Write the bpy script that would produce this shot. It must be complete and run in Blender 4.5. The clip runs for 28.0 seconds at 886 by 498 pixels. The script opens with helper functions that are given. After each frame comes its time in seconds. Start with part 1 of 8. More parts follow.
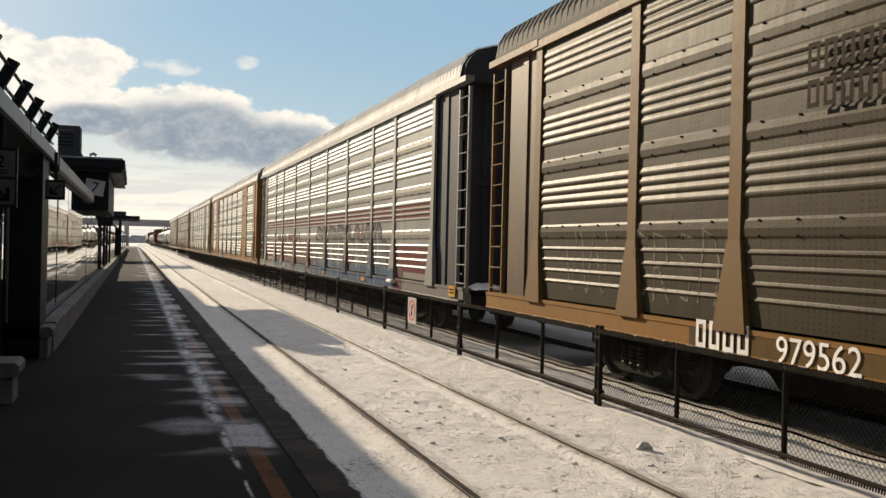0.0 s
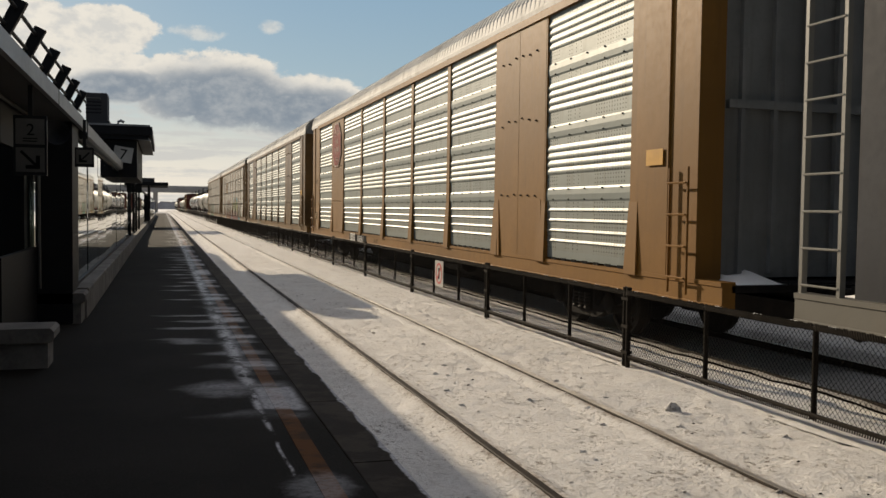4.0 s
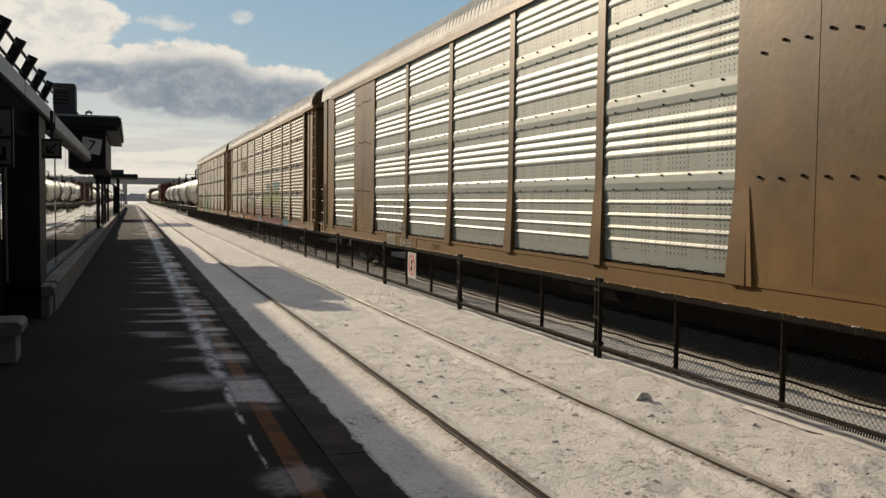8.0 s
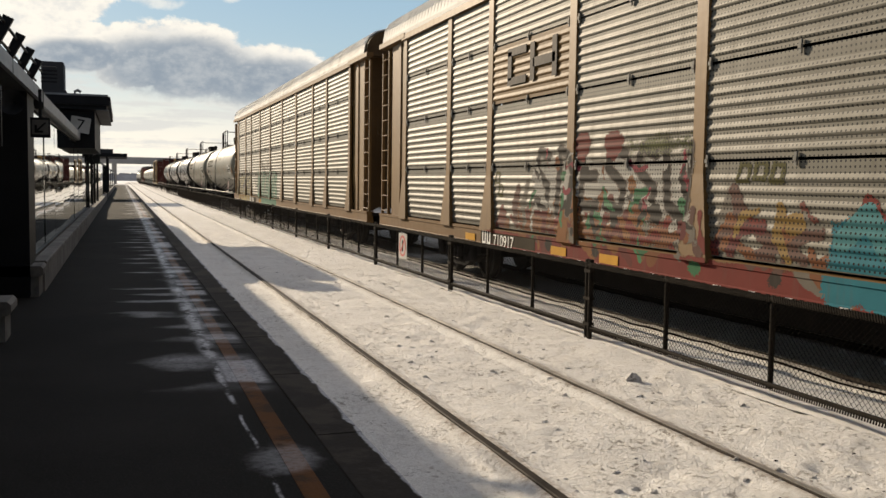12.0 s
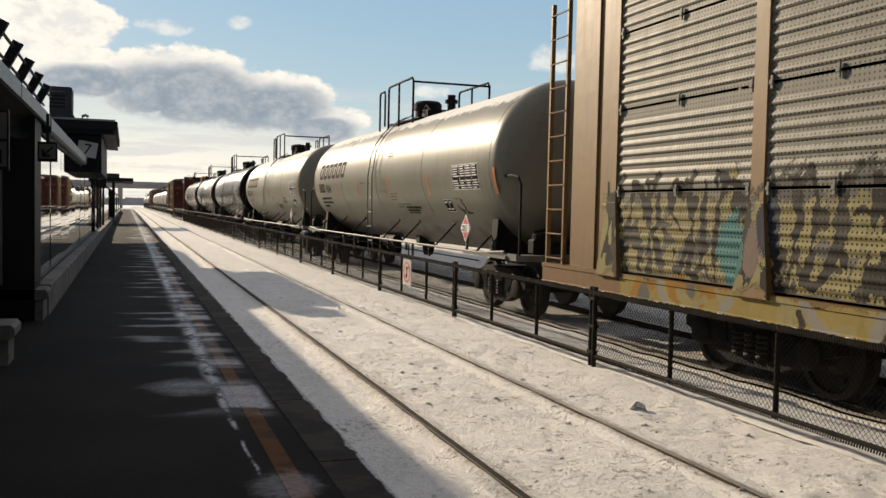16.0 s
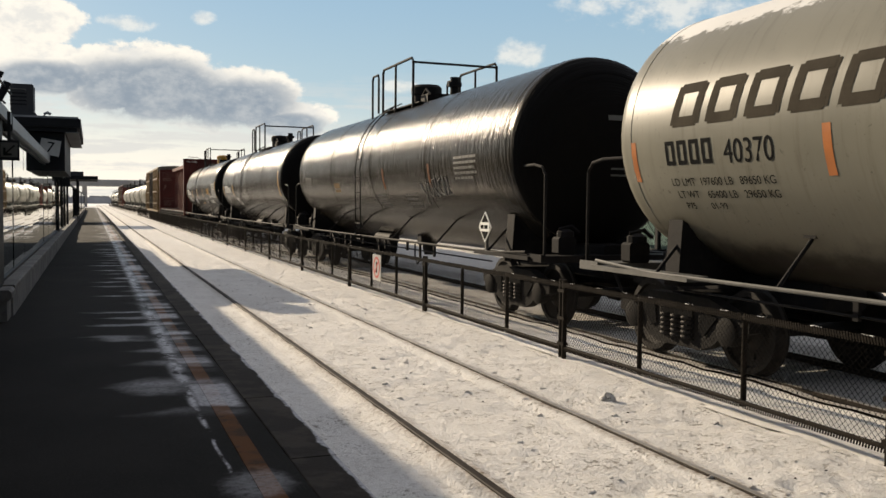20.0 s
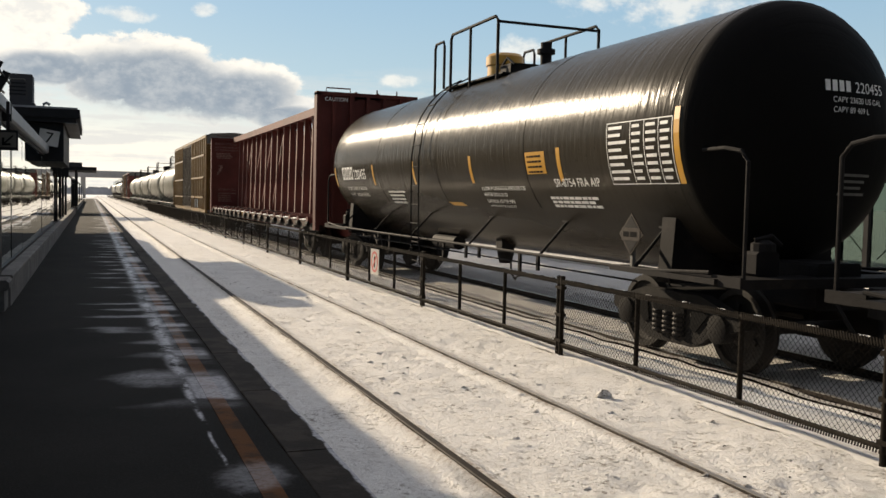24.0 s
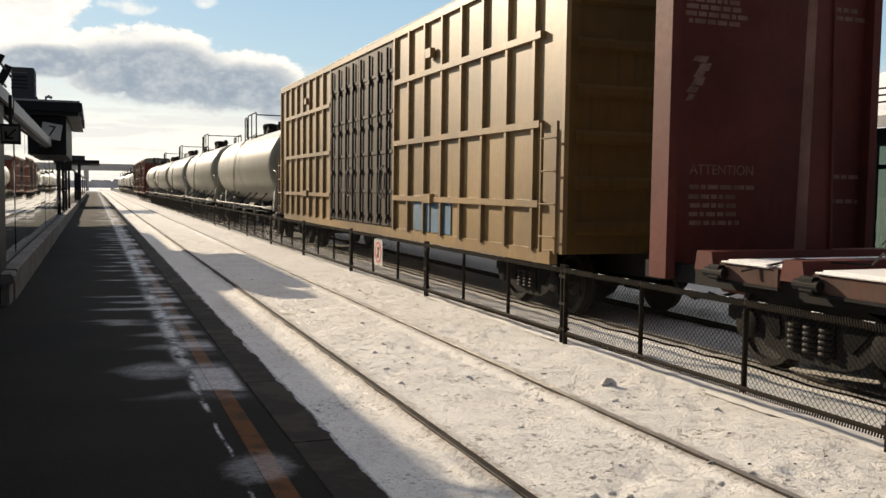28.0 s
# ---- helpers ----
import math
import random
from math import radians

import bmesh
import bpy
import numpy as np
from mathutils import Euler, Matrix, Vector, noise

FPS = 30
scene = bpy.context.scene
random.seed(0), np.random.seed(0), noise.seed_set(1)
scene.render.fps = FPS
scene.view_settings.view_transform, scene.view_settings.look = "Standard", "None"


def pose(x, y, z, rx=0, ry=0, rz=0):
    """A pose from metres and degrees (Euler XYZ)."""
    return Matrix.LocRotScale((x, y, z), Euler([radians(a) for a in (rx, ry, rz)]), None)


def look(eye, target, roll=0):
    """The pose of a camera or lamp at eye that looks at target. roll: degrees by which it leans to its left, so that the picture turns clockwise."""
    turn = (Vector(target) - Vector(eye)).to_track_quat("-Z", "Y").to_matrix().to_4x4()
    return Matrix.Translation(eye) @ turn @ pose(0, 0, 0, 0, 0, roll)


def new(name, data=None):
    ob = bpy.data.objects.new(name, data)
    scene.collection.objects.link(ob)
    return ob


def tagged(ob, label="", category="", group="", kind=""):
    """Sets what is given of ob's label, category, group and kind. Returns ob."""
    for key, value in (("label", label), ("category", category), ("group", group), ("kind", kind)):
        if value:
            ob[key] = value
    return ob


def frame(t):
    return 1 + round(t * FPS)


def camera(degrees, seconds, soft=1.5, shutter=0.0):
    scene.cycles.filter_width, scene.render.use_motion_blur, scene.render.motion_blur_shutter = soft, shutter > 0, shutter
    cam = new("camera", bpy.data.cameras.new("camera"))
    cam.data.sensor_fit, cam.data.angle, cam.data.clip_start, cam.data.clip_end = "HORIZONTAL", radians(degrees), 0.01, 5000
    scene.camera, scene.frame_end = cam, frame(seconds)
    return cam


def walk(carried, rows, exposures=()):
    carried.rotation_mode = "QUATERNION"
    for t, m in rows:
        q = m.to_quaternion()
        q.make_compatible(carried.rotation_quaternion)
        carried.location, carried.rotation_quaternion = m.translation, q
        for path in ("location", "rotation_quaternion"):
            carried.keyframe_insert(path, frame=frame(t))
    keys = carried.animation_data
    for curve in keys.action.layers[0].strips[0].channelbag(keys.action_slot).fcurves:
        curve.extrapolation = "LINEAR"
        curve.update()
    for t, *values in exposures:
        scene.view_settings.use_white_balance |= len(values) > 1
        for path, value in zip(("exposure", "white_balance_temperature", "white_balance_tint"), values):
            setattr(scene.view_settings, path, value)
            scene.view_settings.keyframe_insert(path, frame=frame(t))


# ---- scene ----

EYE = (0.0, 0.0, 1.81)
# seconds, pitch, roll, yaw of the hand-held camera, which turns on the spot
TURNS = [
    (0, -0.11, -1.35, -18.88), (0.5, -0.13, -1.36, -18.49), (1, -0.28, -1.00, -18.24), (1.5, -0.15, -0.83, -18.29),
    (2, -0.35, -0.73, -18.59), (2.5, -1.34, -0.86, -18.71), (3, -2.21, -0.96, -18.15), (3.5, -2.42, -0.80, -17.25),
    (5.5, -3.17, -0.45, -17.56), (6, -3.66, -0.33, -17.82), (6.5, -3.69, -0.53, -17.99), (7, -3.30, -0.73, -18.08),
    (7.5, -2.93, -0.81, -18.51), (8, -2.98, -0.68, -18.94), (8.5, -3.14, -0.52, -18.93), (9, -3.42, -0.45, -18.78),
    (9.5, -3.61, -0.48, -18.60), (10, -3.37, -0.71, -18.50), (10.5, -3.19, -0.79, -19.03), (11, -3.53, -0.78, -19.83),
    (11.5, -4.18, -0.93, -19.96), (12, -4.19, -0.88, -19.50), (12.5, -3.51, -0.94, -19.20), (13, -2.89, -1.20, -19.23),
    (13.5, -2.82, -1.24, -19.10), (15.5, -2.22, -1.33, -19.08), (16, -2.52, -1.27, -19.21),
    (16.5, -2.78, -1.41, -19.50), (17, -2.99, -1.45, -19.32), (17.5, -2.63, -1.20, -19.53), (18, -2.52, -0.71, -20.21),
    (18.5, -2.68, -0.52, -20.68), (19, -2.73, -0.79, -21.26), (19.5, -2.83, -0.82, -21.24), (20, -2.84, -0.59, -21.17),
    (20.5, -2.71, -0.59, -21.50), (21, -2.67, -0.95, -21.63), (21.5, -2.75, -1.53, -21.44),
    (23.5, -3.20, -1.32, -21.14), (24, -3.14, -1.27, -21.25), (24.5, -3.17, -0.95, -21.37), (25, -3.38, -0.62, -21.10),
    (25.5, -3.67, -0.62, -20.51), (26, -3.73, -0.73, -20.35), (26.5, -3.71, -0.56, -20.55), (27, -3.63, -0.48, -20.77),
    (27.5, -3.56, -0.47, -20.91), (28, -3.78, -0.75, -21.06),
]
cam = camera(52.2, 28.0)
walk(cam, [(t, pose(*EYE, 90 + p, r, y)) for t, p, r, y in TURNS], [(t, e, 6950, 11) for t, e in ((0, 0.36), (1, 0.16), (2, 0.0), (3, 0.0), (6, 0.02), (8, 0.03), (9, 0.0), (10, 0.22), (11, 0.36), (13, 0.34), (17, 0.36), (21, 0.37), (24, 0.46), (25, 0.45), (26, 0.52), (27, 0.56), (28, 0.56))])

# ------------------------------------------------------------------ light
SUN_AZ, SUN_EL = 21.8, 20.2      # degrees to the left of the tracks, degrees up
SUN_TO = Vector((-math.sin(radians(SUN_AZ)) * math.cos(radians(SUN_EL)),
                 math.cos(radians(SUN_AZ)) * math.cos(radians(SUN_EL)), math.sin(radians(SUN_EL))))
sun = new("sun", bpy.data.lights.new("sun", "SUN"))
sun.data.energy, sun.data.angle, sun.data.color = 4.7, radians(0.6), (1.0, 0.86, 0.67)
sun.matrix_world = look(SUN_TO * 50, (0, 0, 0))


class N:
    """Short hand for shader nodes."""

    def __init__(self, tree):
        self.t = tree

    def add(self, kind, **kw):
        n = self.t.nodes.new(kind)
        for k, v in kw.items():
            if k == "op":
                n.operation = v
            elif k == "typ":
                n.data_type = v
            elif k == "blend":
                n.blend_type = v
        return n

    def put(self, sock, v):
        if v is None:
            return
        if isinstance(v, bpy.types.NodeSocket):
            self.t.links.new(v, sock)
        elif isinstance(v, (tuple, list)) and len(v) == 3 and sock.type == "RGBA":
            sock.default_value = (*v, 1)
        else:
            sock.default_value = v

    def m(self, op, a, b=None, c=None, clamp=False):
        n = self.add("ShaderNodeMath", op=op)
        n.use_clamp = clamp
        for s, v in zip(n.inputs, (a, b, c)):
            self.put(s, v)
        return n.outputs[0]

    def mix(self, f, a, b, blend="MIX"):
        n = self.add("ShaderNodeMix", typ="RGBA", blend=blend)
        n.clamp_factor = True
        self.put(n.inputs[0], f)
        self.put(n.inputs[6], a)
        self.put(n.inputs[7], b)
        return n.outputs[2]

    def noise(self, vec, scale, detail=4.0, rough=0.55, dist=0.0, dims="3D"):
        n = self.add("ShaderNodeTexNoise")
        n.noise_dimensions = dims
        self.put(n.inputs["Vector"], vec)
        n.inputs["Scale"].default_value, n.inputs["Detail"].default_value = scale, detail
        n.inputs["Roughness"].default_value, n.inputs["Distortion"].default_value = rough, dist
        return n.outputs[0]

    def ramp(self, v, lo, hi, smooth=True):
        n = self.add("ShaderNodeMapRange")
        n.interpolation_type = "SMOOTHSTEP" if smooth else "LINEAR"
        self.put(n.inputs[0], v)
        self.put(n.inputs[1], lo)
        self.put(n.inputs[2], hi)
        return n.outputs[0]

    def sep(self, v):
        n = self.add("ShaderNodeSeparateXYZ")
        self.put(n.inputs[0], v)
        return n.outputs

    def vec(self, x, y, z):
        n = self.add("ShaderNodeCombineXYZ")
        for s, v in zip(n.inputs, (x, y, z)):
            self.put(s, v)
        return n.outputs[0]

    def scaled(self, v, s):
        n = self.add("ShaderNodeVectorMath", op="MULTIPLY")
        self.put(n.inputs[0], v)
        n.inputs[1].default_value = s
        return n.outputs[0]


def sky_world():
    w = bpy.data.worlds.new("winter_sky")
    w.use_nodes = True
    scene.world = w
    n = N(w.node_tree)
    w.node_tree.nodes.clear()
    out = n.add("ShaderNodeOutputWorld")
    bg = n.add("ShaderNodeBackground")
    sky = n.add("ShaderNodeTexSky")
    sky.sky_type, sky.sun_disc = "NISHITA", False
    sky.sun_elevation, sky.sun_rotation = radians(SUN_EL), radians(-SUN_AZ)
    sky.air_density, sky.dust_density, sky.ozone_density = 1.0, 0.6, 1.5
    co = n.add("ShaderNodeTexCoord").outputs["Generated"]
    x, y, z = n.sep(co)
    az = n.m("MULTIPLY", n.m("ARCTAN2", x, y), 57.3)
    el = n.m("MULTIPLY", n.m("ARCSINE", z), 57.3)
    flat = n.vec(n.m("MULTIPLY", az, 0.15), n.m("MULTIPLY", el, 0.20), 0.0)
    warp = n.noise(flat, 2.2, 7, 0.6)
    fine = n.noise(n.scaled(flat, (1.0, 1.1, 1.0)), 5.5, 7, 0.62)

    def blob(a0, e0, ra, re):
        u = n.m("DIVIDE", n.m("SUBTRACT", az, a0), ra)
        v = n.m("DIVIDE", n.m("SUBTRACT", el, e0), re)
        return n.m("SUBTRACT", 1.0, n.m("ADD", n.m("MULTIPLY", u, u), n.m("MULTIPLY", v, v)))

    def most(*v):
        r = v[0]
        for q in v[1:]:
            r = n.m("MAXIMUM", r, q)
        return r
    rough = n.m("ADD", n.m("MULTIPLY", n.m("SUBTRACT", warp, 0.5), 2.4), n.m("MULTIPLY", n.m("SUBTRACT", fine, 0.5), 1.5))
    # one large cumulus bank low over the tracks, its lit heads to the left, smaller ones off to its sides
    body = most(blob(3.0, 7.2, 6.0, 2.35), blob(7.8, 6.5, 5.0, 2.0), blob(11.4, 5.2, 3.2, 1.3), blob(-2.5, 7.6, 4.0, 1.5))
    heads = most(blob(-3.4, 10.2, 3.4, 1.6), blob(-8.0, 9.6, 4.0, 2.6), blob(-17.0, 9.5, 7.0, 4.2))
    bank = n.ramp(n.m("ADD", n.m("MAXIMUM", body, heads), n.m("MULTIPLY", rough, 0.62)), 0.0, 0.30)
    bank = n.m("MULTIPLY", bank, n.ramp(n.m("ADD", el, n.m("MULTIPLY", n.m("SUBTRACT", warp, 0.5), 3.0)), 3.4, 5.2))
    puffs = n.m("ADD", most(blob(2.0, 10.4, 1.8, 0.55), blob(6.3, 11.0, 0.9, 0.45), blob(26.0, 9.4, 2.0, 0.95), blob(18.3, 7.3, 1.6, 0.5), blob(36.0, 13.0, 8.0, 2.6)),
                n.m("MULTIPLY", rough, 1.1))
    puffs = n.m("MULTIPLY", n.ramp(puffs, 0.05, 1.0), 0.62)
    under = n.m("ADD", most(blob(3.4, 6.6, 6.0, 2.2), blob(7.9, 6.0, 5.0, 1.8), blob(11.6, 4.8, 2.8, 1.0), blob(-2.2, 7.0, 3.4, 1.1),
                            blob(-13.0, 6.6, 6.0, 2.2)), n.m("MULTIPLY", rough, 0.62))
    under = n.ramp(under, -0.10, 0.66)
    bank = n.m("MAXIMUM", bank, n.m("MULTIPLY", under, 0.9))
    # thin bands of cloud near the horizon
    bands = n.noise(n.vec(n.m("MULTIPLY", az, 0.05), n.m("MULTIPLY", el, 0.55), 3.0), 2.0, 5, 0.6)
    low = n.m("MULTIPLY", n.ramp(el, 9.0, 4.0), n.ramp(n.m("ADD", bands, n.m("MULTIPLY", n.m("SUBTRACT", fine, 0.5), 0.25)), 0.44, 0.60))
    haze = n.m("MULTIPLY", n.ramp(el, 7.5, 0.5), n.m("ADD", 0.55, n.m("MULTIPLY", n.ramp(az, 22.0, 2.0), 0.45)))
    blue = n.mix(0.75, sky.outputs[0], n.mix(n.ramp(el, 12.0, 40.0), n.mix(n.ramp(el, 3.0, 16.0), (6.0, 8.4, 9.9), (4.0, 6.9, 9.8)), (10.2, 10.6, 12.0)))
    glow = n.ramp(n.m("ADD", n.m("ABSOLUTE", n.m("ADD", az, SUN_AZ)), n.m("MULTIPLY", n.m("ABSOLUTE", n.m("SUBTRACT", el, SUN_EL)), 1.2)), 34.0, 3.0)
    c = n.mix(n.m("MULTIPLY", glow, 0.62), blue, (11.4, 11.3, 10.8))
    c = n.mix(haze, c, (13.4, 12.8, 11.5))
    c = n.mix(n.m("MULTIPLY", low, 0.75), c, (9.0, 9.3, 9.4))
    white = n.mix(n.m("MULTIPLY", n.ramp(n.m("ADD", fine, n.m("SUBTRACT", warp, 0.5)), 0.62, 0.30), 0.75), n.mix(glow, (12.6, 12.4, 11.6), (15.5, 15.0, 13.6)), (9.2, 9.6, 9.8))
    cloud = n.mix(under, white, n.mix(n.ramp(n.m("ADD", fine, n.m("MULTIPLY", n.m("SUBTRACT", warp, 0.5), 0.8)), 0.3, 0.78), (3.7, 4.6, 5.7), (6.2, 6.9, 7.6)))
    c = n.mix(puffs, c, white)
    c = n.mix(bank, c, cloud)
    # the half of the sky away from the sun is deeper
    c = n.mix(n.ramp(y, 0.25, -0.55), c, n.mix(1.0, c, (0.34, 0.35, 0.37), "MULTIPLY"))
    n.put(bg.inputs[0], c)
    bg.inputs[1].default_value = 0.062
    w.node_tree.links.new(bg.outputs[0], out.inputs[0])


sky_world()

# ------------------------------------------------------------------ materials
def material(name, build):
    mt = bpy.data.materials.new(name)
    mt.use_nodes = True
    n = N(mt.node_tree)
    b = mt.node_tree.nodes["Principled BSDF"]
    build(n, b)
    return mt


def bump(n, b, height, strength=0.3, dist=0.02):
    k = n.add("ShaderNodeBump")
    k.inputs["Strength"].default_value, k.inputs["Distance"].default_value = strength, dist
    n.put(k.inputs["Height"], height)
    n.put(b.inputs["Normal"], k.outputs[0])


def coords(n, ob=None):
    t = n.add("ShaderNodeTexCoord")
    if ob is not None:
        t.object = ob
    return t.outputs["Object"]


def plain(name, col, rough=0.6, metal=0.0, var=0.25, scale=3.0, dirt=None, bumpy=0.15, streak=0.0, spec=0.5):
    """A worn surface: two scales of tone, an optional dirt colour, streaks that run down."""
    def go(n, b):
        c = coords(n)
        big = n.noise(c, scale * 0.35, 4, 0.6)
        fine = n.noise(c, scale * 9, 5, 0.6)
        dark = tuple(v * (1 - var) for v in col)
        lite = tuple(min(1, v * (1 + var)) for v in col)
        k = n.mix(n.ramp(big, 0.3, 0.7), dark, lite)
        k = n.mix(n.m("MULTIPLY", n.ramp(fine, 0.45, 0.75), 0.35), k, dark)
        if streak:
            s = n.noise(n.scaled(c, (7.0, 7.0, 0.5)), 1.6, 5, 0.6)
            k = n.mix(n.m("MULTIPLY", n.ramp(s, 0.5, 0.72), streak), k, dirt or dark)
        elif dirt:
            k = n.mix(n.m("MULTIPLY", n.ramp(n.noise(c, scale, 6, 0.65), 0.5, 0.75), 0.7), k, dirt)
        n.put(b.inputs["Base Color"], k)
        n.put(b.inputs["Roughness"], n.m("ADD", rough - 0.1, n.m("MULTIPLY", fine, 0.2)))
        b.inputs["Metallic"].default_value = metal
        b.inputs["Specular IOR Level"].default_value = spec
        if bumpy:
            bump(n, b, fine, bumpy, 0.01)
    return material(name, go)


M_DARK = plain("blackened_steel", (0.012, 0.011, 0.011), 0.7, 0.0, 0.3, dirt=(0.026, 0.022, 0.019), spec=0.1)
M_FENCE = plain("fence_coating", (0.019, 0.0155, 0.012), 0.65, 0.0, 0.35, 6, dirt=(0.036, 0.029, 0.022), spec=0.05)
M_RUST = plain("rusty_rail", (0.026, 0.020, 0.015), 0.7, 0.0, 0.35, 6, dirt=(0.055, 0.043, 0.034), spec=0.12)
M_SHINE = plain("polished_rail_head", (0.60, 0.57, 0.52), 0.42, 0.9, 0.2, 6)
M_STEEL = plain("grey_steel", (0.115, 0.113, 0.105), 0.55, 0.15, 0.2, 6, dirt=(0.09, 0.085, 0.075), spec=0.25)
M_WHEEL = plain("wheel_steel", (0.020, 0.018, 0.016), 0.6, 0.2, 0.3, 6, dirt=(0.035, 0.03, 0.025), spec=0.15)
M_TRUCK = plain("truck_casting", (0.013, 0.012, 0.011), 0.8, 0.0, 0.35, 5, dirt=(0.028, 0.025, 0.022), spec=0.12)
M_CONC = plain("weathered_concrete", (0.16, 0.152, 0.141), 0.85, 0, 0.3, 4, dirt=(0.08, 0.076, 0.072), bumpy=0.4, spec=0.2)
M_FRAME = plain("black_painted_frame", (0.010, 0.0105, 0.012), 0.55, 0.0, 0.2, 5, spec=0.15)
M_GUTTER = plain("grey_painted_fascia", (0.21, 0.22, 0.23), 0.5, 0.3, 0.15, 3, dirt=(0.12, 0.12, 0.12))
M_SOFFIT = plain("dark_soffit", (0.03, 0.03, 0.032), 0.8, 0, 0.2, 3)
M_WHITE = plain("white_sign_face", (0.75, 0.74, 0.70), 0.5, 0, 0.06, 3)
M_DULL = plain("dull_sign_face", (0.085, 0.082, 0.075), 0.6, 0, 0.2, 3)
M_CLIP = plain("dull_zinc", (0.17, 0.165, 0.15), 0.6, 0.1, 0.2, 6, spec=0.1)
M_BOARD = plain("weathered_sign_face", (0.46, 0.45, 0.42), 0.6, 0, 0.15, 5, spec=0.15)
M_FAINT = plain("faint_stencil_paint", (0.095, 0.085, 0.066), 0.7, 0, 0.3, 9, bumpy=0, spec=0.08)
M_CREAM = plain("cream_notice_face", (0.30, 0.27, 0.20), 0.6, 0, 0.15, 6, dirt=(0.2, 0.17, 0.12), bumpy=0, spec=0.1)
M_INK = plain("black_ink", (0.010, 0.010, 0.010), 0.8, 0, 0.1, 3, bumpy=0, spec=0.03)
M_PAINTW = plain("white_lettering", (0.72, 0.71, 0.68), 0.6, 0, 0.15, 8, dirt=(0.4, 0.38, 0.34), bumpy=0)
M_CHALK = plain("worn_chalk_paint", (0.36, 0.345, 0.315), 0.8, 0, 0.35, 9, dirt=(0.07, 0.065, 0.058), bumpy=0, spec=0.05)
M_RED = plain("red_sign_paint", (0.48, 0.045, 0.035), 0.45, 0, 0.12, 5)
M_YELLOW = plain("yellow_reflective", (0.50, 0.25, 0.018), 0.4, 0, 0.12, 8, bumpy=0)
M_ORANGE = plain("orange_reflective", (0.40, 0.13, 0.03), 0.4, 0, 0.15, 8, bumpy=0)
M_DULLOR = plain("sooty_orange_reflective", (0.17, 0.065, 0.026), 0.6, 0, 0.3, 9, dirt=(0.07, 0.035, 0.02), bumpy=0, spec=0.08)
M_TAN = plain("tan_yellow_paint", (0.198, 0.096, 0.020), 0.55, 0.0, 0.16, 1.2, dirt=(0.12, 0.060, 0.016), streak=0.3, spec=0.16)
M_BUFF = plain("faded_buff_paint", (0.138, 0.077, 0.024), 0.56, 0.0, 0.16, 1.2, dirt=(0.11, 0.062, 0.022), streak=0.35, spec=0.14)
M_TAND = plain("dirty_tan_paint", (0.088, 0.052, 0.021), 0.55, 0.0, 0.3, 1.5, dirt=(0.10, 0.07, 0.04), streak=0.5, spec=0.25)
M_NOTICE = plain("faded_yellow_notice", (0.24, 0.125, 0.015), 0.6, 0, 0.2, 8, bumpy=0)
M_ENDPALE = plain("pale_end_paint", (0.36, 0.355, 0.33), 0.6, 0.0, 0.2, 1.5, dirt=(0.24, 0.23, 0.21), streak=0.35, spec=0.2)
M_DUN = plain("weathered_dun_paint", (0.134, 0.075, 0.025), 0.42, 0.0, 0.42, 1.6, dirt=(0.11, 0.070, 0.034), streak=0.45, spec=0.24)
M_ENDGREY = plain("grey_end_paint", (0.20, 0.205, 0.20), 0.6, 0.0, 0.22, 1.5, dirt=(0.13, 0.125, 0.115), streak=0.4, spec=0.2)
M_SLATE = plain("slate_grey_paint", (0.042, 0.044, 0.049), 0.65, 0.0, 0.22, 1.5, dirt=(0.05, 0.046, 0.042), streak=0.4, spec=0.15)
M_BULK = plain("weathered_oxide_paint", (0.092, 0.024, 0.019), 0.62, 0.0, 0.28, 1.5, dirt=(0.07, 0.03, 0.024), streak=0.45, spec=0.15)
M_WORNMARK = plain("worn_white_marking", (0.17, 0.105, 0.088), 0.65, 0, 0.3, 9, dirt=(0.11, 0.045, 0.035), bumpy=0, spec=0.06)
M_MAROON = plain("oxide_red_paint", (0.108, 0.029, 0.022), 0.6, 0.0, 0.28, 1.5, dirt=(0.075, 0.03, 0.024), streak=0.4, spec=0.18)
# oxide paint with sunlight mixed into its colour, streaked by wear
M_LITOXIDE = plain("lit_oxide_paint", (0.185, 0.098, 0.078), 0.6, 0.0, 0.35, 3, dirt=(0.10, 0.042, 0.032), streak=0.4, spec=0.15)
M_FASCIA = [plain("worn_deck_edge_paint", (0.068, 0.040, 0.032), 0.7, 0, 0.35, 4, dirt=(0.10, 0.04, 0.03), spec=0.1),
            plain("ochre_deck_edge_paint", (0.16, 0.085, 0.020), 0.7, 0, 0.35, 4, dirt=(0.09, 0.04, 0.03), spec=0.1),
            plain("rusty_deck_edge_paint", (0.050, 0.023, 0.017), 0.7, 0, 0.4, 4, dirt=(0.06, 0.03, 0.022), spec=0.1)]
M_OCHRE = plain("ochre_boxcar_paint", (0.205, 0.128, 0.048), 0.45, 0.0, 0.38, 1.3, dirt=(0.125, 0.088, 0.048), streak=0.55)
M_BROWN = plain("brown_door_paint", (0.034, 0.026, 0.021), 0.6, 0.0, 0.3, 2, dirt=(0.07, 0.055, 0.04), streak=0.4, spec=0.12)
# darkened copy of the ochre, for the boxcar's shaded ends and number panels
M_DARKOCHRE = plain("darkened_ochre_paint", (0.105, 0.062, 0.020), 0.7, 0.0, 0.3, 1.0, dirt=(0.05, 0.034, 0.016), streak=0.5, spec=0.1)
M_ROOFP = plain("pale_galvanised_roof", (0.66, 0.64, 0.59), 0.7, 0.0, 0.12, 1.5, dirt=(0.36, 0.33, 0.28), spec=0.15)
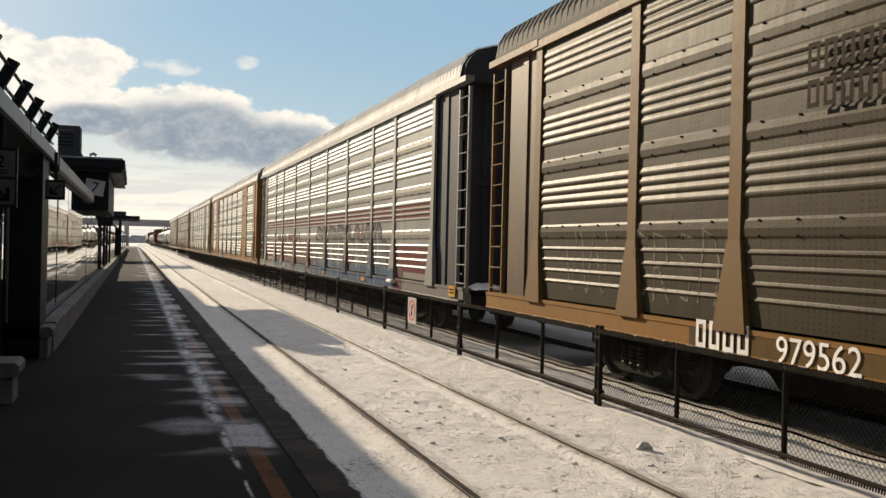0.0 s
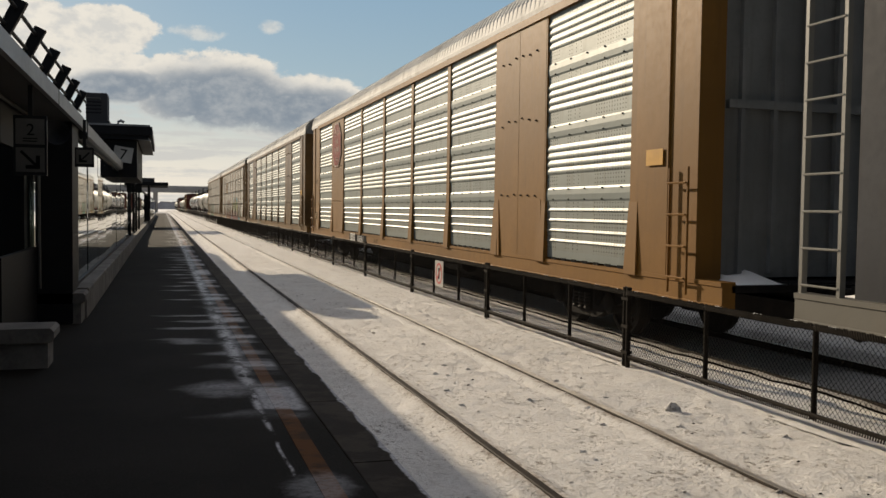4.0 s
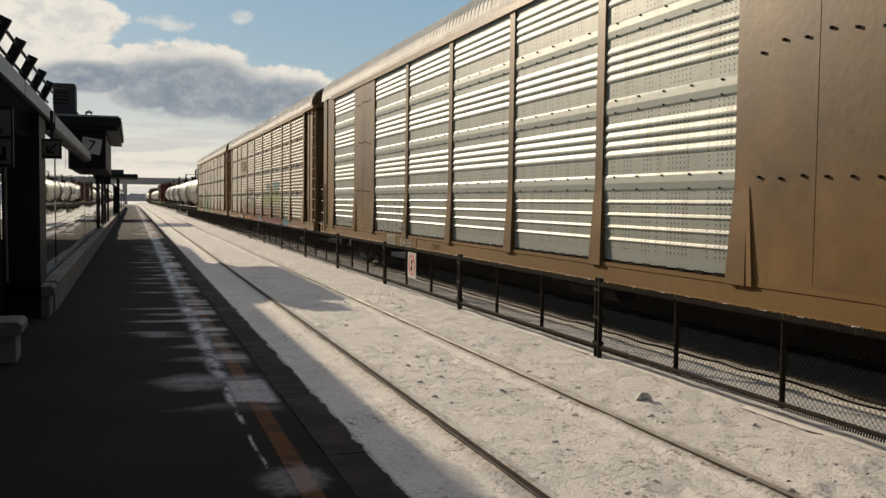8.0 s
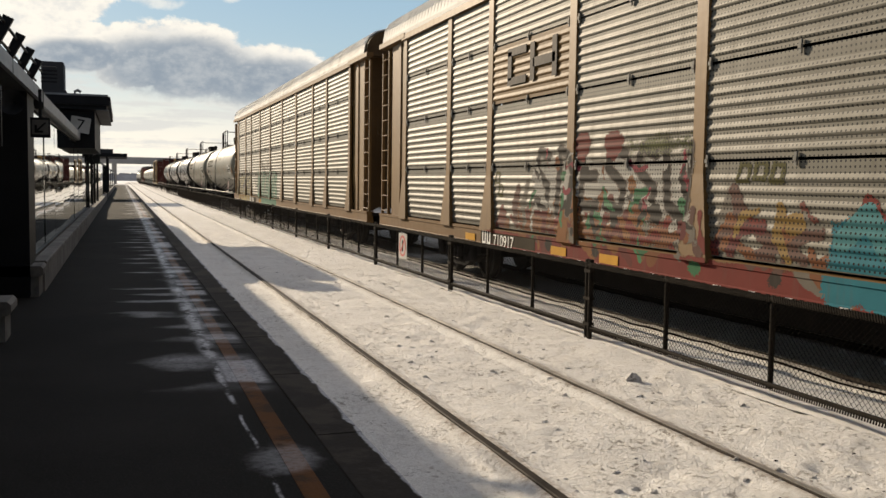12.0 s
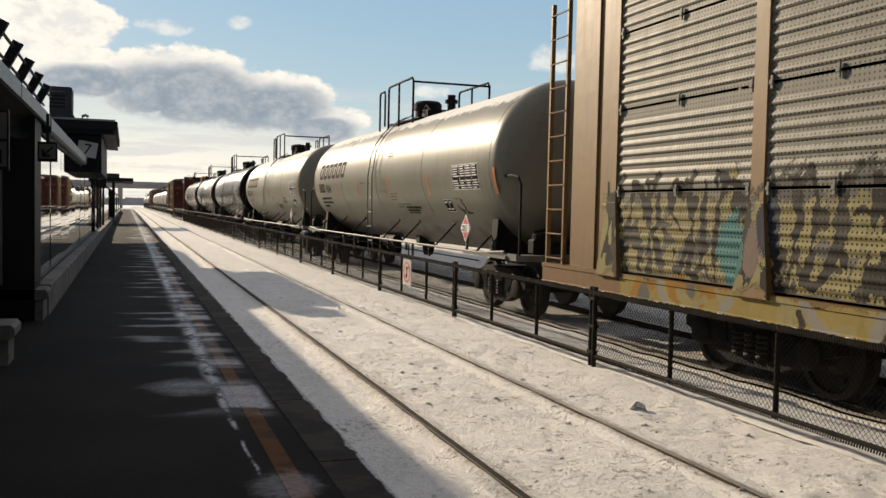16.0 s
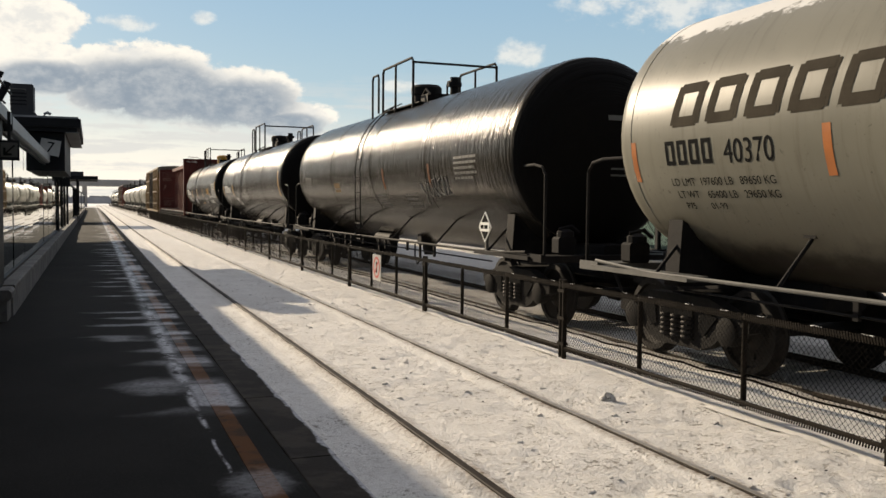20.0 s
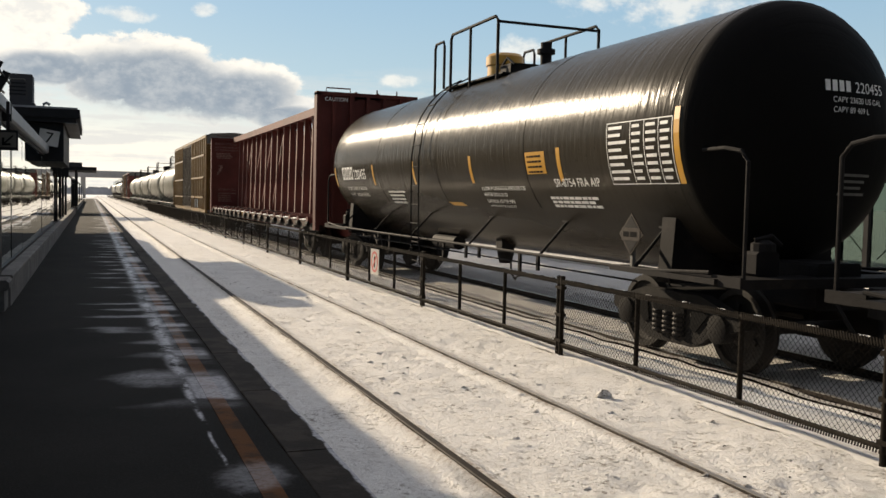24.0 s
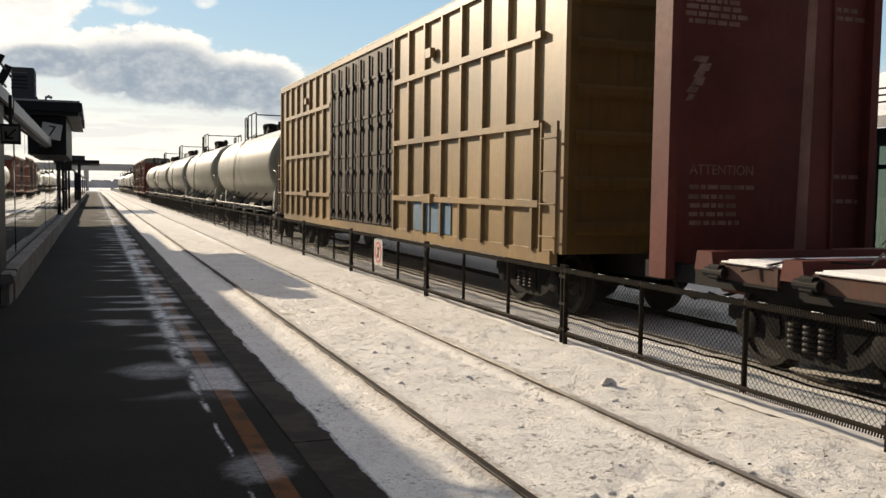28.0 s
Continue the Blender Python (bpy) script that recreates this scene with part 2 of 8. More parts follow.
M_ROOF = plain("galvanised_roof", (0.135, 0.125, 0.108), 0.75, 0.0, 0.15, 1.5, dirt=(0.10, 0.09, 0.07), spec=0.1)
M_BRIDGE = plain("bridge_concrete", (0.34, 0.33, 0.32), 0.9, 0, 0.15, 0.3)
M_MESHW = plain("galvanised_wire", (0.016, 0.013, 0.010), 0.6, 0.0, 0.25, 8, bumpy=0, spec=0.15)
M_PALE = plain("faded_white_paint", (0.34, 0.25, 0.21), 0.6, 0, 0.2, 6, dirt=(0.26, 0.12, 0.09), bumpy=0, spec=0.06)
M_FADED = plain("faded_red_paint", (0.20, 0.032, 0.026), 0.6, 0, 0.2, 3, dirt=(0.20, 0.07, 0.045), bumpy=0, spec=0.06)
M_BROWNINK = plain("brown_black_lettering", (0.055, 0.046, 0.034), 0.8, 0, 0.2, 5, bumpy=0, spec=0.03)
M_BLUEP = plain("blue_spray_paint", (0.045, 0.12, 0.20), 0.5, 0, 0.3, 5)


def snow_mat(name, tint=(0.86, 0.86, 0.87), dirt=0.35, relief=1.0, rails=()):
    def go(n, b):
        c = coords(n)
        big = n.noise(c, 0.9, 5, 0.6)
        mid = n.noise(c, 5.0, 6, 0.65)
        grit = n.noise(c, 26.0, 5, 0.7)
        fine = n.noise(c, 75.0, 4, 0.65)
        k = n.mix(n.ramp(big, 0.35, 0.7), tint, tuple(v * 0.90 for v in tint))
        k = n.mix(n.m("MULTIPLY", n.ramp(grit, 0.46, 0.68), dirt * 0.45), k, (0.50, 0.455, 0.40))
        k = n.mix(n.m("MULTIPLY", n.ramp(n.noise(c, 8.0, 5, 0.7), 0.52, 0.68), dirt * 0.5), k, (0.52, 0.485, 0.44))
        worn_in = n.ramp(n.noise(c, 1.7, 4, 0.6), 0.42, 0.62)
        spots = n.m("MULTIPLY", n.ramp(n.noise(c, 17.0, 6, 0.7), 0.555, 0.63), worn_in)
        k = n.mix(n.m("MULTIPLY", spots, dirt), k, (0.24, 0.20, 0.16))
        crumbs = n.m("MULTIPLY", n.ramp(n.noise(c, 40.0, 4, 0.65), 0.61, 0.67), n.m("ADD", 0.3, n.m("MULTIPLY", worn_in, 0.7)))
        k = n.mix(n.m("MULTIPLY", crumbs, dirt), k, (0.13, 0.105, 0.08))
        k = n.mix(n.m("MULTIPLY", n.ramp(mid, 0.5, 0.75), dirt * 0.35), k, (0.55, 0.51, 0.45))
        if rails:               # rust and grit blown off the rails
            x, y, z = n.sep(c)
            for rx in rails:
                d = n.m("ADD", n.m("ABSOLUTE", n.m("SUBTRACT", x, rx)), n.m("MULTIPLY", n.m("SUBTRACT", mid, 0.5), 0.10))
                k = n.mix(n.m("MULTIPLY", n.ramp(d, 0.13, 0.03), n.m("ADD", 0.25, n.m("MULTIPLY", n.ramp(grit, 0.4, 0.6), 0.5))), k, (0.23, 0.165, 0.11))
        n.put(b.inputs["Base Color"], k)
        b.inputs["Roughness"].default_value = 0.8
        b.inputs["Specular IOR Level"].default_value = 0.2
        h = n.m("ADD", n.m("MULTIPLY", mid, 0.55), n.m("MULTIPLY", n.noise(c, 12.0, 5, 0.7), 0.35))
        h = n.m("SUBTRACT", n.m("ADD", h, n.m("MULTIPLY", grit, 0.55)), n.m("MULTIPLY", spots, 0.40))
        bump(n, b, n.m("ADD", h, n.m("MULTIPLY", fine, 0.40)), min(1.0, 0.98 * relief), 0.04)
    return material(name, go)


M_SNOW = snow_mat("trodden_snow", (0.81, 0.79, 0.75), 0.85, rails=(2.40, 3.91))
M_SNOWC = snow_mat("clean_snow", (0.87, 0.855, 0.83), 0.12, 0.5)
M_SNOWF = snow_mat("yard_snow", (0.66, 0.64, 0.605), 0.55, 0.8)
M_SNOWS = snow_mat("fresh_strip_snow", (0.90, 0.875, 0.83), 0.25, 0.6)
M_SNOWD = snow_mat("dirty_track_snow", (0.60, 0.575, 0.54), 0.6)


def blown_snow(n):
    """Wind-blown snow lying in thin wisps across the platform, and broken crusts along its line. Returns how much covers a place."""
    pos = n.add("ShaderNodeNewGeometry").outputs["Position"]
    x, y, z = n.sep(pos)
    wob = n.m("MULTIPLY", n.m("SUBTRACT", n.noise(pos, 1.3, 3, 0.6), 0.5), 0.5)
    yy = n.m("ADD", n.m("ADD", y, n.m("MULTIPLY", x, 0.12)), wob)
    q = n.m("DIVIDE", n.m("ADD", yy, n.m("MULTIPLY", n.m("SUBTRACT", n.noise(n.vec(0.0, y, 7.0), 0.6, 2, 0.5), 0.5), 1.6)), 0.98)
    i = n.m("FLOOR", q)
    off = n.m("ABSOLUTE", n.m("SUBTRACT", n.m("SUBTRACT", q, i), 0.5))
    r1 = n.ramp(n.noise(n.vec(n.m("MULTIPLY", i, 3.71), 0.3, 0.7), 1.0, 1, 0.5), 0.3, 0.7)
    left = n.m("ADD", -0.30, n.m("MULTIPLY", r1, 0.62))
    taper = n.ramp(x, left, n.m("ADD", left, 0.55))
    thick = n.m("ADD", 0.04, n.m("MULTIPLY", taper, n.m("ADD", 0.12, n.m("MULTIPLY", r1, 0.24))))
    wisp = n.m("MULTIPLY", n.ramp(n.m("ADD", off, n.m("MULTIPLY", n.m("SUBTRACT", n.noise(pos, 5.0, 4, 0.6), 0.5), 0.10)), thick, n.m("MULTIPLY", thick, 0.1)), n.m("MULTIPLY", taper, n.ramp(x, 1.16, 0.98)))
    wisp = n.m("MULTIPLY", wisp, n.m("ADD", 0.35, n.m("MULTIPLY", n.noise(n.scaled(pos, (2.2, 5.0, 1.0)), 1.0, 4, 0.6), 0.9)))
    wisp = n.m("MULTIPLY", wisp, n.m("MULTIPLY", n.ramp(y, 6.55, 7.0), n.ramp(n.noise(n.vec(x, n.m("MULTIPLY", y, 0.9), 4.0), 0.9, 3, 0.6), 0.30, 0.60)))
    d = n.m("ABSOLUTE", n.m("SUBTRACT", x, n.m("ADD", 0.75, n.m("MULTIPLY", wob, 0.16))))
    seam = n.m("MULTIPLY", n.ramp(d, n.m("ADD", 0.019, n.m("MULTIPLY", n.ramp(y, 6.0, 9.5), 0.106)), 0.0), n.ramp(n.noise(n.vec(n.m("MULTIPLY", x, 3.0), n.m("MULTIPLY", y, 1.7), 5.0), 1.3, 6, 0.72), 0.42, 0.58))
    crust = n.m("MULTIPLY", n.m("MULTIPLY", n.ramp(x, 0.74, 0.80), n.ramp(x, 1.14, 1.06)),
                n.m("MULTIPLY", n.ramp(n.noise(n.vec(0.0, n.m("MULTIPLY", yy, 0.8), 2.0), 1.2, 3, 0.5), 0.50, 0.60), n.ramp(y, 6.5, 7.3)))
    near = n.m("SQRT", n.m("ADD", n.m("POWER", n.m("DIVIDE", n.m("SUBTRACT", x, 0.88), 0.24), 2.0), n.m("POWER", n.m("DIVIDE", n.m("SUBTRACT", y, 5.15), 0.34), 2.0)))
    near = n.ramp(n.m("ADD", near, n.m("MULTIPLY", n.m("SUBTRACT", n.noise(pos, 7.0, 4, 0.6), 0.5), 0.9)), 1.05, 0.45)
    lip = n.ramp(n.m("ADD", x, n.m("MULTIPLY", n.m("SUBTRACT", n.noise(n.scaled(pos, (1, 1, 0)), 3.0, 5, 0.65), 0.5), 0.16)), 1.405, 1.425)
    both = n.m("MAXIMUM", n.m("MAXIMUM", n.m("MULTIPLY", wisp, n.m("ADD", 0.65, n.m("MULTIPLY", n.ramp(y, 8.0, 14.0), 0.3))), seam), n.m("MAXIMUM", n.m("MAXIMUM", n.m("MULTIPLY", crust, 0.8), n.m("MULTIPLY", near, 0.32)), n.m("MULTIPLY", lip, 0.9)))
    grain = n.ramp(n.noise(pos, 24.0, 5, 0.7), 0.25, 0.6)
    return n.m("MULTIPLY", both, n.m("ADD", 0.35, n.m("MULTIPLY", grain, 0.65)))


def wetness(n):
    """Meltwater lying along the white seam and in thin pools beside it."""
    pos = n.add("ShaderNodeNewGeometry").outputs["Position"]
    x, y, z = n.sep(pos)
    strip = n.m("MULTIPLY", n.m("MULTIPLY", n.ramp(x, 0.58, 0.74), n.ramp(x, 1.04, 0.92)), n.ramp(y, 7.0, 13.0))
    pools = n.noise(n.vec(n.m("MULTIPLY", x, 1.4), n.m("MULTIPLY", y, 0.9), 8.0), 1.0, 4, 0.6)
    return n.m("MULTIPLY", strip, n.ramp(pools, 0.36, 0.58))


def asphalt():
    def go(n, b):
        c = coords(n)
        fine = n.noise(c, 70.0, 3, 0.6)
        big = n.noise(c, 0.8, 4, 0.6)
        k = n.mix(n.ramp(big, 0.3, 0.7), (0.0088, 0.0078, 0.0066), (0.0150, 0.0134, 0.0115))
        k = n.mix(n.m("MULTIPLY", n.ramp(fine, 0.50, 0.75), 0.75), k, (0.038, 0.034, 0.029))
        k = n.mix(n.m("MULTIPLY", blown_snow(n), 0.75), k, (0.66, 0.66, 0.68))
        n.put(b.inputs["Base Color"], k)
        wet = wetness(n)
        n.put(b.inputs["Roughness"], n.m("SUBTRACT", 0.9, n.m("MULTIPLY", wet, 0.42)))
        n.put(b.inputs["Specular IOR Level"], n.m("ADD", 0.105, n.m("MULTIPLY", wet, 0.34)))
        bump(n, b, fine, 0.5, 0.006)
    return material("damp_asphalt", go)


M_ASPH = asphalt()


def worn(name, col, alt, lim, scale):
    def go(n, b):
        pos = n.add("ShaderNodeNewGeometry").outputs["Position"]
        w = n.ramp(n.noise(pos, scale, 7, 0.7), lim, lim + 0.14)
        k = n.mix(w, col, alt)
        k = n.mix(n.m("MULTIPLY", blown_snow(n), 0.75), k, (0.66, 0.66, 0.68))
        n.put(b.inputs["Base Color"], k)
        wet = wetness(n)
        n.put(b.inputs["Roughness"], n.m("SUBTRACT", 0.85, n.m("MULTIPLY", wet, 0.38)))
        n.put(b.inputs["Specular IOR Level"], n.m("ADD", 0.12, n.m("MULTIPLY", wet, 0.2)))
        bump(n, b, n.noise(pos, 40.0, 4, 0.6), 0.5, 0.006)
    return material(name, go)


M_TILE = worn("dark_edge_paver", (0.022, 0.0178, 0.0142), (0.044, 0.036, 0.0285), 0.45, 2.0)
M_YLINE = worn("worn_yellow_line", (0.098, 0.040, 0.012), (0.05, 0.027, 0.014), 0.46, 3.5)


def glass(name, tint):
    def go(n, b):
        nt = n.t
        gl = n.add("ShaderNodeBsdfGlossy")
        gl.inputs["Roughness"].default_value = 0.015
        gl.inputs["Color"].default_value = (0.9, 0.92, 0.92, 1)
        tr = n.add("ShaderNodeBsdfTransparent")
        n.put(tr.inputs[0], tint)
        fr = n.add("ShaderNodeFresnel")
        fr.inputs[0].default_value = 1.52
        mx = n.add("ShaderNodeMixShader")
        n.put(mx.inputs[0], n.m("ADD", 0.10, n.m("MULTIPLY", fr.outputs[0], 1.3), clamp=True))
        nt.links.new(tr.outputs[0], mx.inputs[1])
        nt.links.new(gl.outputs[0], mx.inputs[2])
        nt.links.new(mx.outputs[0], nt.nodes["Material Output"].inputs[0])
    return material(name, go)


M_GLASS = glass("shelter_glass", (0.62, 0.70, 0.64))


def clear_glass():
    """Thin clear panes: a faint sheen that grows towards grazing views."""
    def go(n, b):
        nt = n.t
        gl = n.add("ShaderNodeBsdfGlossy")
        gl.inputs["Roughness"].default_value = 0.02
        tr = n.add("ShaderNodeBsdfTransparent")
        n.put(tr.inputs[0], (0.36, 0.42, 0.38))
        lw = n.add("ShaderNodeLayerWeight")
        lw.inputs[0].default_value = 0.5
        mx = n.add("ShaderNodeMixShader")
        n.put(mx.inputs[0], n.m("ADD", 0.03, n.m("MULTIPLY", n.m("POWER", lw.outputs["Facing"], 4.0), 0.5)))
        nt.links.new(tr.outputs[0], mx.inputs[1])
        nt.links.new(gl.outputs[0], mx.inputs[2])
        nt.links.new(mx.outputs[0], nt.nodes["Material Output"].inputs[0])
    return material("clear_green_glass", go)


M_CLEAR = clear_glass()


def punched(n, y, z, dots):
    """Small holes in columns; with a fourth value only some of the columns are there. Returns 1 in a hole."""
    dy, dz, rad = dots[0], dots[1], dots[2]
    u = n.m("MULTIPLY", n.m("SUBTRACT", n.m("FRACT", n.m("DIVIDE", y, dy)), 0.5), dy)
    q = n.m("MULTIPLY", n.m("SUBTRACT", n.m("FRACT", n.m("DIVIDE", z, dz)), 0.5), dz)
    d = n.m("SQRT", n.m("ADD", n.m("MULTIPLY", u, u), n.m("MULTIPLY", q, q)))
    hole = n.ramp(d, rad * 1.1, rad * 0.9)
    if len(dots) > 3:
        col_on = n.noise(n.vec(n.m("FLOOR", n.m("DIVIDE", y, dy)), 0.5, 0.5), 0.83, 1, 0.5)
        hole = n.m("MULTIPLY", hole, n.ramp(col_on, 0.47, 0.48))
    return hole


def spray_coat(name, dots):
    """Spray paint in the colour that each piece carries, dusty and streaked, with the siding's holes through it."""
    def go(n, b):
        c = coords(n)
        x, y, z = n.sep(c)
        a = n.add("ShaderNodeAttribute")
        a.attribute_name = "paint"
        k = a.outputs["Color"]
        tone = n.m("ADD", 0.72, n.m("MULTIPLY", n.noise(c, 3.0, 6, 0.65), 0.5))
        k = n.mix(1.0, k, n.vec(tone, tone, tone), "MULTIPLY")
        streak = n.noise(n.vec(0.0, n.m("MULTIPLY", y, 5.0), n.m("MULTIPLY", z, 0.45)), 1.5, 6, 0.65)
        k = n.mix(n.m("MULTIPLY", n.ramp(streak, 0.52, 0.76), 0.38), k, (0.085, 0.075, 0.058))
        if dots:
            on_panel = n.m("MULTIPLY", n.ramp(z, 1.06, 1.065), n.ramp(x, -1.534, -1.531))
            k = n.mix(n.m("MULTIPLY", punched(n, y, z, dots), on_panel), k, (0.012, 0.012, 0.012))
        n.put(b.inputs["Base Color"], k)
        b.inputs["Roughness"].default_value = 0.7
        b.inputs["Specular IOR Level"].default_value = 0.08
        bump(n, b, n.noise(c, 3.0, 4, 0.6), 0.2, 0.02)
    return material(name, go)


WIDE_DOTS, ROW_DOTS = (0.078, 0.058, 0.0125, 1), (0.055, 0.052, 0.0115)
M_COAT = spray_coat("spray_paint_on_ribs", WIDE_DOTS)
M_COATROW = spray_coat("spray_paint_on_rows", ROW_DOTS)


def rack_panel(name, col, root, dots, stripes=(), rough=0.46, metal=0.22, dirt=(0.14, 0.125, 0.10), band=None, gloss=0.26):
    """Pressed steel siding: perforations, streaked dirt and painted stripes."""
    def go(n, b):
        c = coords(n, root)
        x, y, z = n.sep(c)
        big = n.noise(c, 0.7, 4, 0.6)
        k = n.mix(n.ramp(big, 0.3, 0.7), tuple(v * 0.88 for v in col), col)
        streak = n.noise(n.vec(0.0, n.m("MULTIPLY", y, 5.0), n.m("MULTIPLY", z, 0.45)), 1.5, 6, 0.65)
        k = n.mix(n.m("MULTIPLY", n.ramp(streak, 0.5, 0.75), 0.55), k, dirt)
        k = n.mix(n.m("MULTIPLY", n.ramp(z, 2.1, 1.2), 0.25), k, dirt)
        paint = 0.0
        for z0, z1, sc in stripes:
            f = n.m("MULTIPLY", n.ramp(z, z0 - 0.01, z0 + 0.01), n.ramp(z, z1 + 0.01, z1 - 0.01))
            f = n.m("MULTIPLY", f, n.ramp(n.noise(c, 2.5, 5, 0.7), 0.15, 0.42))
            k = n.mix(n.m("MULTIPLY", f, 0.9), k, sc)
            paint = n.m("MAXIMUM", paint, f)
        if band:
            # the smooth band between the groups of ribs, weathered to its own tone
            q = n.m("MULTIPLY", n.m("FRACT", n.m("DIVIDE", n.m("SUBTRACT", z, 1.965), 0.985)), 0.985)
            on_band = n.m("MULTIPLY", n.ramp(q, 0.0, 0.015), n.ramp(q, 0.225, 0.21))
            k = n.mix(n.m("MULTIPLY", on_band, 0.8), k, band)
        if dots:
            hole = punched(n, y, z, dots)
            if band:
                hole = n.m("MULTIPLY", hole, n.m("SUBTRACT", 1.0, on_band))
            k = n.mix(hole, k, (0.012, 0.012, 0.012))
        n.put(b.inputs["Base Color"], k)
        bare = n.m("SUBTRACT", 1.0, paint)
        n.put(b.inputs["Metallic"], n.m("MULTIPLY", bare, metal))
        n.put(b.inputs["Specular IOR Level"], n.m("ADD", 0.04, n.m("MULTIPLY", bare, gloss)))
        n.put(b.inputs["Roughness"], n.m("ADD", n.m("ADD", rough - 0.08, n.m("MULTIPLY", streak, 0.2)), n.m("MULTIPLY", paint, 0.35)))
        bump(n, b, n.noise(c, 3.0, 4, 0.6), 0.25, 0.02)
    return material(name, go)


def tank_mat(name, col, rough, metal, dirt, root, snow=False, tar=0.0):
    def go(n, b):
        c = coords(n, root)
        x, y, z = n.sep(c)
        big = n.noise(c, 0.5, 4, 0.6)
        k = n.mix(n.ramp(big, 0.3, 0.7), tuple(v * 0.85 for v in col), col)
        st = n.noise(n.vec(0.0, n.m("MULTIPLY", y, 6.0), n.m("MULTIPLY", z, 0.5)), 1.6, 6, 0.65)
        k = n.mix(n.m("MULTIPLY", n.ramp(st, 0.5, 0.75), 0.5), k, dirt)
        # the streak tone again, stronger towards the bottom
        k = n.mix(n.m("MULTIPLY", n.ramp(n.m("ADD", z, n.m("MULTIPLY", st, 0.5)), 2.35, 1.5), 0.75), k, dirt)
        # specks of rust and road dirt, and an uneven dark band along the bottom
        speck = n.m("MULTIPLY", n.ramp(n.noise(c, 13.0, 5, 0.7), 0.60, 0.68), n.ramp(n.noise(c, 1.1, 4, 0.6), 0.42, 0.62))
        k = n.mix(n.m("MULTIPLY", speck, 0.6), k, tuple(v * 0.45 for v in dirt))
        low_band = n.m("ADD", z, n.m("MULTIPLY", n.m("SUBTRACT", n.noise(n.scaled(c, (1, 1.1, 1.6)), 1.3, 6, 0.65), 0.5), 1.1))
        k = n.mix(n.m("MULTIPLY", n.ramp(low_band, 1.55, 1.15), 0.85), k, (0.020, 0.015, 0.011))
        r = n.m("ADD", rough - 0.06, n.m("MULTIPLY", n.noise(c, 4.0, 4, 0.6), 0.14))
        if snow:
            edge = n.m("ADD", z, n.m("MULTIPLY", n.m("SUBTRACT", n.noise(n.scaled(c, (1, 1.6, 3)), 2.4, 6, 0.7), 0.5), 0.55))
            s = n.m("MULTIPLY", n.ramp(edge, 3.74, 3.80), n.ramp(y, 1.55, 1.75))
            k = n.mix(s, k, (0.66, 0.645, 0.61))
            r = n.m("MAXIMUM", r, n.m("MULTIPLY", s, 0.75))
            b.inputs["Specular IOR Level"].default_value = 0.15
            n.put(b.inputs["Metallic"], n.m("MULTIPLY", n.m("SUBTRACT", 1.0, s), metal))
        else:
            b.inputs["Metallic"].default_value = metal
        if not snow:
            # shade on the dished end at low y is painted in, near-black and dull
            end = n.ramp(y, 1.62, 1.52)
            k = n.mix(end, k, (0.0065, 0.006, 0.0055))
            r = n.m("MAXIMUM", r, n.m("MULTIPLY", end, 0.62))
            n.put(b.inputs["Specular IOR Level"], n.m("ADD", 0.03, n.m("MULTIPLY", n.m("SUBTRACT", 1.0, end), 0.13 if tar > 0.5 else 0.026)))
        n.put(b.inputs["Base Color"], k)
        n.put(b.inputs["Roughness"], r)
        if tar:
            h = n.noise(n.vec(0.0, n.m("MULTIPLY", y, 7.0), n.m("MULTIPLY", z, 0.8)), 1.6, 4, 0.55)
            if tar < 0.5:
                h = n.m("ADD", h, n.m("MULTIPLY", n.noise(n.scaled(c, (1, 1, 0.35)), 22.0, 3, 0.6), 0.10))
            bump(n, b, n.m("MULTIPLY", h, n.ramp(z, 1.9, 2.7)), min(1.0, 1.3 * tar), 0.055)
        else:
            bump(n, b, n.noise(c, 1.5, 3, 0.5), 0.12, 0.03)
    return material(name, go)


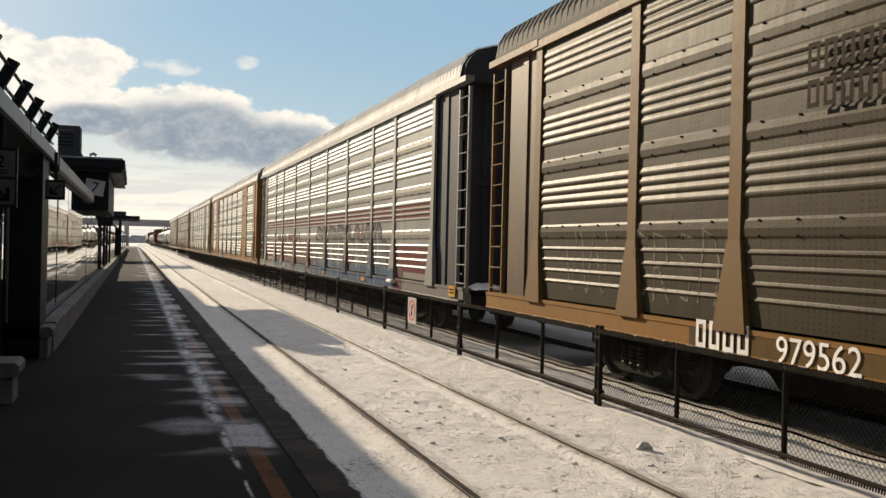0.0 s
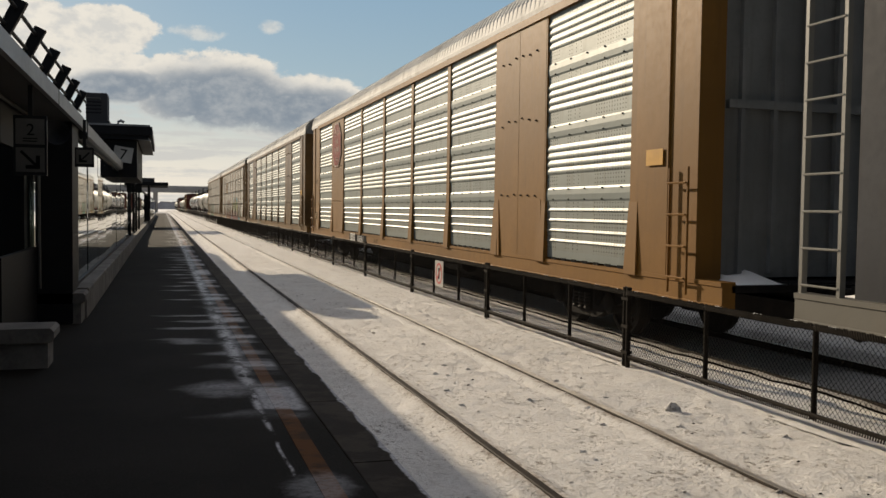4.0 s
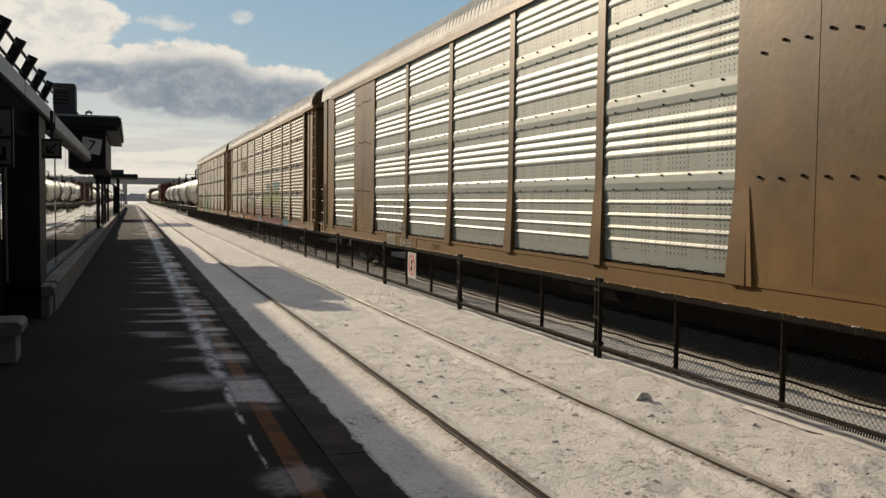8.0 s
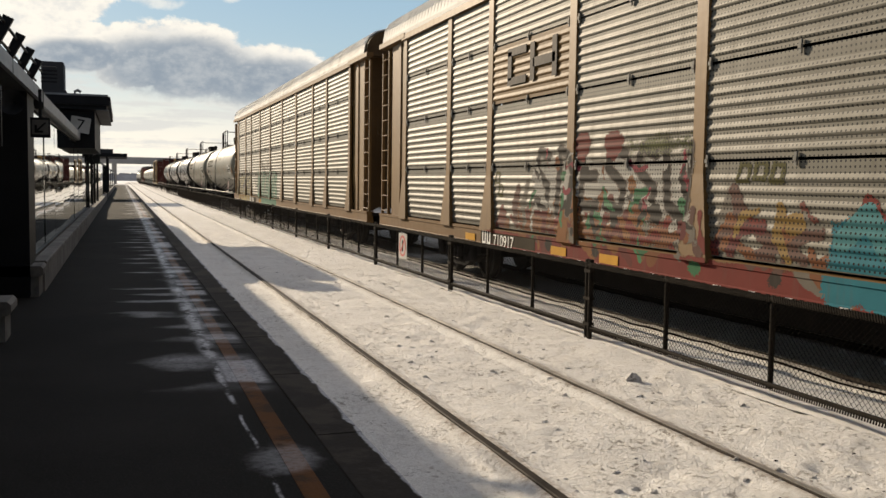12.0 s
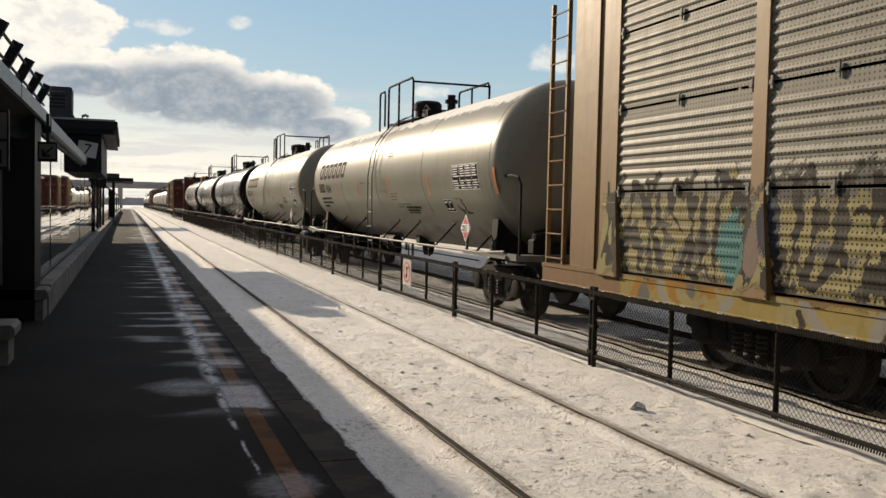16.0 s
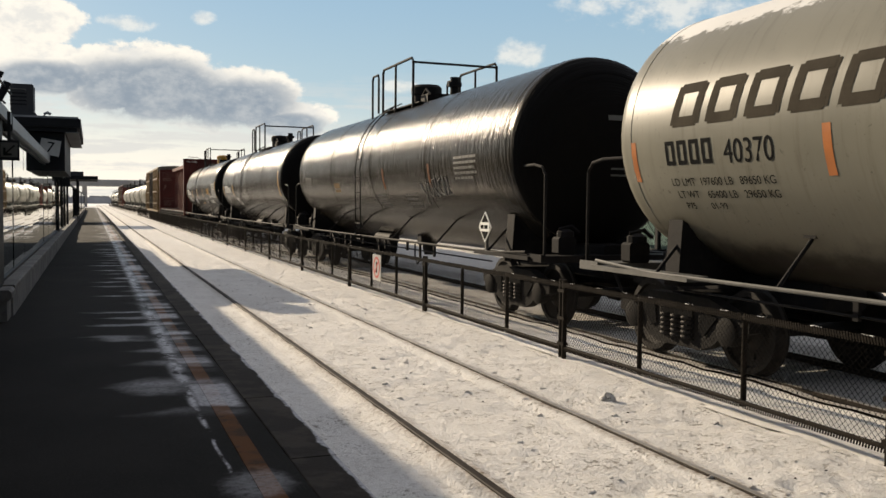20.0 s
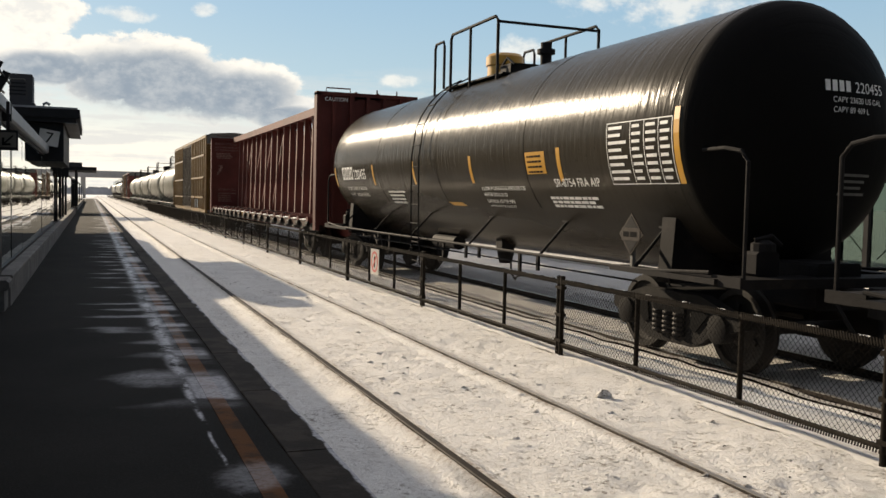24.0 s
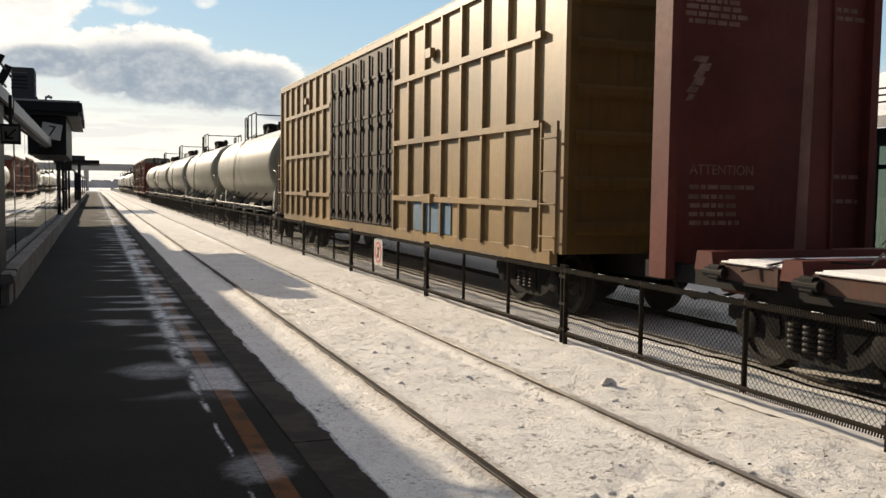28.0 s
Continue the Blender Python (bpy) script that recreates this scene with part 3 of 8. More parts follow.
# ------------------------------------------------------------------ shapes
class G:
    """Collects faces for one mesh."""

    def __init__(self):
        self.v, self.f, self.k = [], [], []

    def face(self, idx, k=0):
        self.f.append(idx)
        self.k.append(k)

    def box(self, x0, x1, y0, y1, z0, z1, k=0, c=0.0):
        b = len(self.v)
        if c <= 0:
            self.v += [(x, y, z) for x in (x0, x1) for y in (y0, y1) for z in (z0, z1)]
            for q in ((0, 1, 3, 2), (4, 6, 7, 5), (0, 4, 5, 1), (2, 3, 7, 6), (0, 2, 6, 4), (1, 5, 7, 3)):
                self.face([b + i for i in q], k)
        else:
            self.prism([(x0 + c, z0), (x1 - c, z0), (x1, z0 + c), (x1, z1 - c), (x1 - c, z1), (x0 + c, z1), (x0, z1 - c), (x0, z0 + c)], y0, y1, k)
        return self

    def hexa(self, pts, k=0):
        """Eight corners: four below, four above, both the same way round."""
        b = len(self.v)
        self.v += list(pts)
        for q in ((3, 2, 1, 0), (4, 5, 6, 7), (0, 1, 5, 4), (1, 2, 6, 5), (2, 3, 7, 6), (3, 0, 4, 7)):
            self.face([b + i for i in q], k)
        return self

    def beam(self, p, q, w, h, k=0, up=(0, 0, 1)):
        """A bar of w x h from p to q."""
        p, q = Vector(p), Vector(q)
        d = (q - p).normalized()
        s = d.cross(Vector(up))
        if s.length < 1e-4:
            s = d.cross(Vector((1, 0, 0)))
        s.normalize()
        u = s.cross(d)
        e = [(-w / 2, -h / 2), (w / 2, -h / 2), (w / 2, h / 2), (-w / 2, h / 2)]
        return self.hexa([tuple(a + s * i + u * j) for a in (p, q) for i, j in e], k)

    def prism(self, prof, y0, y1, k=0, axis="y"):
        b, n = len(self.v), len(prof)
        for y in (y0, y1):
            for p in prof:
                self.v.append((p[0], y, p[1]) if axis == "y" else (y, p[0], p[1]) if axis == "x" else (p[0], p[1], y))
        for i in range(n):
            j = (i + 1) % n
            self.face([b + i, b + n + i, b + n + j, b + j], k)
        self.face([b + i for i in range(n)], k)
        self.face([b + n + i for i in reversed(range(n))], k)
        return self

    def sheet(self, prof, y0, y1, k=0):
        """An open ribbed sheet: the profile (x, z) drawn along y."""
        b, n = len(self.v), len(prof)
        self.v += [(p[0], y, p[1]) for y in (y0, y1) for p in prof]
        for i in range(n - 1):
            self.face([b + i, b + n + i, b + n + i + 1, b + i + 1], k)
        return self

    def tube(self, pts, r, n=6, k=0, caps=True):
        pts = [Vector(p) for p in pts]
        b = len(self.v)
        for i, p in enumerate(pts):
            d = (pts[min(i + 1, len(pts) - 1)] - pts[max(i - 1, 0)]).normalized()
            s = d.cross(Vector((0.31, 0.17, 0.93)))
            if s.length < 0.1:
                s = d.cross(Vector((1, 0, 0)))
            s.normalize()
            u = s.cross(d)
            for j in range(n):
                a = 2 * math.pi * j / n
                self.v.append(tuple(p + s * (r * math.cos(a)) + u * (r * math.sin(a))))
        for i in range(len(pts) - 1):
            for j in range(n):
                j2 = (j + 1) % n
                self.face([b + i * n + j, b + i * n + j2, b + (i + 1) * n + j2, b + (i + 1) * n + j], k)
        if caps:
            self.face([b + j for j in reversed(range(n))], k)
            self.face([b + (len(pts) - 1) * n + j for j in range(n)], k)
        return self

    def lathe(self, rings, n=24, cx=0.0, cz=0.0, axis="y", a0=0.0, a1=2 * math.pi, k=0):
        """Rings (along, radius) turned about an axis along y, x or z."""
        b = len(self.v)
        full = abs(a1 - a0 - 2 * math.pi) < 1e-6
        m = n if full else n + 1
        for t, r in rings:
            for j in range(m):
                a = a0 + (a1 - a0) * j / n
                p, q = r * math.cos(a), r * math.sin(a)
                self.v.append((cx + p, t, cz + q) if axis == "y" else (t, cx + p, cz + q) if axis == "x" else (cx + p, cz + q, t))
        for i in range(len(rings) - 1):
            for j in range(n):
                j2 = (j + 1) % m
                self.face([b + i * m + j, b + (i + 1) * m + j, b + (i + 1) * m + j2, b + i * m + j2], k)
        return self

    def mesh(self, name, mats, smooth=False):
        me = bpy.data.meshes.new(name)
        me.from_pydata(self.v, [], self.f)
        for mt in (mats if isinstance(mats, (list, tuple)) else [mats]):
            me.materials.append(mt)
        me.polygons.foreach_set("material_index", self.k)
        if smooth:
            bm = bmesh.new()
            bm.from_mesh(me)
            bmesh.ops.recalc_face_normals(bm, faces=bm.faces)
            for e in bm.edges:
                e.smooth = len(e.link_faces) == 2 and e.calc_face_angle(3.2) < radians(38)
            for f in bm.faces:
                f.smooth = True
            bm.to_mesh(me)
            bm.free()
        else:
            bm = bmesh.new()
            bm.from_mesh(me)
            bmesh.ops.recalc_face_normals(bm, faces=bm.faces)
            bm.to_mesh(me)
            bm.free()
        me.update()
        return me


def part(name, g, mats, parent, label="", at=None, smooth=False):
    """One mesh object under a thing or a part. g: a G, or a mesh that is shared."""
    me = g if isinstance(g, bpy.types.Mesh) else g.mesh(name, mats, smooth)
    ob = new(name, me)
    ob.parent = parent
    if at is not None:
        ob.matrix_basis = at if isinstance(at, Matrix) else Matrix.Translation(at)
    return tagged(ob, label)


def thing(name, label, category, group="", kind="", at=(0, 0, 0)):
    ob = new(name)
    ob.empty_display_size = 0.3
    ob.location = at
    return tagged(ob, label, category, group, kind)


def struct(name, g, mats, label, category, smooth=False):
    me = g.mesh(name, mats, smooth)
    return tagged(new(name, me), label, category, "", "structure")


_glyphs = {}


def glyph_mesh(text):
    """Flat outlines of a line of type: x to the right from 0, y up, about 1 high."""
    if text not in _glyphs:
        cu = bpy.data.curves.new("type", "FONT")
        cu.body, cu.size, cu.fill_mode = text, 1.0, "FRONT"
        ob = bpy.data.objects.new("type", cu)
        scene.collection.objects.link(ob)
        bpy.context.view_layer.update()
        me = bpy.data.meshes.new_from_object(ob.evaluated_get(bpy.context.evaluated_depsgraph_get()))
        bpy.data.objects.remove(ob)
        _glyphs[text] = ([tuple(v.co) for v in me.vertices], [list(p.vertices) for p in me.polygons])
        bpy.data.meshes.remove(me)
    return _glyphs[text]


def side_text(g, text, y, z, size, where, wide=1.0, k=0):
    """Lettering on the side that faces the platform: reads towards lower y. where(y, z) gives the point on the surface."""
    vs, fs = glyph_mesh(text)
    b = len(g.v)
    g.v += [where(y - v[0] * size * wide, z + v[1] * size) for v in vs]
    for f in fs:
        g.face([b + i for i in f], k)
    return g


def side_bars(g, y, z, lengths, size, where, k=0, step=1.5):
    """Rows of plain bars for writing that cannot be read."""
    for i, ln in enumerate(lengths):
        zz = z - i * size * step
        yy = y
        rest = ln
        rnd = random.Random(int(ln * 977) + i)
        while rest > 0.02:
            w = min(rest, size * rnd.uniform(1.5, 4.0))
            b = len(g.v)
            g.v += [where(yy, zz), where(yy - w, zz), where(yy - w, zz + size), where(yy, zz + size)]
            g.face([b, b + 1, b + 2, b + 3], k)
            yy -= w + size * 0.5
            rest -= w + size * 0.5
    return g

# ------------------------------------------------------------------ ground, platform, tracks
PZ = 0.20                         # top of the platform above the rails
PE = 1.44                         # edge of the platform
NEAR = (2.40, 3.91)               # rails of the near track
FARR = (6.66, 8.18)               # rails of the train's track
FX = 5.30                         # the fence between the tracks


def ground():
    g = G().box(-900, 900, -60, 1200, -1.2, -0.42)
    struct("ground", g, M_SNOWC, "flat snow-covered ground", "snow")


def lumpy(name, xs, ys, height, mat, label):
    g = G()
    n = len(xs)
    for y in ys:
        for x in xs:
            g.v.append((x, y, height(x, y)))
    for j in range(len(ys) - 1):
        for i in range(n - 1):
            a = j * n + i
            g.face([a, a + 1, a + n + 1, a + n])
    me = bpy.data.meshes.new(name)
    me.from_pydata(g.v, [], g.f)
    me.materials.append(mat)
    me.polygons.foreach_set("use_smooth", [True] * len(g.f))
    me.update()
    return tagged(new(name, me), label, "snow", "", "structure")


def steps(a, b, first, grow, cap):
    out, d = [a], first
    while out[-1] < b:
        out.append(out[-1] + d)
        d = min(cap, d * grow)
    return out


def bed(x, y):
    """Snow between the platform and the fence, trodden and lumpy, level with the rail heads."""
    p = Vector((x, y, 0))
    h = -0.045 + 0.026 * noise.noise(p * 0.9) + 0.016 * noise.noise(p * 2.7) + 0.012 * noise.noise(p * 7.0) + 0.006 * noise.noise(p * 15.0)
    mid = 1.0 if 2.55 < x < 5.1 else 0.45
    worn_in = max(0.0, min(1.0, 0.5 + 1.6 * noise.noise(p * 0.55)))
    h += mid * worn_in * (0.018 * abs(noise.noise(p * 3.4)) - 0.026 * max(0.0, noise.noise(p * 6.1 + Vector((9, 3, 0))) - 0.12) * 3)
    for rx in NEAR:
        d = abs(x - rx)
        if d < 0.16:
            h = -0.017 + 0.012 * noise.noise(p * 2) if d < 0.09 else max(h, -0.026)
    if x < 2.3:
        h = min(h, -0.03) - 0.02 + 0.03 * (2.3 - x) * 0.4
    if x > 4.9:
        h += (x - 4.9) * 0.03
    return h


def beyond(x, y):
    p = Vector((x, y, 0))
    h = -0.03 + 0.03 * noise.noise(p * 1.1) + 0.02 * noise.noise(p * 3.1)
    if 6.62 < x < 8.7:
        h = -0.10 + 0.02 * noise.noise(p * 2.5)
        if 6.8 < x < 8.05:
            h += 0.03
    if x > 9.3:
        h += min(0.16, (x - 9.3) * 0.06) + 0.05 * noise.noise(p * 0.5)
    return h


def track_ground():
    xs = [1.30 + 0.045 * i for i in range(90)]
    lumpy("snow_bed", xs, steps(2.0, 45.0, 0.05, 1.006, 0.30), bed, M_SNOW, "bright trodden snow filling the near track bed")
    lumpy("snow_bed_behind", [1.30 + 0.2 * i for i in range(21)], [-14.0 + 0.5 * i for i in range(33)], lambda x, y: bed(x, y) - 0.004, M_SNOW, "bright snow along the near track")
    lumpy("snow_field_behind", [5.24 + 0.3 * i for i in range(27)], [-14.0 + 0.5 * i for i in range(31)], lambda x, y: beyond(x, y) - 0.006, M_SNOWF, "grey snow on the far side of the fence")
    xs2 = [1.30 + 0.2 * i for i in range(21)]
    lumpy("snow_bed_far", xs2, steps(44.9, 420.0, 0.3, 1.03, 6.0), lambda x, y: bed(x, y) - 0.004, M_SNOW, "bright snow along the near track")
    xs5 = [5.24 + 0.1 * i for i in range(15)]
    lumpy("snow_strip", xs5, steps(1.0, 420.0, 0.14, 1.01, 6.0), lambda x, y: beyond(x, y) + 0.003 - 0.08 * max(0.0, (x - 6.4) / 0.26), M_SNOWS, "bright snow behind the fence")
    xs3 = [6.5 + 0.12 * i for i in range(22)]
    lumpy("track_bed", xs3, steps(1.0, 420.0, 0.14, 1.01, 6.0), beyond, M_SNOWD, "dirty snow and ballast under the train's track")
    xs4 = [9.05 + 0.25 * i for i in range(17)]
    lumpy("snow_bank", xs4, steps(1.0, 420.0, 0.25, 1.012, 6.0), lambda x, y: beyond(x, y) + 0.004, M_SNOWF, "grey smooth snow beyond the train's track")


def rail(x, shine, name="rail"):
    g = G()
    prof = [(-0.07, -0.17), (0.07, -0.17), (0.07, -0.155), (0.012, -0.135), (0.012, -0.045), (0.033, -0.035), (0.033, -0.006),
            (0.026, 0.0), (-0.026, 0.0), (-0.033, -0.006), (-0.033, -0.035), (-0.012, -0.045), (-0.012, -0.135), (-0.07, -0.155)]
    g.prism([(x + a, z) for a, z in prof], -5, 420)
    if shine:
        g.box(x - 0.024, x + 0.024, -5, 420, -0.001, 0.002, 1)
    struct(name, g, [M_RUST, M_SHINE], "worn steel rail showing through the snow", "rail")


def platform():
    g = G().box(-9.0, 1.14, -12, 220, -0.5, PZ)
    struct("platform", g, M_ASPH, "dark damp asphalt station platform with streaks of snow", "platform")
    edge = struct("platform_edge", G().box(1.14, PE - 0.03, -12, 220, -0.5, PZ - 0.05), M_CONC, "concrete platform edge under dark pavers", "platform edge")
    tile = G().box(0.0, PE - 1.145, 0.006, 1.85, PZ - 0.05, PZ + 0.004, c=0.006).mesh("paver", M_TILE)
    y = -11.18
    while y < 150:
        part("paver", tile, None, edge, at=(1.145 + 0.006 * math.sin(y * 5), y, 0.0015 * math.sin(y * 7)))
        y += 1.86
    # painted lines
    struct("yellow_line", G().box(0.86, 0.985, -12, 200, PZ, PZ + 0.004), M_YLINE, "worn orange-yellow safety line", "line")


ground()
track_ground()
rail(NEAR[0], False)
rail(NEAR[1], True)
rail(FARR[0], True)
rail(FARR[1], True)
rail(10.6, False)
platform()


def snow_lumps():
    """Lumps of frozen snow and a few stones thrown on the track bed."""
    rnd = random.Random(21)
    root = thing("snow_clods", "frozen clods and dark crumbs scattered on the snow", "snow", kind="stuff")
    g = G()
    spots = [(4.57, 7.4, 0.058)]
    for _ in range(420):
        x, y = rnd.uniform(2.55, 5.1), 4.2 + 22 * rnd.random() ** 1.4
        if noise.noise(Vector((x * 0.9, y * 0.5, 3.0))) > -0.12:
            spots.append((x, y, rnd.choice((0.006, 0.007, 0.008, 0.009, 0.011, 0.013, 0.024))))
    for x, y, s in spots:
        b = len(g.v)
        z = bed(x, y)
        k = 1 if rnd.random() < 0.5 and s < 0.012 else 0
        n = 6
        for lv, (zz, rr) in enumerate(((-0.3, 1.0), (0.45, 0.85), (0.9, 0.4))):
            for i in range(n):
                a = 2 * math.pi * i / n + lv * 0.4
                q = s * rr * rnd.uniform(0.75, 1.3)
                g.v.append((x + q * math.cos(a) * 1.5, y + q * math.sin(a) * 0.8, z + s * (1.35 if s > 0.05 else 0.7) * zz * rnd.uniform(0.6, 1.3)))
        for lv in range(2):
            for i in range(n):
                j = (i + 1) % n
                g.face([b + lv * n + i, b + lv * n + j, b + (lv + 1) * n + j, b + (lv + 1) * n + i], k)
        g.face([b + 2 * n + i for i in range(n)], k)
    part("clod", g, [M_SNOW, M_RUST], root)


snow_lumps()


# ------------------------------------------------------------------ the fence
def fence():
    root = thing("chain_link_fence", "low dark chain-link fence between the two tracks", "fence", at=(FX, 0, 0))
    bay = 4.87 / 3
    y_first = 9.63 - 2 * 4.87
    top, low = 0.87, 0.09
    g = G()
    step = 0.056
    n = int(bay / step)
    h = top - 0.05 - low
    # two sets of slanted wires
    m = int(h / step)
    for s in (1, -1):
        for i in range(-m, n + 1):
            y0, z0 = i * step, 0.0
            y1, z1 = y0 + h, h
            if y0 < 0:
                z0, y0 = -y0, 0.0
            if y1 > bay:
                z1, y1 = z1 - (y1 - bay), bay
            if z1 - z0 < 0.01:
                continue
            if s < 0:
                y0, y1 = bay - y0, bay - y1
            x = 0.003 * s
            b = len(g.v)
            t = 0.0021
            g.v += [(x, y0 - t, low + z0), (x, y0 + t, low + z0), (x - 0.004, y0, low + z0), (x, y1 - t, low + z1), (x, y1 + t, low + z1), (x - 0.004, y1, low + z1)]
            for q in ((0, 3, 4, 1), (1, 4, 5, 2), (2, 5, 3, 0)):
                g.face([b + k for k in q])
    wire = g.mesh("chain_link", M_MESHW)
    thick = G()
    for dy in (-0.040, 0.040):
        thick.tube([(0, dy, -0.35), (0, dy, 0.89)], 0.030, 10).lathe([(0.885, 0.034), (0.915, 0.034), (0.925, 0.0)], 10, cx=0.0, cz=dy, axis="z")
    for z in (0.14, 0.45, 0.78):
        thick.box(-0.036, 0.036, -0.078, 0.078, z - 0.018, z + 0.018)
    thick = thick.mesh("fence_post", M_FENCE, True)
    thin = G().tube([(0, 0, 0.06), (0, 0, 0.86)], 0.026, 10).mesh("fence_stake", M_FENCE, True)
    railm = G().tube([(0, 0.0, 0.852), (0, bay, 0.852)], 0.026, 8)
    rnd = random.Random(2)
    y = 0.0
    while y < bay - 0.03:       # twisted wire tops stand above the rail
        railm.beam((-0.022, y, 0.825), (-0.022, y + 0.016, 0.884 + rnd.uniform(-0.006, 0.006)), 0.012, 0.012)
        y += 0.028
    railm = railm.mesh("top_rail", M_FENCE, True)
    rime = G().tube([(-0.008, 0, 0.879), (-0.008, 0.11, 0.879)], 0.007, 5).mesh("rime", M_SNOWC)
    frost = [(v, rime) for v in (0.2, 0.71, 1.33)]
    lowr = G().tube([(0, 0.0, 0.10), (0, bay, 0.10)], 0.020, 8)
    y = 0.0
    while y < bay - 0.03:
        lowr.beam((-0.012, y, 0.115), (-0.014, y + 0.014, 0.055), 0.010, 0.010)
        y += 0.028
    lowr = lowr.mesh("bottom_wire", M_FENCE, True)
    k = 0
    y = y_first
    while y < 120:
        if k % 3 == 0:
            part("fence_post", thick, None, root, at=(0, y, 0))
        else:
            part("fence_stake", thin, None, root, at=(0.02, y, 0))
        part("top_rail", railm, None, root, at=(0, y, 0))
        part("bottom_wire", lowr, None, root, at=(0, y, 0))
        if y < 95:
            part("chain_link", wire, None, root, at=(0, y, 0))
        if y < 40:
            for fy, me in frost:
                part("rime", me, None, root, at=(0, y + fy, 0))
        y += bay
        k += 1
    far = G()
    while y < 330:
        far.box(-0.03, 0.03, y - 0.03, y + 0.03, -0.3, 0.87)
        far.box(-0.02, 0.02, y, y + bay * 3, 0.83, 0.87)
        y += bay * 3
    part("far_run", far, M_FENCE, root)
    b = struct("fence_kerb", G().box(FX - 0.07, FX + 0.10, -3, 330, -0.40, -0.115), M_CONC, "low concrete kerb under the fence", "kerb")
    return root


fence()


def track_sign():
    y = 17.1
    root = thing("no_crossing_sign", "small white sign with a red ring wired to the fence", "sign", at=(FX - 0.06, y, 0))
    part("sign_plate", G().box(-0.012, 0.0, -0.27, 0.27, 0.30, 0.80), M_BOARD, root)
    g = G().lathe([(-0.017, 0.17), (-0.017, 0.21), (-0.012, 0.21), (-0.012, 0.17), (-0.017, 0.17)], 28, cx=0.0, cz=0.55, axis="x")
    g.beam((-0.016, -0.12, 0.67), (-0.016, 0.12, 0.43), 0.004, 0.035, up=(0, 0, 1))
    part("red_ring", g, M_RED, root)
    part("pictogram", G().box(-0.0155, -0.012, -0.035, 0.035, 0.44, 0.66), M_INK, root)
    part("sign_tie", G().box(0.0, 0.05, -0.22, -0.2, 0.7, 0.72).box(0.0, 0.05, 0.2, 0.22, 0.7, 0.72), M_FENCE, root)


track_sign()


# ------------------------------------------------------------------ shelters on the near platform
RX = -1.08                        # roof edge towards the tracks
GX = -1.22                        # plane of the glass


def arrow(g, x, y, z, s, down_right=True):
    """An arrow on a board that faces the camera: in the plane of constant y."""
    d = 1 if down_right else -1
    g.beam((x - d * 0.32 * s, y, z + 0.32 * s), (x + d * 0.2 * s, y, z - 0.2 * s), 0.10 * s, 0.004, up=(0, 1, 0))
    g.prism([(x + d * 0.34 * s, z - 0.34 * s), (x + d * 0.34 * s, z + 0.16 * s), (x + d * 0.2 * s, z + 0.16 * s), (x + d * 0.2 * s, z - 0.2 * s),
             (x - d * 0.16 * s, z - 0.2 * s), (x - d * 0.16 * s, z - 0.34 * s)], y - 0.002, y + 0.002)


def front_text(text, x, y, z, size, wide=1.0):
    vs, fs = glyph_mesh(text)
    g = G()
    g.v += [(x + v[0] * size * wide, y, z + v[1] * size) for v in vs]
    for f in fs:
        g.face(list(f))
    return g


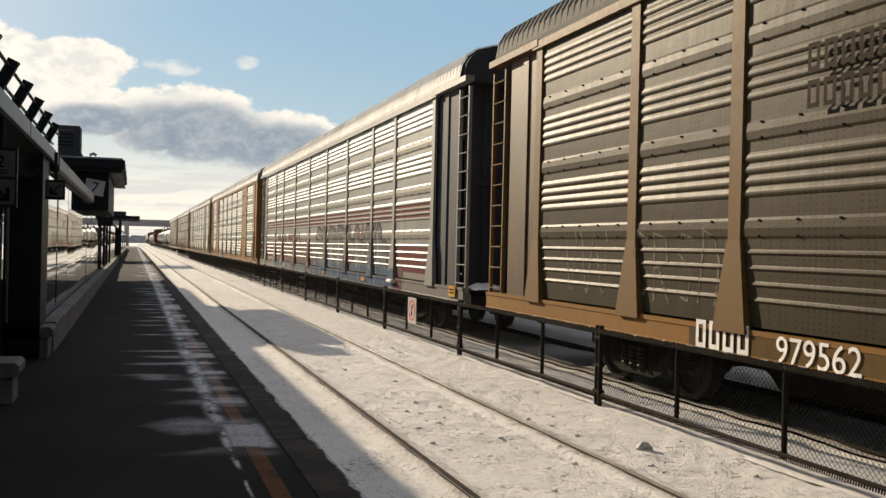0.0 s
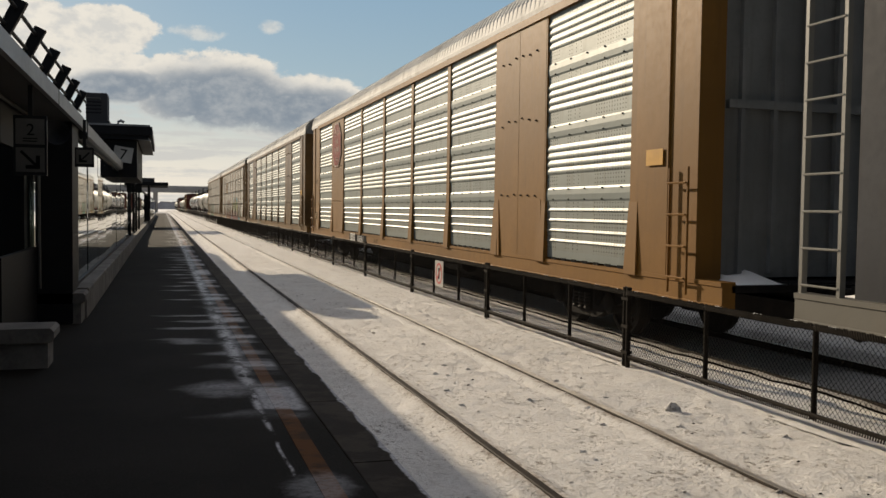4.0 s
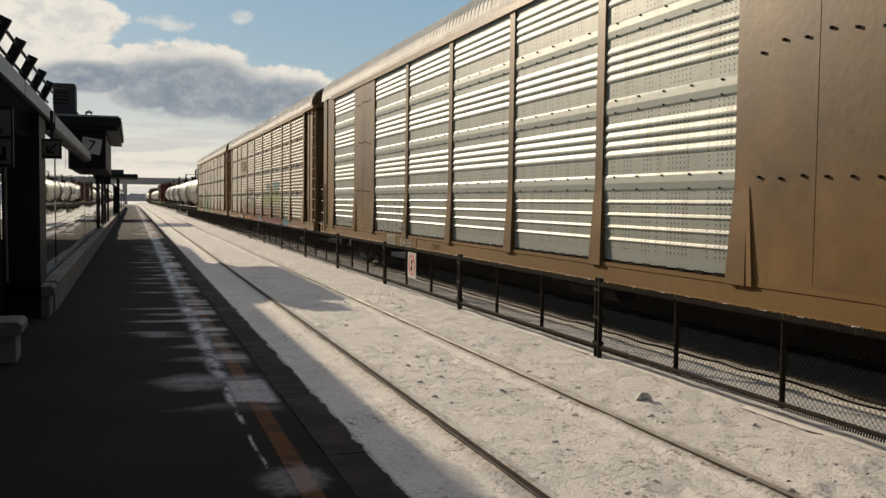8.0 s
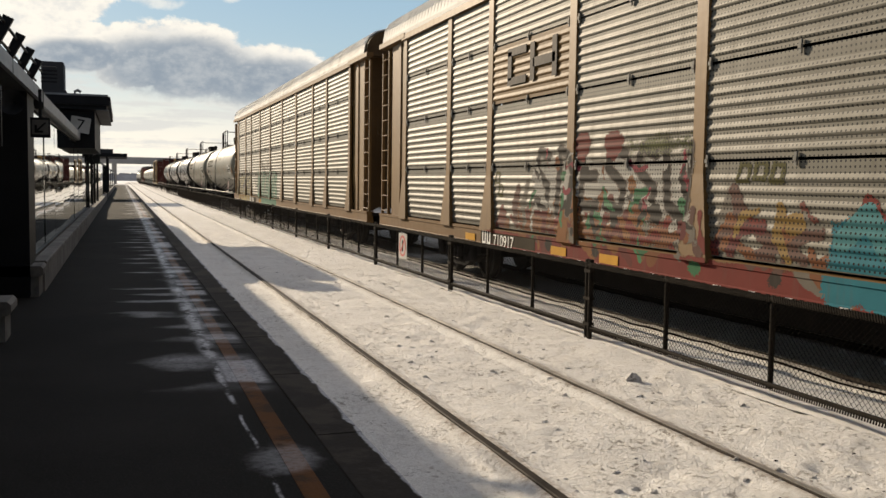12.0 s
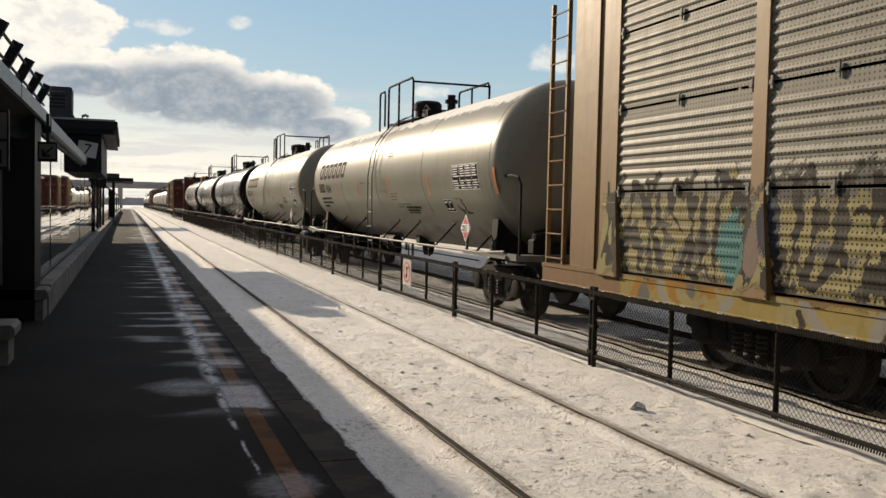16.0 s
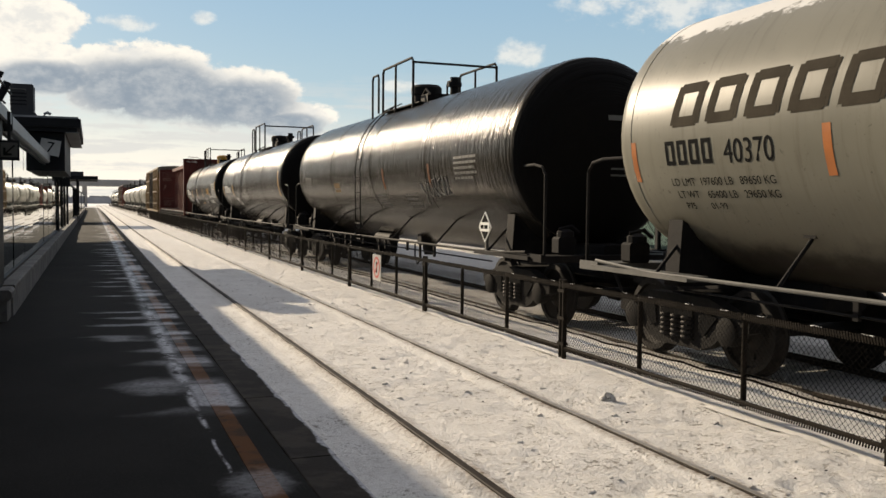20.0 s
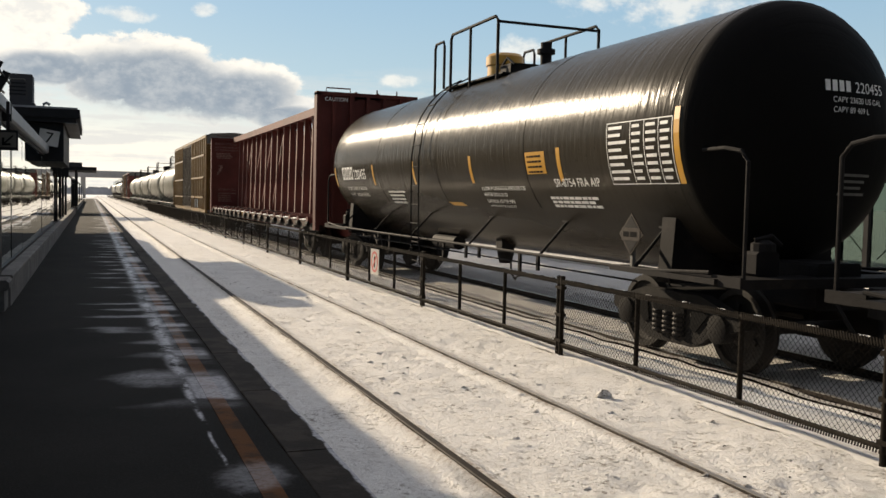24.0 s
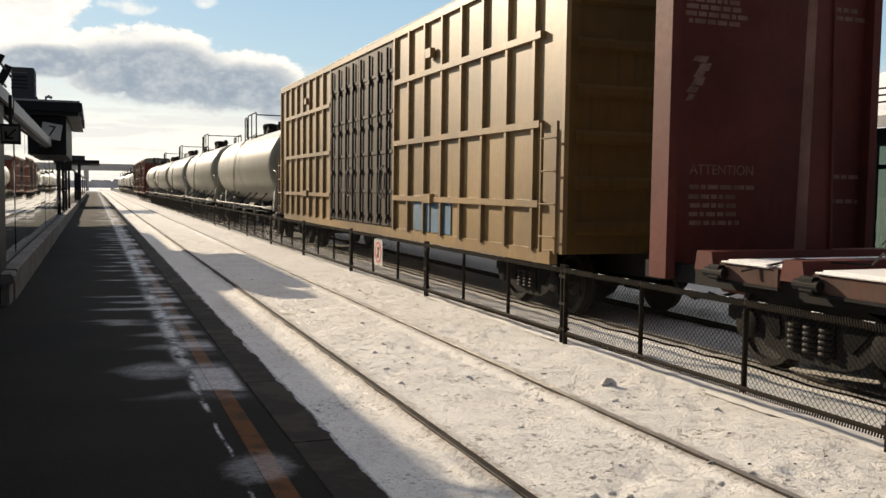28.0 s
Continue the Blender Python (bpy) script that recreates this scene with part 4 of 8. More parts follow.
def shelter():
    root = thing("platform_shelter", "dark steel platform shelter with glazed screens and grey roof edge", "shelter", at=(0, 0, 0))
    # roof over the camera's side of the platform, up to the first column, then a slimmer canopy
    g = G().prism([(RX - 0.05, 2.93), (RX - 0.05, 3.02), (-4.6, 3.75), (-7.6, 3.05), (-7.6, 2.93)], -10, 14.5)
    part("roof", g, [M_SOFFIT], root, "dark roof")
    part("roof_edge", G().box(RX - 0.05, RX, -10, 14.55, 2.90, 3.06), M_GUTTER, root, "grey sheet-metal roof edge")
    for y in (2.5, 6.6, 10.7):
        part("edge_joint", G().box(RX, RX + 0.004, y - 0.012, y + 0.012, 2.90, 3.06), M_FRAME, root)
    part("gutter", G().prism([(RX - 0.04, 2.83), (RX + 0.0, 2.86), (RX + 0.0, 3.04), (RX - 0.16, 3.06), (RX - 0.18, 2.83)], 14.6, 44.0), M_GUTTER, root, "slim grey gutter")
    part("canopy", G().prism([(RX - 0.16, 2.80), (RX - 0.16, 3.0), (-4.6, 3.6), (-7.4, 3.0), (-7.4, 2.80)], 14.6, 44.0), M_SOFFIT, root)
    part("gutter_end", G().box(RX - 0.12, RX + 0.01, 14.55, 14.62, 2.8, 3.06), M_FRAME, root)
    # snow guard: leaning flat brackets with two rods
    rods = G()
    for dz, dx in ((0.09, 0.0), (0.22, 0.075)):
        rods.tube([(RX - 0.06 + dx, -10, 3.08 + dz), (RX - 0.06 + dx, 14.2, 3.08 + dz)], 0.016, 8)
    sg = part("snow_guard", rods, M_FRAME, root, "two-rod snow guard on flat brackets")
    br = G().prism([(-0.14, -0.05), (-0.04, -0.05), (0.12, 0.26), (0.03, 0.30)], -0.035, 0.035).mesh("guard_bracket", M_FRAME)
    y = -9.5
    while y < 14.3:
        part("guard_bracket", br, None, sg, at=(RX - 0.02, y, 3.08))
        y += 1.14
    # columns
    for y in (-6.0, 3.4, 13.55):
        part("column", G().box(-1.62, GX + 0.06, y - 0.45, y + 0.45, PZ, 2.92, c=0.02), M_FRAME, root, "broad black steel column")
    for y in (9.9,):
        part("slim_column", G().box(-1.68, -1.60, y - 0.04, y + 0.04, PZ, 2.92), M_FRAME, root)
    # plinths with stone caps at the column feet
    for (x0, x1, y0, y1, zt) in ((-1.62, -1.00, 13.1, 13.75, 0.62), (-1.75, -1.02, 9.55, 10.05, 0.60)):
        pl = part("plinth", G().box(x0 + 0.06, x1 - 0.06, y0 + 0.05, y1, PZ, zt - 0.14), M_CONC, root, "concrete plinth")
        part("plinth_cap", G().box(x0, x1, y0, y1 + 0.05, zt - 0.14, zt, c=0.035), M_CONC, pl)
    # low wall and glass
    part("low_wall", G().box(-1.34, -1.03, 13.75, 44.0, PZ, 0.56), M_CONC, root, "low concrete wall under the glass")
    part("wall_cap", G().box(-1.38, -1.00, 13.72, 44.0, 0.56, 0.64, c=0.015), M_CONC, root)
    y = 14.0
    for i in range(12):
        w = 2.5
        pn = part("glass_pane", G().box(-0.005, 0.005, 0.01, w - 0.01, 0.66, 2.80), M_GLASS, root, "tall clear wind-screen pane",
                  at=pose(GX, y, 0, 0, 0.12 * math.sin(i * 2.3), 0.22 * math.sin(i * 1.7 + 1)))
        pn.visible_shadow = False
        y += w
    part("sill_rail", G().box(GX - 0.03, GX + 0.03, 14.0, 44.0, 0.64, 0.68), M_FRAME, root)
    part("head_rail", G().box(GX - 0.03, GX + 0.03, 14.0, 44.0, 2.78, 2.84), M_FRAME, root)
    part("end_beam", G().box(-1.95, -0.92, 43.9, 44.1, 2.42, 2.80), M_FRAME, root, "dark beam end under the gutter")
    for y in (36.8, 41.5):
        part("post", G().box(GX - 0.05, GX + 0.06, y - 0.05, y + 0.05, 0.6, 2.85), M_FRAME, root)
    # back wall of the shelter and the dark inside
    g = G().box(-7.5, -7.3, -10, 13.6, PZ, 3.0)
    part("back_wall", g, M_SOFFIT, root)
    part("inner_wall", G().box(-1.66, -1.60, 10.3, 13.1, PZ, 1.25).box(-1.66, -1.60, 10.3, 13.1, 2.45, 2.92), M_FRAME, root)
    pn = part("door_pane", G().box(-1.64, -1.63, 10.3, 13.1, 1.25, 2.45), M_GLASS, root, "dark glazed side light")
    pn.visible_shadow = False
    # small loudspeaker and lamp housings under the roof edge
    g = G().lathe([(11.5, 0.0), (11.5, 0.05), (11.2, 0.06), (11.06, 0.09), (11.0, 0.13), (10.98, 0.14), (11.0, 0.12), (11.1, 0.05), (11.15, 0.0)], 18, cx=-1.13, cz=2.62)
    part("loudspeaker", g, M_SLATE, root, "grey horn loudspeaker", smooth=True)
    part("floodlight", G().box(-1.62, -1.38, 7.55, 7.8, 2.58, 2.85, c=0.03), M_GUTTER, root, "grey floodlight housing")
    part("conduit", G().tube([(-1.55, 7.7, 2.9), (-1.55, 12.9, 2.88), (-1.55, 12.95, 0.7)], 0.02), M_STEEL, root)


shelter()


def hanging_sign(x, y, z, s, text, lower, down_right):
    root = thing("direction_sign", "dull grey square platform sign with a black arrow", "sign", "platform signs", at=(0, 0, 0))
    n = 2 if lower else 1
    part("sign_box", G().box(x - s / 2 - 0.02, x + s / 2 + 0.02, y, y + 0.06, z - s * (n - 0.5) - 0.03, z + s / 2 + 0.03), M_FRAME, root)
    part("sign_face", G().box(x - s / 2, x + s / 2, y - 0.004, y, z - s / 2 + 0.01, z + s / 2), M_DULL, root)
    if text:
        part("numeral", front_text(text, x - s * 0.14, y - 0.006, z - s * 0.12, s * 0.62), M_INK, root)
        g = G()
        for k in range(2):
            g.box(x - s * 0.25, x + s * 0.25, y - 0.007, y - 0.004, z - s * (0.26 + 0.1 * k), z - s * (0.22 + 0.1 * k))
        part("sign_lines", g, M_INK, root)
    if lower:
        part("sign_face", G().box(x - s / 2, x + s / 2, y - 0.004, y, z - 1.5 * s, z - s / 2 - 0.02), M_DULL, root)
        g = G()
        arrow(g, x, y - 0.007, z - s - 0.01, s, down_right)
        part("arrow", g, M_INK, root)
    if not lower and not text:
        g = G()
        arrow(g, x, y - 0.007, z, s, down_right)
        part("arrow", g, M_INK, root)
    part("hanger", G().box(x - 0.02, x + 0.02, y + 0.02, y + 0.04, z + s / 2, 2.95), M_FRAME, root)


hanging_sign(-1.19, 9.3, 2.49, 0.25, "2", True, True)
hanging_sign(-1.0, 13.0, 2.45, 0.20, "", False, False)


def kiosk():
    """The taller black stair tower further on, with its flat roof, rooftop unit and a board."""
    root = thing("stair_tower", "black station stair tower with an overhanging flat roof", "building", at=(0, 27.3, 0))
    part("wall", G().box(-4.0, -0.70, 0.0, 7.0, 2.62, 3.66), M_FRAME, root, "black clad wall")
    g = G().box(-4.4, -0.28, -0.4, 7.6, 3.80, 4.04).box(-4.3, -0.38, -0.32, 7.5, 3.68, 3.80)
    part("roof", g, M_FRAME, root, "flat black roof")
    part("roof_cap", G().box(-4.42, -0.34, -0.42, 7.62, 4.04, 4.09), M_GUTTER, root)
    part("soffit", G().box(-0.66, -0.33, -0.3, 7.5, 3.66, 3.69), M_GUTTER, root)
    part("drain_pipe", G().tube([(-1.2, -0.2, 4.09), (-1.2, -0.2, 4.16), (-1.12, -0.2, 4.2), (-1.04, -0.2, 4.15)], 0.04, 8), M_GUTTER, root)
    un = thing("rooftop_unit", "dark rooftop ventilation unit on the stair tower", "ventilator", at=(-1.78, 27.5, 4.09))
    part("casing", G().box(-0.29, 0.29, 0.0, 0.8, 0.12, 0.90, c=0.03), M_SLATE, un)
    part("base_curb", G().box(-0.32, 0.34, -0.03, 0.83, 0.0, 0.12), M_SLATE, un)
    g = G()
    for k in range(4):
        g.box(-0.30, 0.12, -0.012, 0.0, 0.32 + 0.1 * k, 0.36 + 0.1 * k)
    part("louvre", g, M_FRAME, un)
    part("grab_rail", G().tube([(-0.3, -0.02, 0.72), (-0.3, -0.06, 0.75), (0.1, -0.06, 0.75), (0.1, -0.02, 0.72)], 0.012), M_STEEL, un)
    bo = thing("platform_number_board", "tilted pale board with a black seven", "sign", at=(-1.07, 27.2, 3.26))
    bo.rotation_euler = (0, radians(9), 0)
    part("board", G().box(-0.255, 0.255, -0.03, 0.0, -0.215, 0.215), M_BOARD, bo)
    part("board_frame", G().box(-0.27, 0.27, 0.0, 0.03, -0.23, 0.23), M_FRAME, bo)
    part("numeral", front_text("7", -0.10, -0.034, -0.14, 0.42), M_INK, bo)


kiosk()


def far_shelters():
    """The wind screen that runs on along the platform, and one small flat canopy over it."""
    root = thing("wind_screen", "long glazed wind screen on a low concrete wall", "screen", at=(0, 44.0, 0))
    part("low_wall", G().box(-1.34, -1.03, 0, 116.0, PZ, 0.6), M_CONC, root)
    posts = (0.1, 5.2, 28.4, 33.2, 47.4, 65.0, 88.0, 113.0)
    for k, y in enumerate(posts):
        part("post", G().box(-1.22, -1.12, y, y + 0.1, 0.6, 2.75), M_FRAME, root)
        if k + 1 < len(posts):
            pn = part("glass_pane", G().box(-1.18, -1.17, y + 0.12, posts[k + 1] - 0.02, 0.62, 2.6), M_GLASS, root)
            pn.visible_shadow = False
    part("head_rail", G().box(-1.21, -1.13, 0, 113.0, 2.62, 2.72), M_FRAME, root)
    root = thing("platform_canopy", "small flat dark canopy far along the platform", "canopy", at=(0, 72.0, 0))
    part("roof", G().box(-4.6, 0.40, 0, 8.0, 3.36, 3.62), M_FRAME, root)
    for y in (0.4, 7.4):
        part("post", G().box(-1.10, -0.98, y, y + 0.12, PZ, 3.36), M_FRAME, root)
    part("roof_box", G().box(-1.6, -0.6, 0.6, 1.4, 3.62, 3.95), M_SLATE, root)


far_shelters()


# ------------------------------------------------------------------ over the tracks and beyond
def bridge():
    root = thing("road_bridge", "grey concrete road bridge across the tracks", "bridge", at=(0, 340, 0))
    part("deck", G().box(-160, 160, 0, 12, 6.9, 8.4), M_BRIDGE, root)
    part("parapet", G().box(-160, 160, -0.3, 0.0, 8.2, 9.2), M_BRIDGE, root)
    for x in (-22, -2.5, 15.5, 34):
        part("pier", G().box(x - 0.8, x + 0.8, 2, 10, -0.4, 6.9), M_BRIDGE, root)
    for s in (-1, 1):
        x = s * 95
        part("abutment", G().hexa([(x - 65, -14, -0.4), (x + 65, -14, -0.4), (x + 65, 26, -0.4), (x - 65, 26, -0.4),
                                   (x - 50, 0, 6.9), (x + 50, 0, 6.9), (x + 50, 12, 6.9), (x - 50, 12, 6.9)]), M_SNOWC, root, "snow-covered bank")


bridge()


def far_bank():
    """Low wooded rise that closes the view."""
    g = G()
    rnd = random.Random(8)
    x = -700
    while x < 700:
        w = rnd.uniform(8, 20)
        h = 4 + 4 * noise.noise(Vector((x * 0.01, 0, 0))) + rnd.uniform(0, 3)
        g.hexa([(x, 700, -0.4), (x + w, 700, -0.4), (x + w, 730, -0.4), (x, 730, -0.4), (x + w * .3, 708, h), (x + w * .7, 708, h * .9), (x + w * .7, 722, h), (x + w * .3, 722, h)])
        x += w * 0.55
    root = thing("far_woods", "bare grey woods on the horizon", "trees", kind="stuff")
    part("tree_line", g, plain("bare_branches", (0.30, 0.29, 0.29), 0.9, 0, 0.3, 0.2), root)


far_bank()


def opposite():
    """The shelter on the opposite platform, seen past the open cars."""
    struct("opposite_platform", G().box(12.3, 22, -20, 200, -0.5, PZ), M_SNOWF, "snow-covered opposite platform", "platform")
    root = thing("opposite_shelter", "dark glazed shelter on the opposite platform with a snow-covered roof", "shelter", at=(14.0, -6, 0))
    L = 66.0
    part("roof", G().prism([(0, 3.12), (0.02, 3.30), (6.0, 5.0), (6.0, 4.85)], 0, L), M_FRAME, root)
    part("roof_snow", G().prism([(0.03, 3.32), (0.05, 3.38), (5.95, 5.12), (6.0, 5.01)], 0, L), M_SNOWC, root, "smooth snow on the roof")
    part("roof_edge", G().box(-0.06, 0.0, 0, L, 3.10, 3.30), M_GUTTER, root)
    rods = G()
    for k in range(3):
        rods.tube([(0.35 + 0.05 * k, 12, 3.62 + 0.14 * k), (0.35 + 0.05 * k, 24, 3.62 + 0.14 * k)], 0.018, 6)
    for k in range(6):
        rods.beam((0.30, 12.3 + 2.3 * k, 3.5), (0.52, 12.3 + 2.3 * k, 4.0), 0.06, 0.03)
    part("snow_guard", rods, M_FRAME, root)
    y, k = 0.4, 0
    while y < L:
        part("post", G().box(0.5, 0.62, y - 0.06, y + 0.06, PZ, 3.12), M_FRAME, root)
        if k % 4 == 1:
            part("column", G().box(0.4, 0.7, y - 0.3, y + 0.3, PZ, 3.12), M_FRAME, root)
        pn = part("glass_pane", G().box(0.55, 0.56, y + 0.08, y + 2.35, 0.62, 2.9), M_CLEAR, root)
        pn.visible_shadow = False
        part("brace_wire", G().tube([(0.7, y + 0.1, 2.8), (0.7, y + 2.3, 0.8)], 0.012, 5).tube([(0.7, y + 0.1, 0.8), (0.7, y + 2.3, 2.8)], 0.012, 5), M_STEEL, root)
        y += 2.43
        k += 1
    part("low_wall", G().box(0.45, 0.70, 0, L, PZ, 0.62), M_CONC, root)
    part("drift", G().prism([(-0.6, PZ), (0.1, 0.45), (0.44, 0.60), (0.44, PZ)], 0, L), M_SNOWF, root, "snow drifted against the low wall")
    for k in range(17):
        part("back_post", G().box(5.6, 5.75, 1.6 + 4 * k, 1.75 + 4 * k, PZ, 4.75), M_FRAME, root)
    part("back_rail", G().box(5.6, 5.72, 0, L, 2.5, 2.62), M_FRAME, root)
    part("header", G().box(0.42, 0.72, 0, L, 2.78, 3.12), M_FRAME, root, "dark header beam")
    part("heater", G().box(0.72, 0.95, 17.2, 18.2, 2.75, 2.9), M_WHITE, root)
    for y in (31.4, 44.9, 58.4, 72.4):
        lp = thing("lamp_post", "thin grey car-park lamp post", "street lamp", "lamp posts behind the shelter", at=(40.0, y, 0))
        part("pole", G().tube([(0, 0, -0.45), (0, 0, 9.6)], 0.07, 8), M_STEEL, lp)
        part("lamp_head", G().box(-0.05, 1.05, -0.14, 0.14, 9.55, 9.72, c=0.03), M_STEEL, lp)


opposite()

# ------------------------------------------------------------------ the train
TX = 7.42                        # middle of the train's track
SIDE = -1.5                      # near side of a car, from its middle
V0, V1 = 9.33, 0.0155             # speed and its slow rise
TRAIN = []                       # (root, distance of its leading coupler at the start)
AXLES = []


def run(t):
    """Distance that the train has come by t seconds."""
    return V0 * t + V1 * t * t


def car(name, label, category, at, group="cars of the train"):
    root = thing(name, label, category, group, at=(TX, at, 0))
    TRAIN.append((root, at))
    return root


def flat_side(off=0.0):
    return lambda y, z: (SIDE - off, y, z)


_mesh = {}


def shared(key, make):
    if key not in _mesh:
        _mesh[key] = make()
    return _mesh[key]


def wheel_mesh():
    g = G()
    for s in (-1, 1):
        a = [(0.68, 0.05), (0.68, 0.47), (0.715, 0.495), (0.735, 0.495), (0.745, 0.46), (0.85, 0.45), (0.85, 0.385),
             (0.815, 0.37), (0.79, 0.2), (0.84, 0.13), (0.86, 0.12), (0.86, 0.02)]
        g.lathe([(s * t, r) for t, r in a], 28, axis="x")
        for i in range(3):
            an = i * 2.094
            g.box(s * 0.80 - 0.03, s * 0.80 + 0.03, math.cos(an) * 0.27 - 0.03, math.cos(an) * 0.27 + 0.03,
                  math.sin(an) * 0.27 - 0.03, math.sin(an) * 0.27 + 0.03)
    g.lathe([(-1.05, 0.0), (-1.05, 0.07), (1.05, 0.07), (1.05, 0.0)], 12, axis="x")
    return g.mesh("wheelset", M_WHEEL, True)


def side_frame_mesh(s):
    """Cast side frame of a freight truck, with its spring nest, at x = s * 1.0."""
    g = G()
    x0, x1 = sorted((s * 0.93, s * 1.09))
    out = [(-1.22, 0.50), (-1.22, 0.62), (-0.95, 0.68), (-0.55, 0.80), (0.55, 0.80), (0.95, 0.68), (1.22, 0.62), (1.22, 0.50),
           (0.95, 0.42), (0.80, 0.42), (0.62, 0.28), (0.40, 0.20), (-0.40, 0.20), (-0.62, 0.28), (-0.80, 0.42), (-0.95, 0.42)]
    g.prism(out, x0, x1, axis="x")
    for q in (-1, 1):
        xo = s * 1.10
        g.prism([(q * 0.72, 0.60), (q * 0.44, 0.66), (q * 0.40, 0.42), (q * 0.50, 0.38)], min(xo - s * 0.03, xo + s * 0.012),
                max(xo - s * 0.03, xo + s * 0.012), k=1, axis="x")
        g.lathe([(s * 0.98, 0.0), (s * 0.98, 0.16), (s * 1.13, 0.16), (s * 1.15, 0.11), (s * 1.15, 0.0)], 16, cx=q * 0.89, cz=0.47, axis="x")
    g.box(min(s * 1.085, s * 1.12), max(s * 1.085, s * 1.12), -0.30, 0.30, 0.30, 0.66, k=1)
    for dy in (-0.2, 0.0, 0.2):
        for i in range(5):
            z = 0.31 + i * 0.055
            g.lathe([(z, 0.075), (z + 0.02, 0.085), (z + 0.04, 0.075)], 10, cx=s * 1.10, cz=dy, axis="z", k=2)
    return g.mesh("side_frame", [M_TRUCK, M_INK, M_WHEEL], True)


def trucks(root, centres, spun=False):
    wm = shared("wheel", wheel_mesh)
    for c in centres:
        bol = G().box(-1.05, 1.05, -0.2, 0.2, 0.55, 0.82, c=0.03)
        part("truck_bolster", shared("bolster", lambda: bol.mesh("truck_bolster", M_TRUCK)), None, root, at=(0, c, 0))
        for s in (-1, 1):
            part("side_frame", shared(("frame", s), lambda: side_frame_mesh(s)), None, root, at=(0, c, 0))
        for d in (-0.89, 0.89):
            w = part("wheelset", wm, None, root, at=(0, c + d, 0.46))
            if spun:
                AXLES.append((w, c + d))
        br = G().tube([(-0.62, -0.35, 0.5), (-0.62, 0.35, 0.5)], 0.05).tube([(0.62, -0.35, 0.5), (0.62, 0.35, 0.5)], 0.05)
        br.box(-0.75, 0.75, -0.42, -0.32, 0.36, 0.46).box(-0.75, 0.75, 0.32, 0.42, 0.36, 0.46)
        part("brake_beam", shared("brake", lambda: br.mesh("brake_beam", M_TRUCK)), None, root, at=(0, c, 0))


def couplers(root, length):
    def mk():
        g = G().box(-0.10, 0.10, 0.12, 1.1, 0.78, 0.98, c=0.02)
        g.prism([(-0.16, -0.06), (0.17, -0.10), (0.20, 0.12), (0.10, 0.26), (-0.10, 0.26), (-0.18, 0.12)], 0.72, 1.02, axis="z")
        g.tube([(-0.25, 0.55, 0.85), (-0.28, 0.25, 0.55), (-0.2, 0.0, 0.45), (-0.1, -0.12, 0.5)], 0.025)
        return g.mesh("coupler", M_TRUCK, True)
    me = shared("coupler", mk)
    part("coupler", me, None, root)
    part("coupler", me, None, root, at=pose(0, length, 0, 0, 0, 180))


def ladder(g, x, y0, y1, z0, z1, n, r=0.012, side=0.03, k=0):
    for y in (y0, y1):
        g.box(x - side * 0.7, x + side * 0.7, y - side * 0.5, y + side * 0.5, z0, z1, k)
    for i in range(n):
        z = z0 + (z1 - z0) * (i + 0.5) / n
        g.tube([(x - 0.03, y0, z), (x - 0.03, y1, z)], r, 6, k)


BAYS = [2.6 + v for v in (0, 2.97, 5.11, 8.1, 11.09, 14.1, 17.08, 20.05, 22.1, 24.95)]
RL = 30.15
RACK_TRUCKS = (4.9, 25.25)
ZS, ZE = 1.05, 5.02               # top of the side sill, eaves
BAND_Z, BAND_STEP = 1.965, 0.985  # foot of the lowest smooth band, and from one to the next


def ribbed(kind, z0, z1):
    """Profile (x, z) of a pressed side panel; x grows outwards."""
    p = []
    p.append((0.0, z0))
    if kind == "wide":            # four narrow ribs at the foot, then smooth bands and groups of four broad ribs
        for z in (1.35, 1.51, 1.67, 1.83):
            p += [(0.0, z - 0.028), (0.014, z - 0.012), (0.017, z), (0.003, z + 0.024), (0.0, z + 0.032)]
        for k in range(3):
            z = BAND_Z + BAND_STEP * k
            p += [(0.0, z), (0.014, z + 0.03), (0.019, z + 0.11), (0.014, z + 0.19), (0.0, z + 0.22)]
            for j in range(4):
                z = BAND_Z + BAND_STEP * k + 0.47 + 0.118 * j
                p += [(0.0, z - 0.050), (0.008, z - 0.042), (0.014, z - 0.028), (0.017, z - 0.010), (0.016, z + 0.010), (0.010, z + 0.032), (0.003, z + 0.050), (0.0, z + 0.058)]
        p = [q for q in p if q[1] < z1 - 0.01] + [(0.0, z1)]
    else:                         # even ribs
        z = z0 + 0.05
        while z < z1 - 0.12:
            p += [(0.0, z), (0.007, z + 0.008), (0.013, z + 0.019), (0.016, z + 0.033), (0.013, z + 0.050), (0.005, z + 0.070), (0.0, z + 0.084)]
            z += 0.122
        p.append((0.0, z1))
    return p


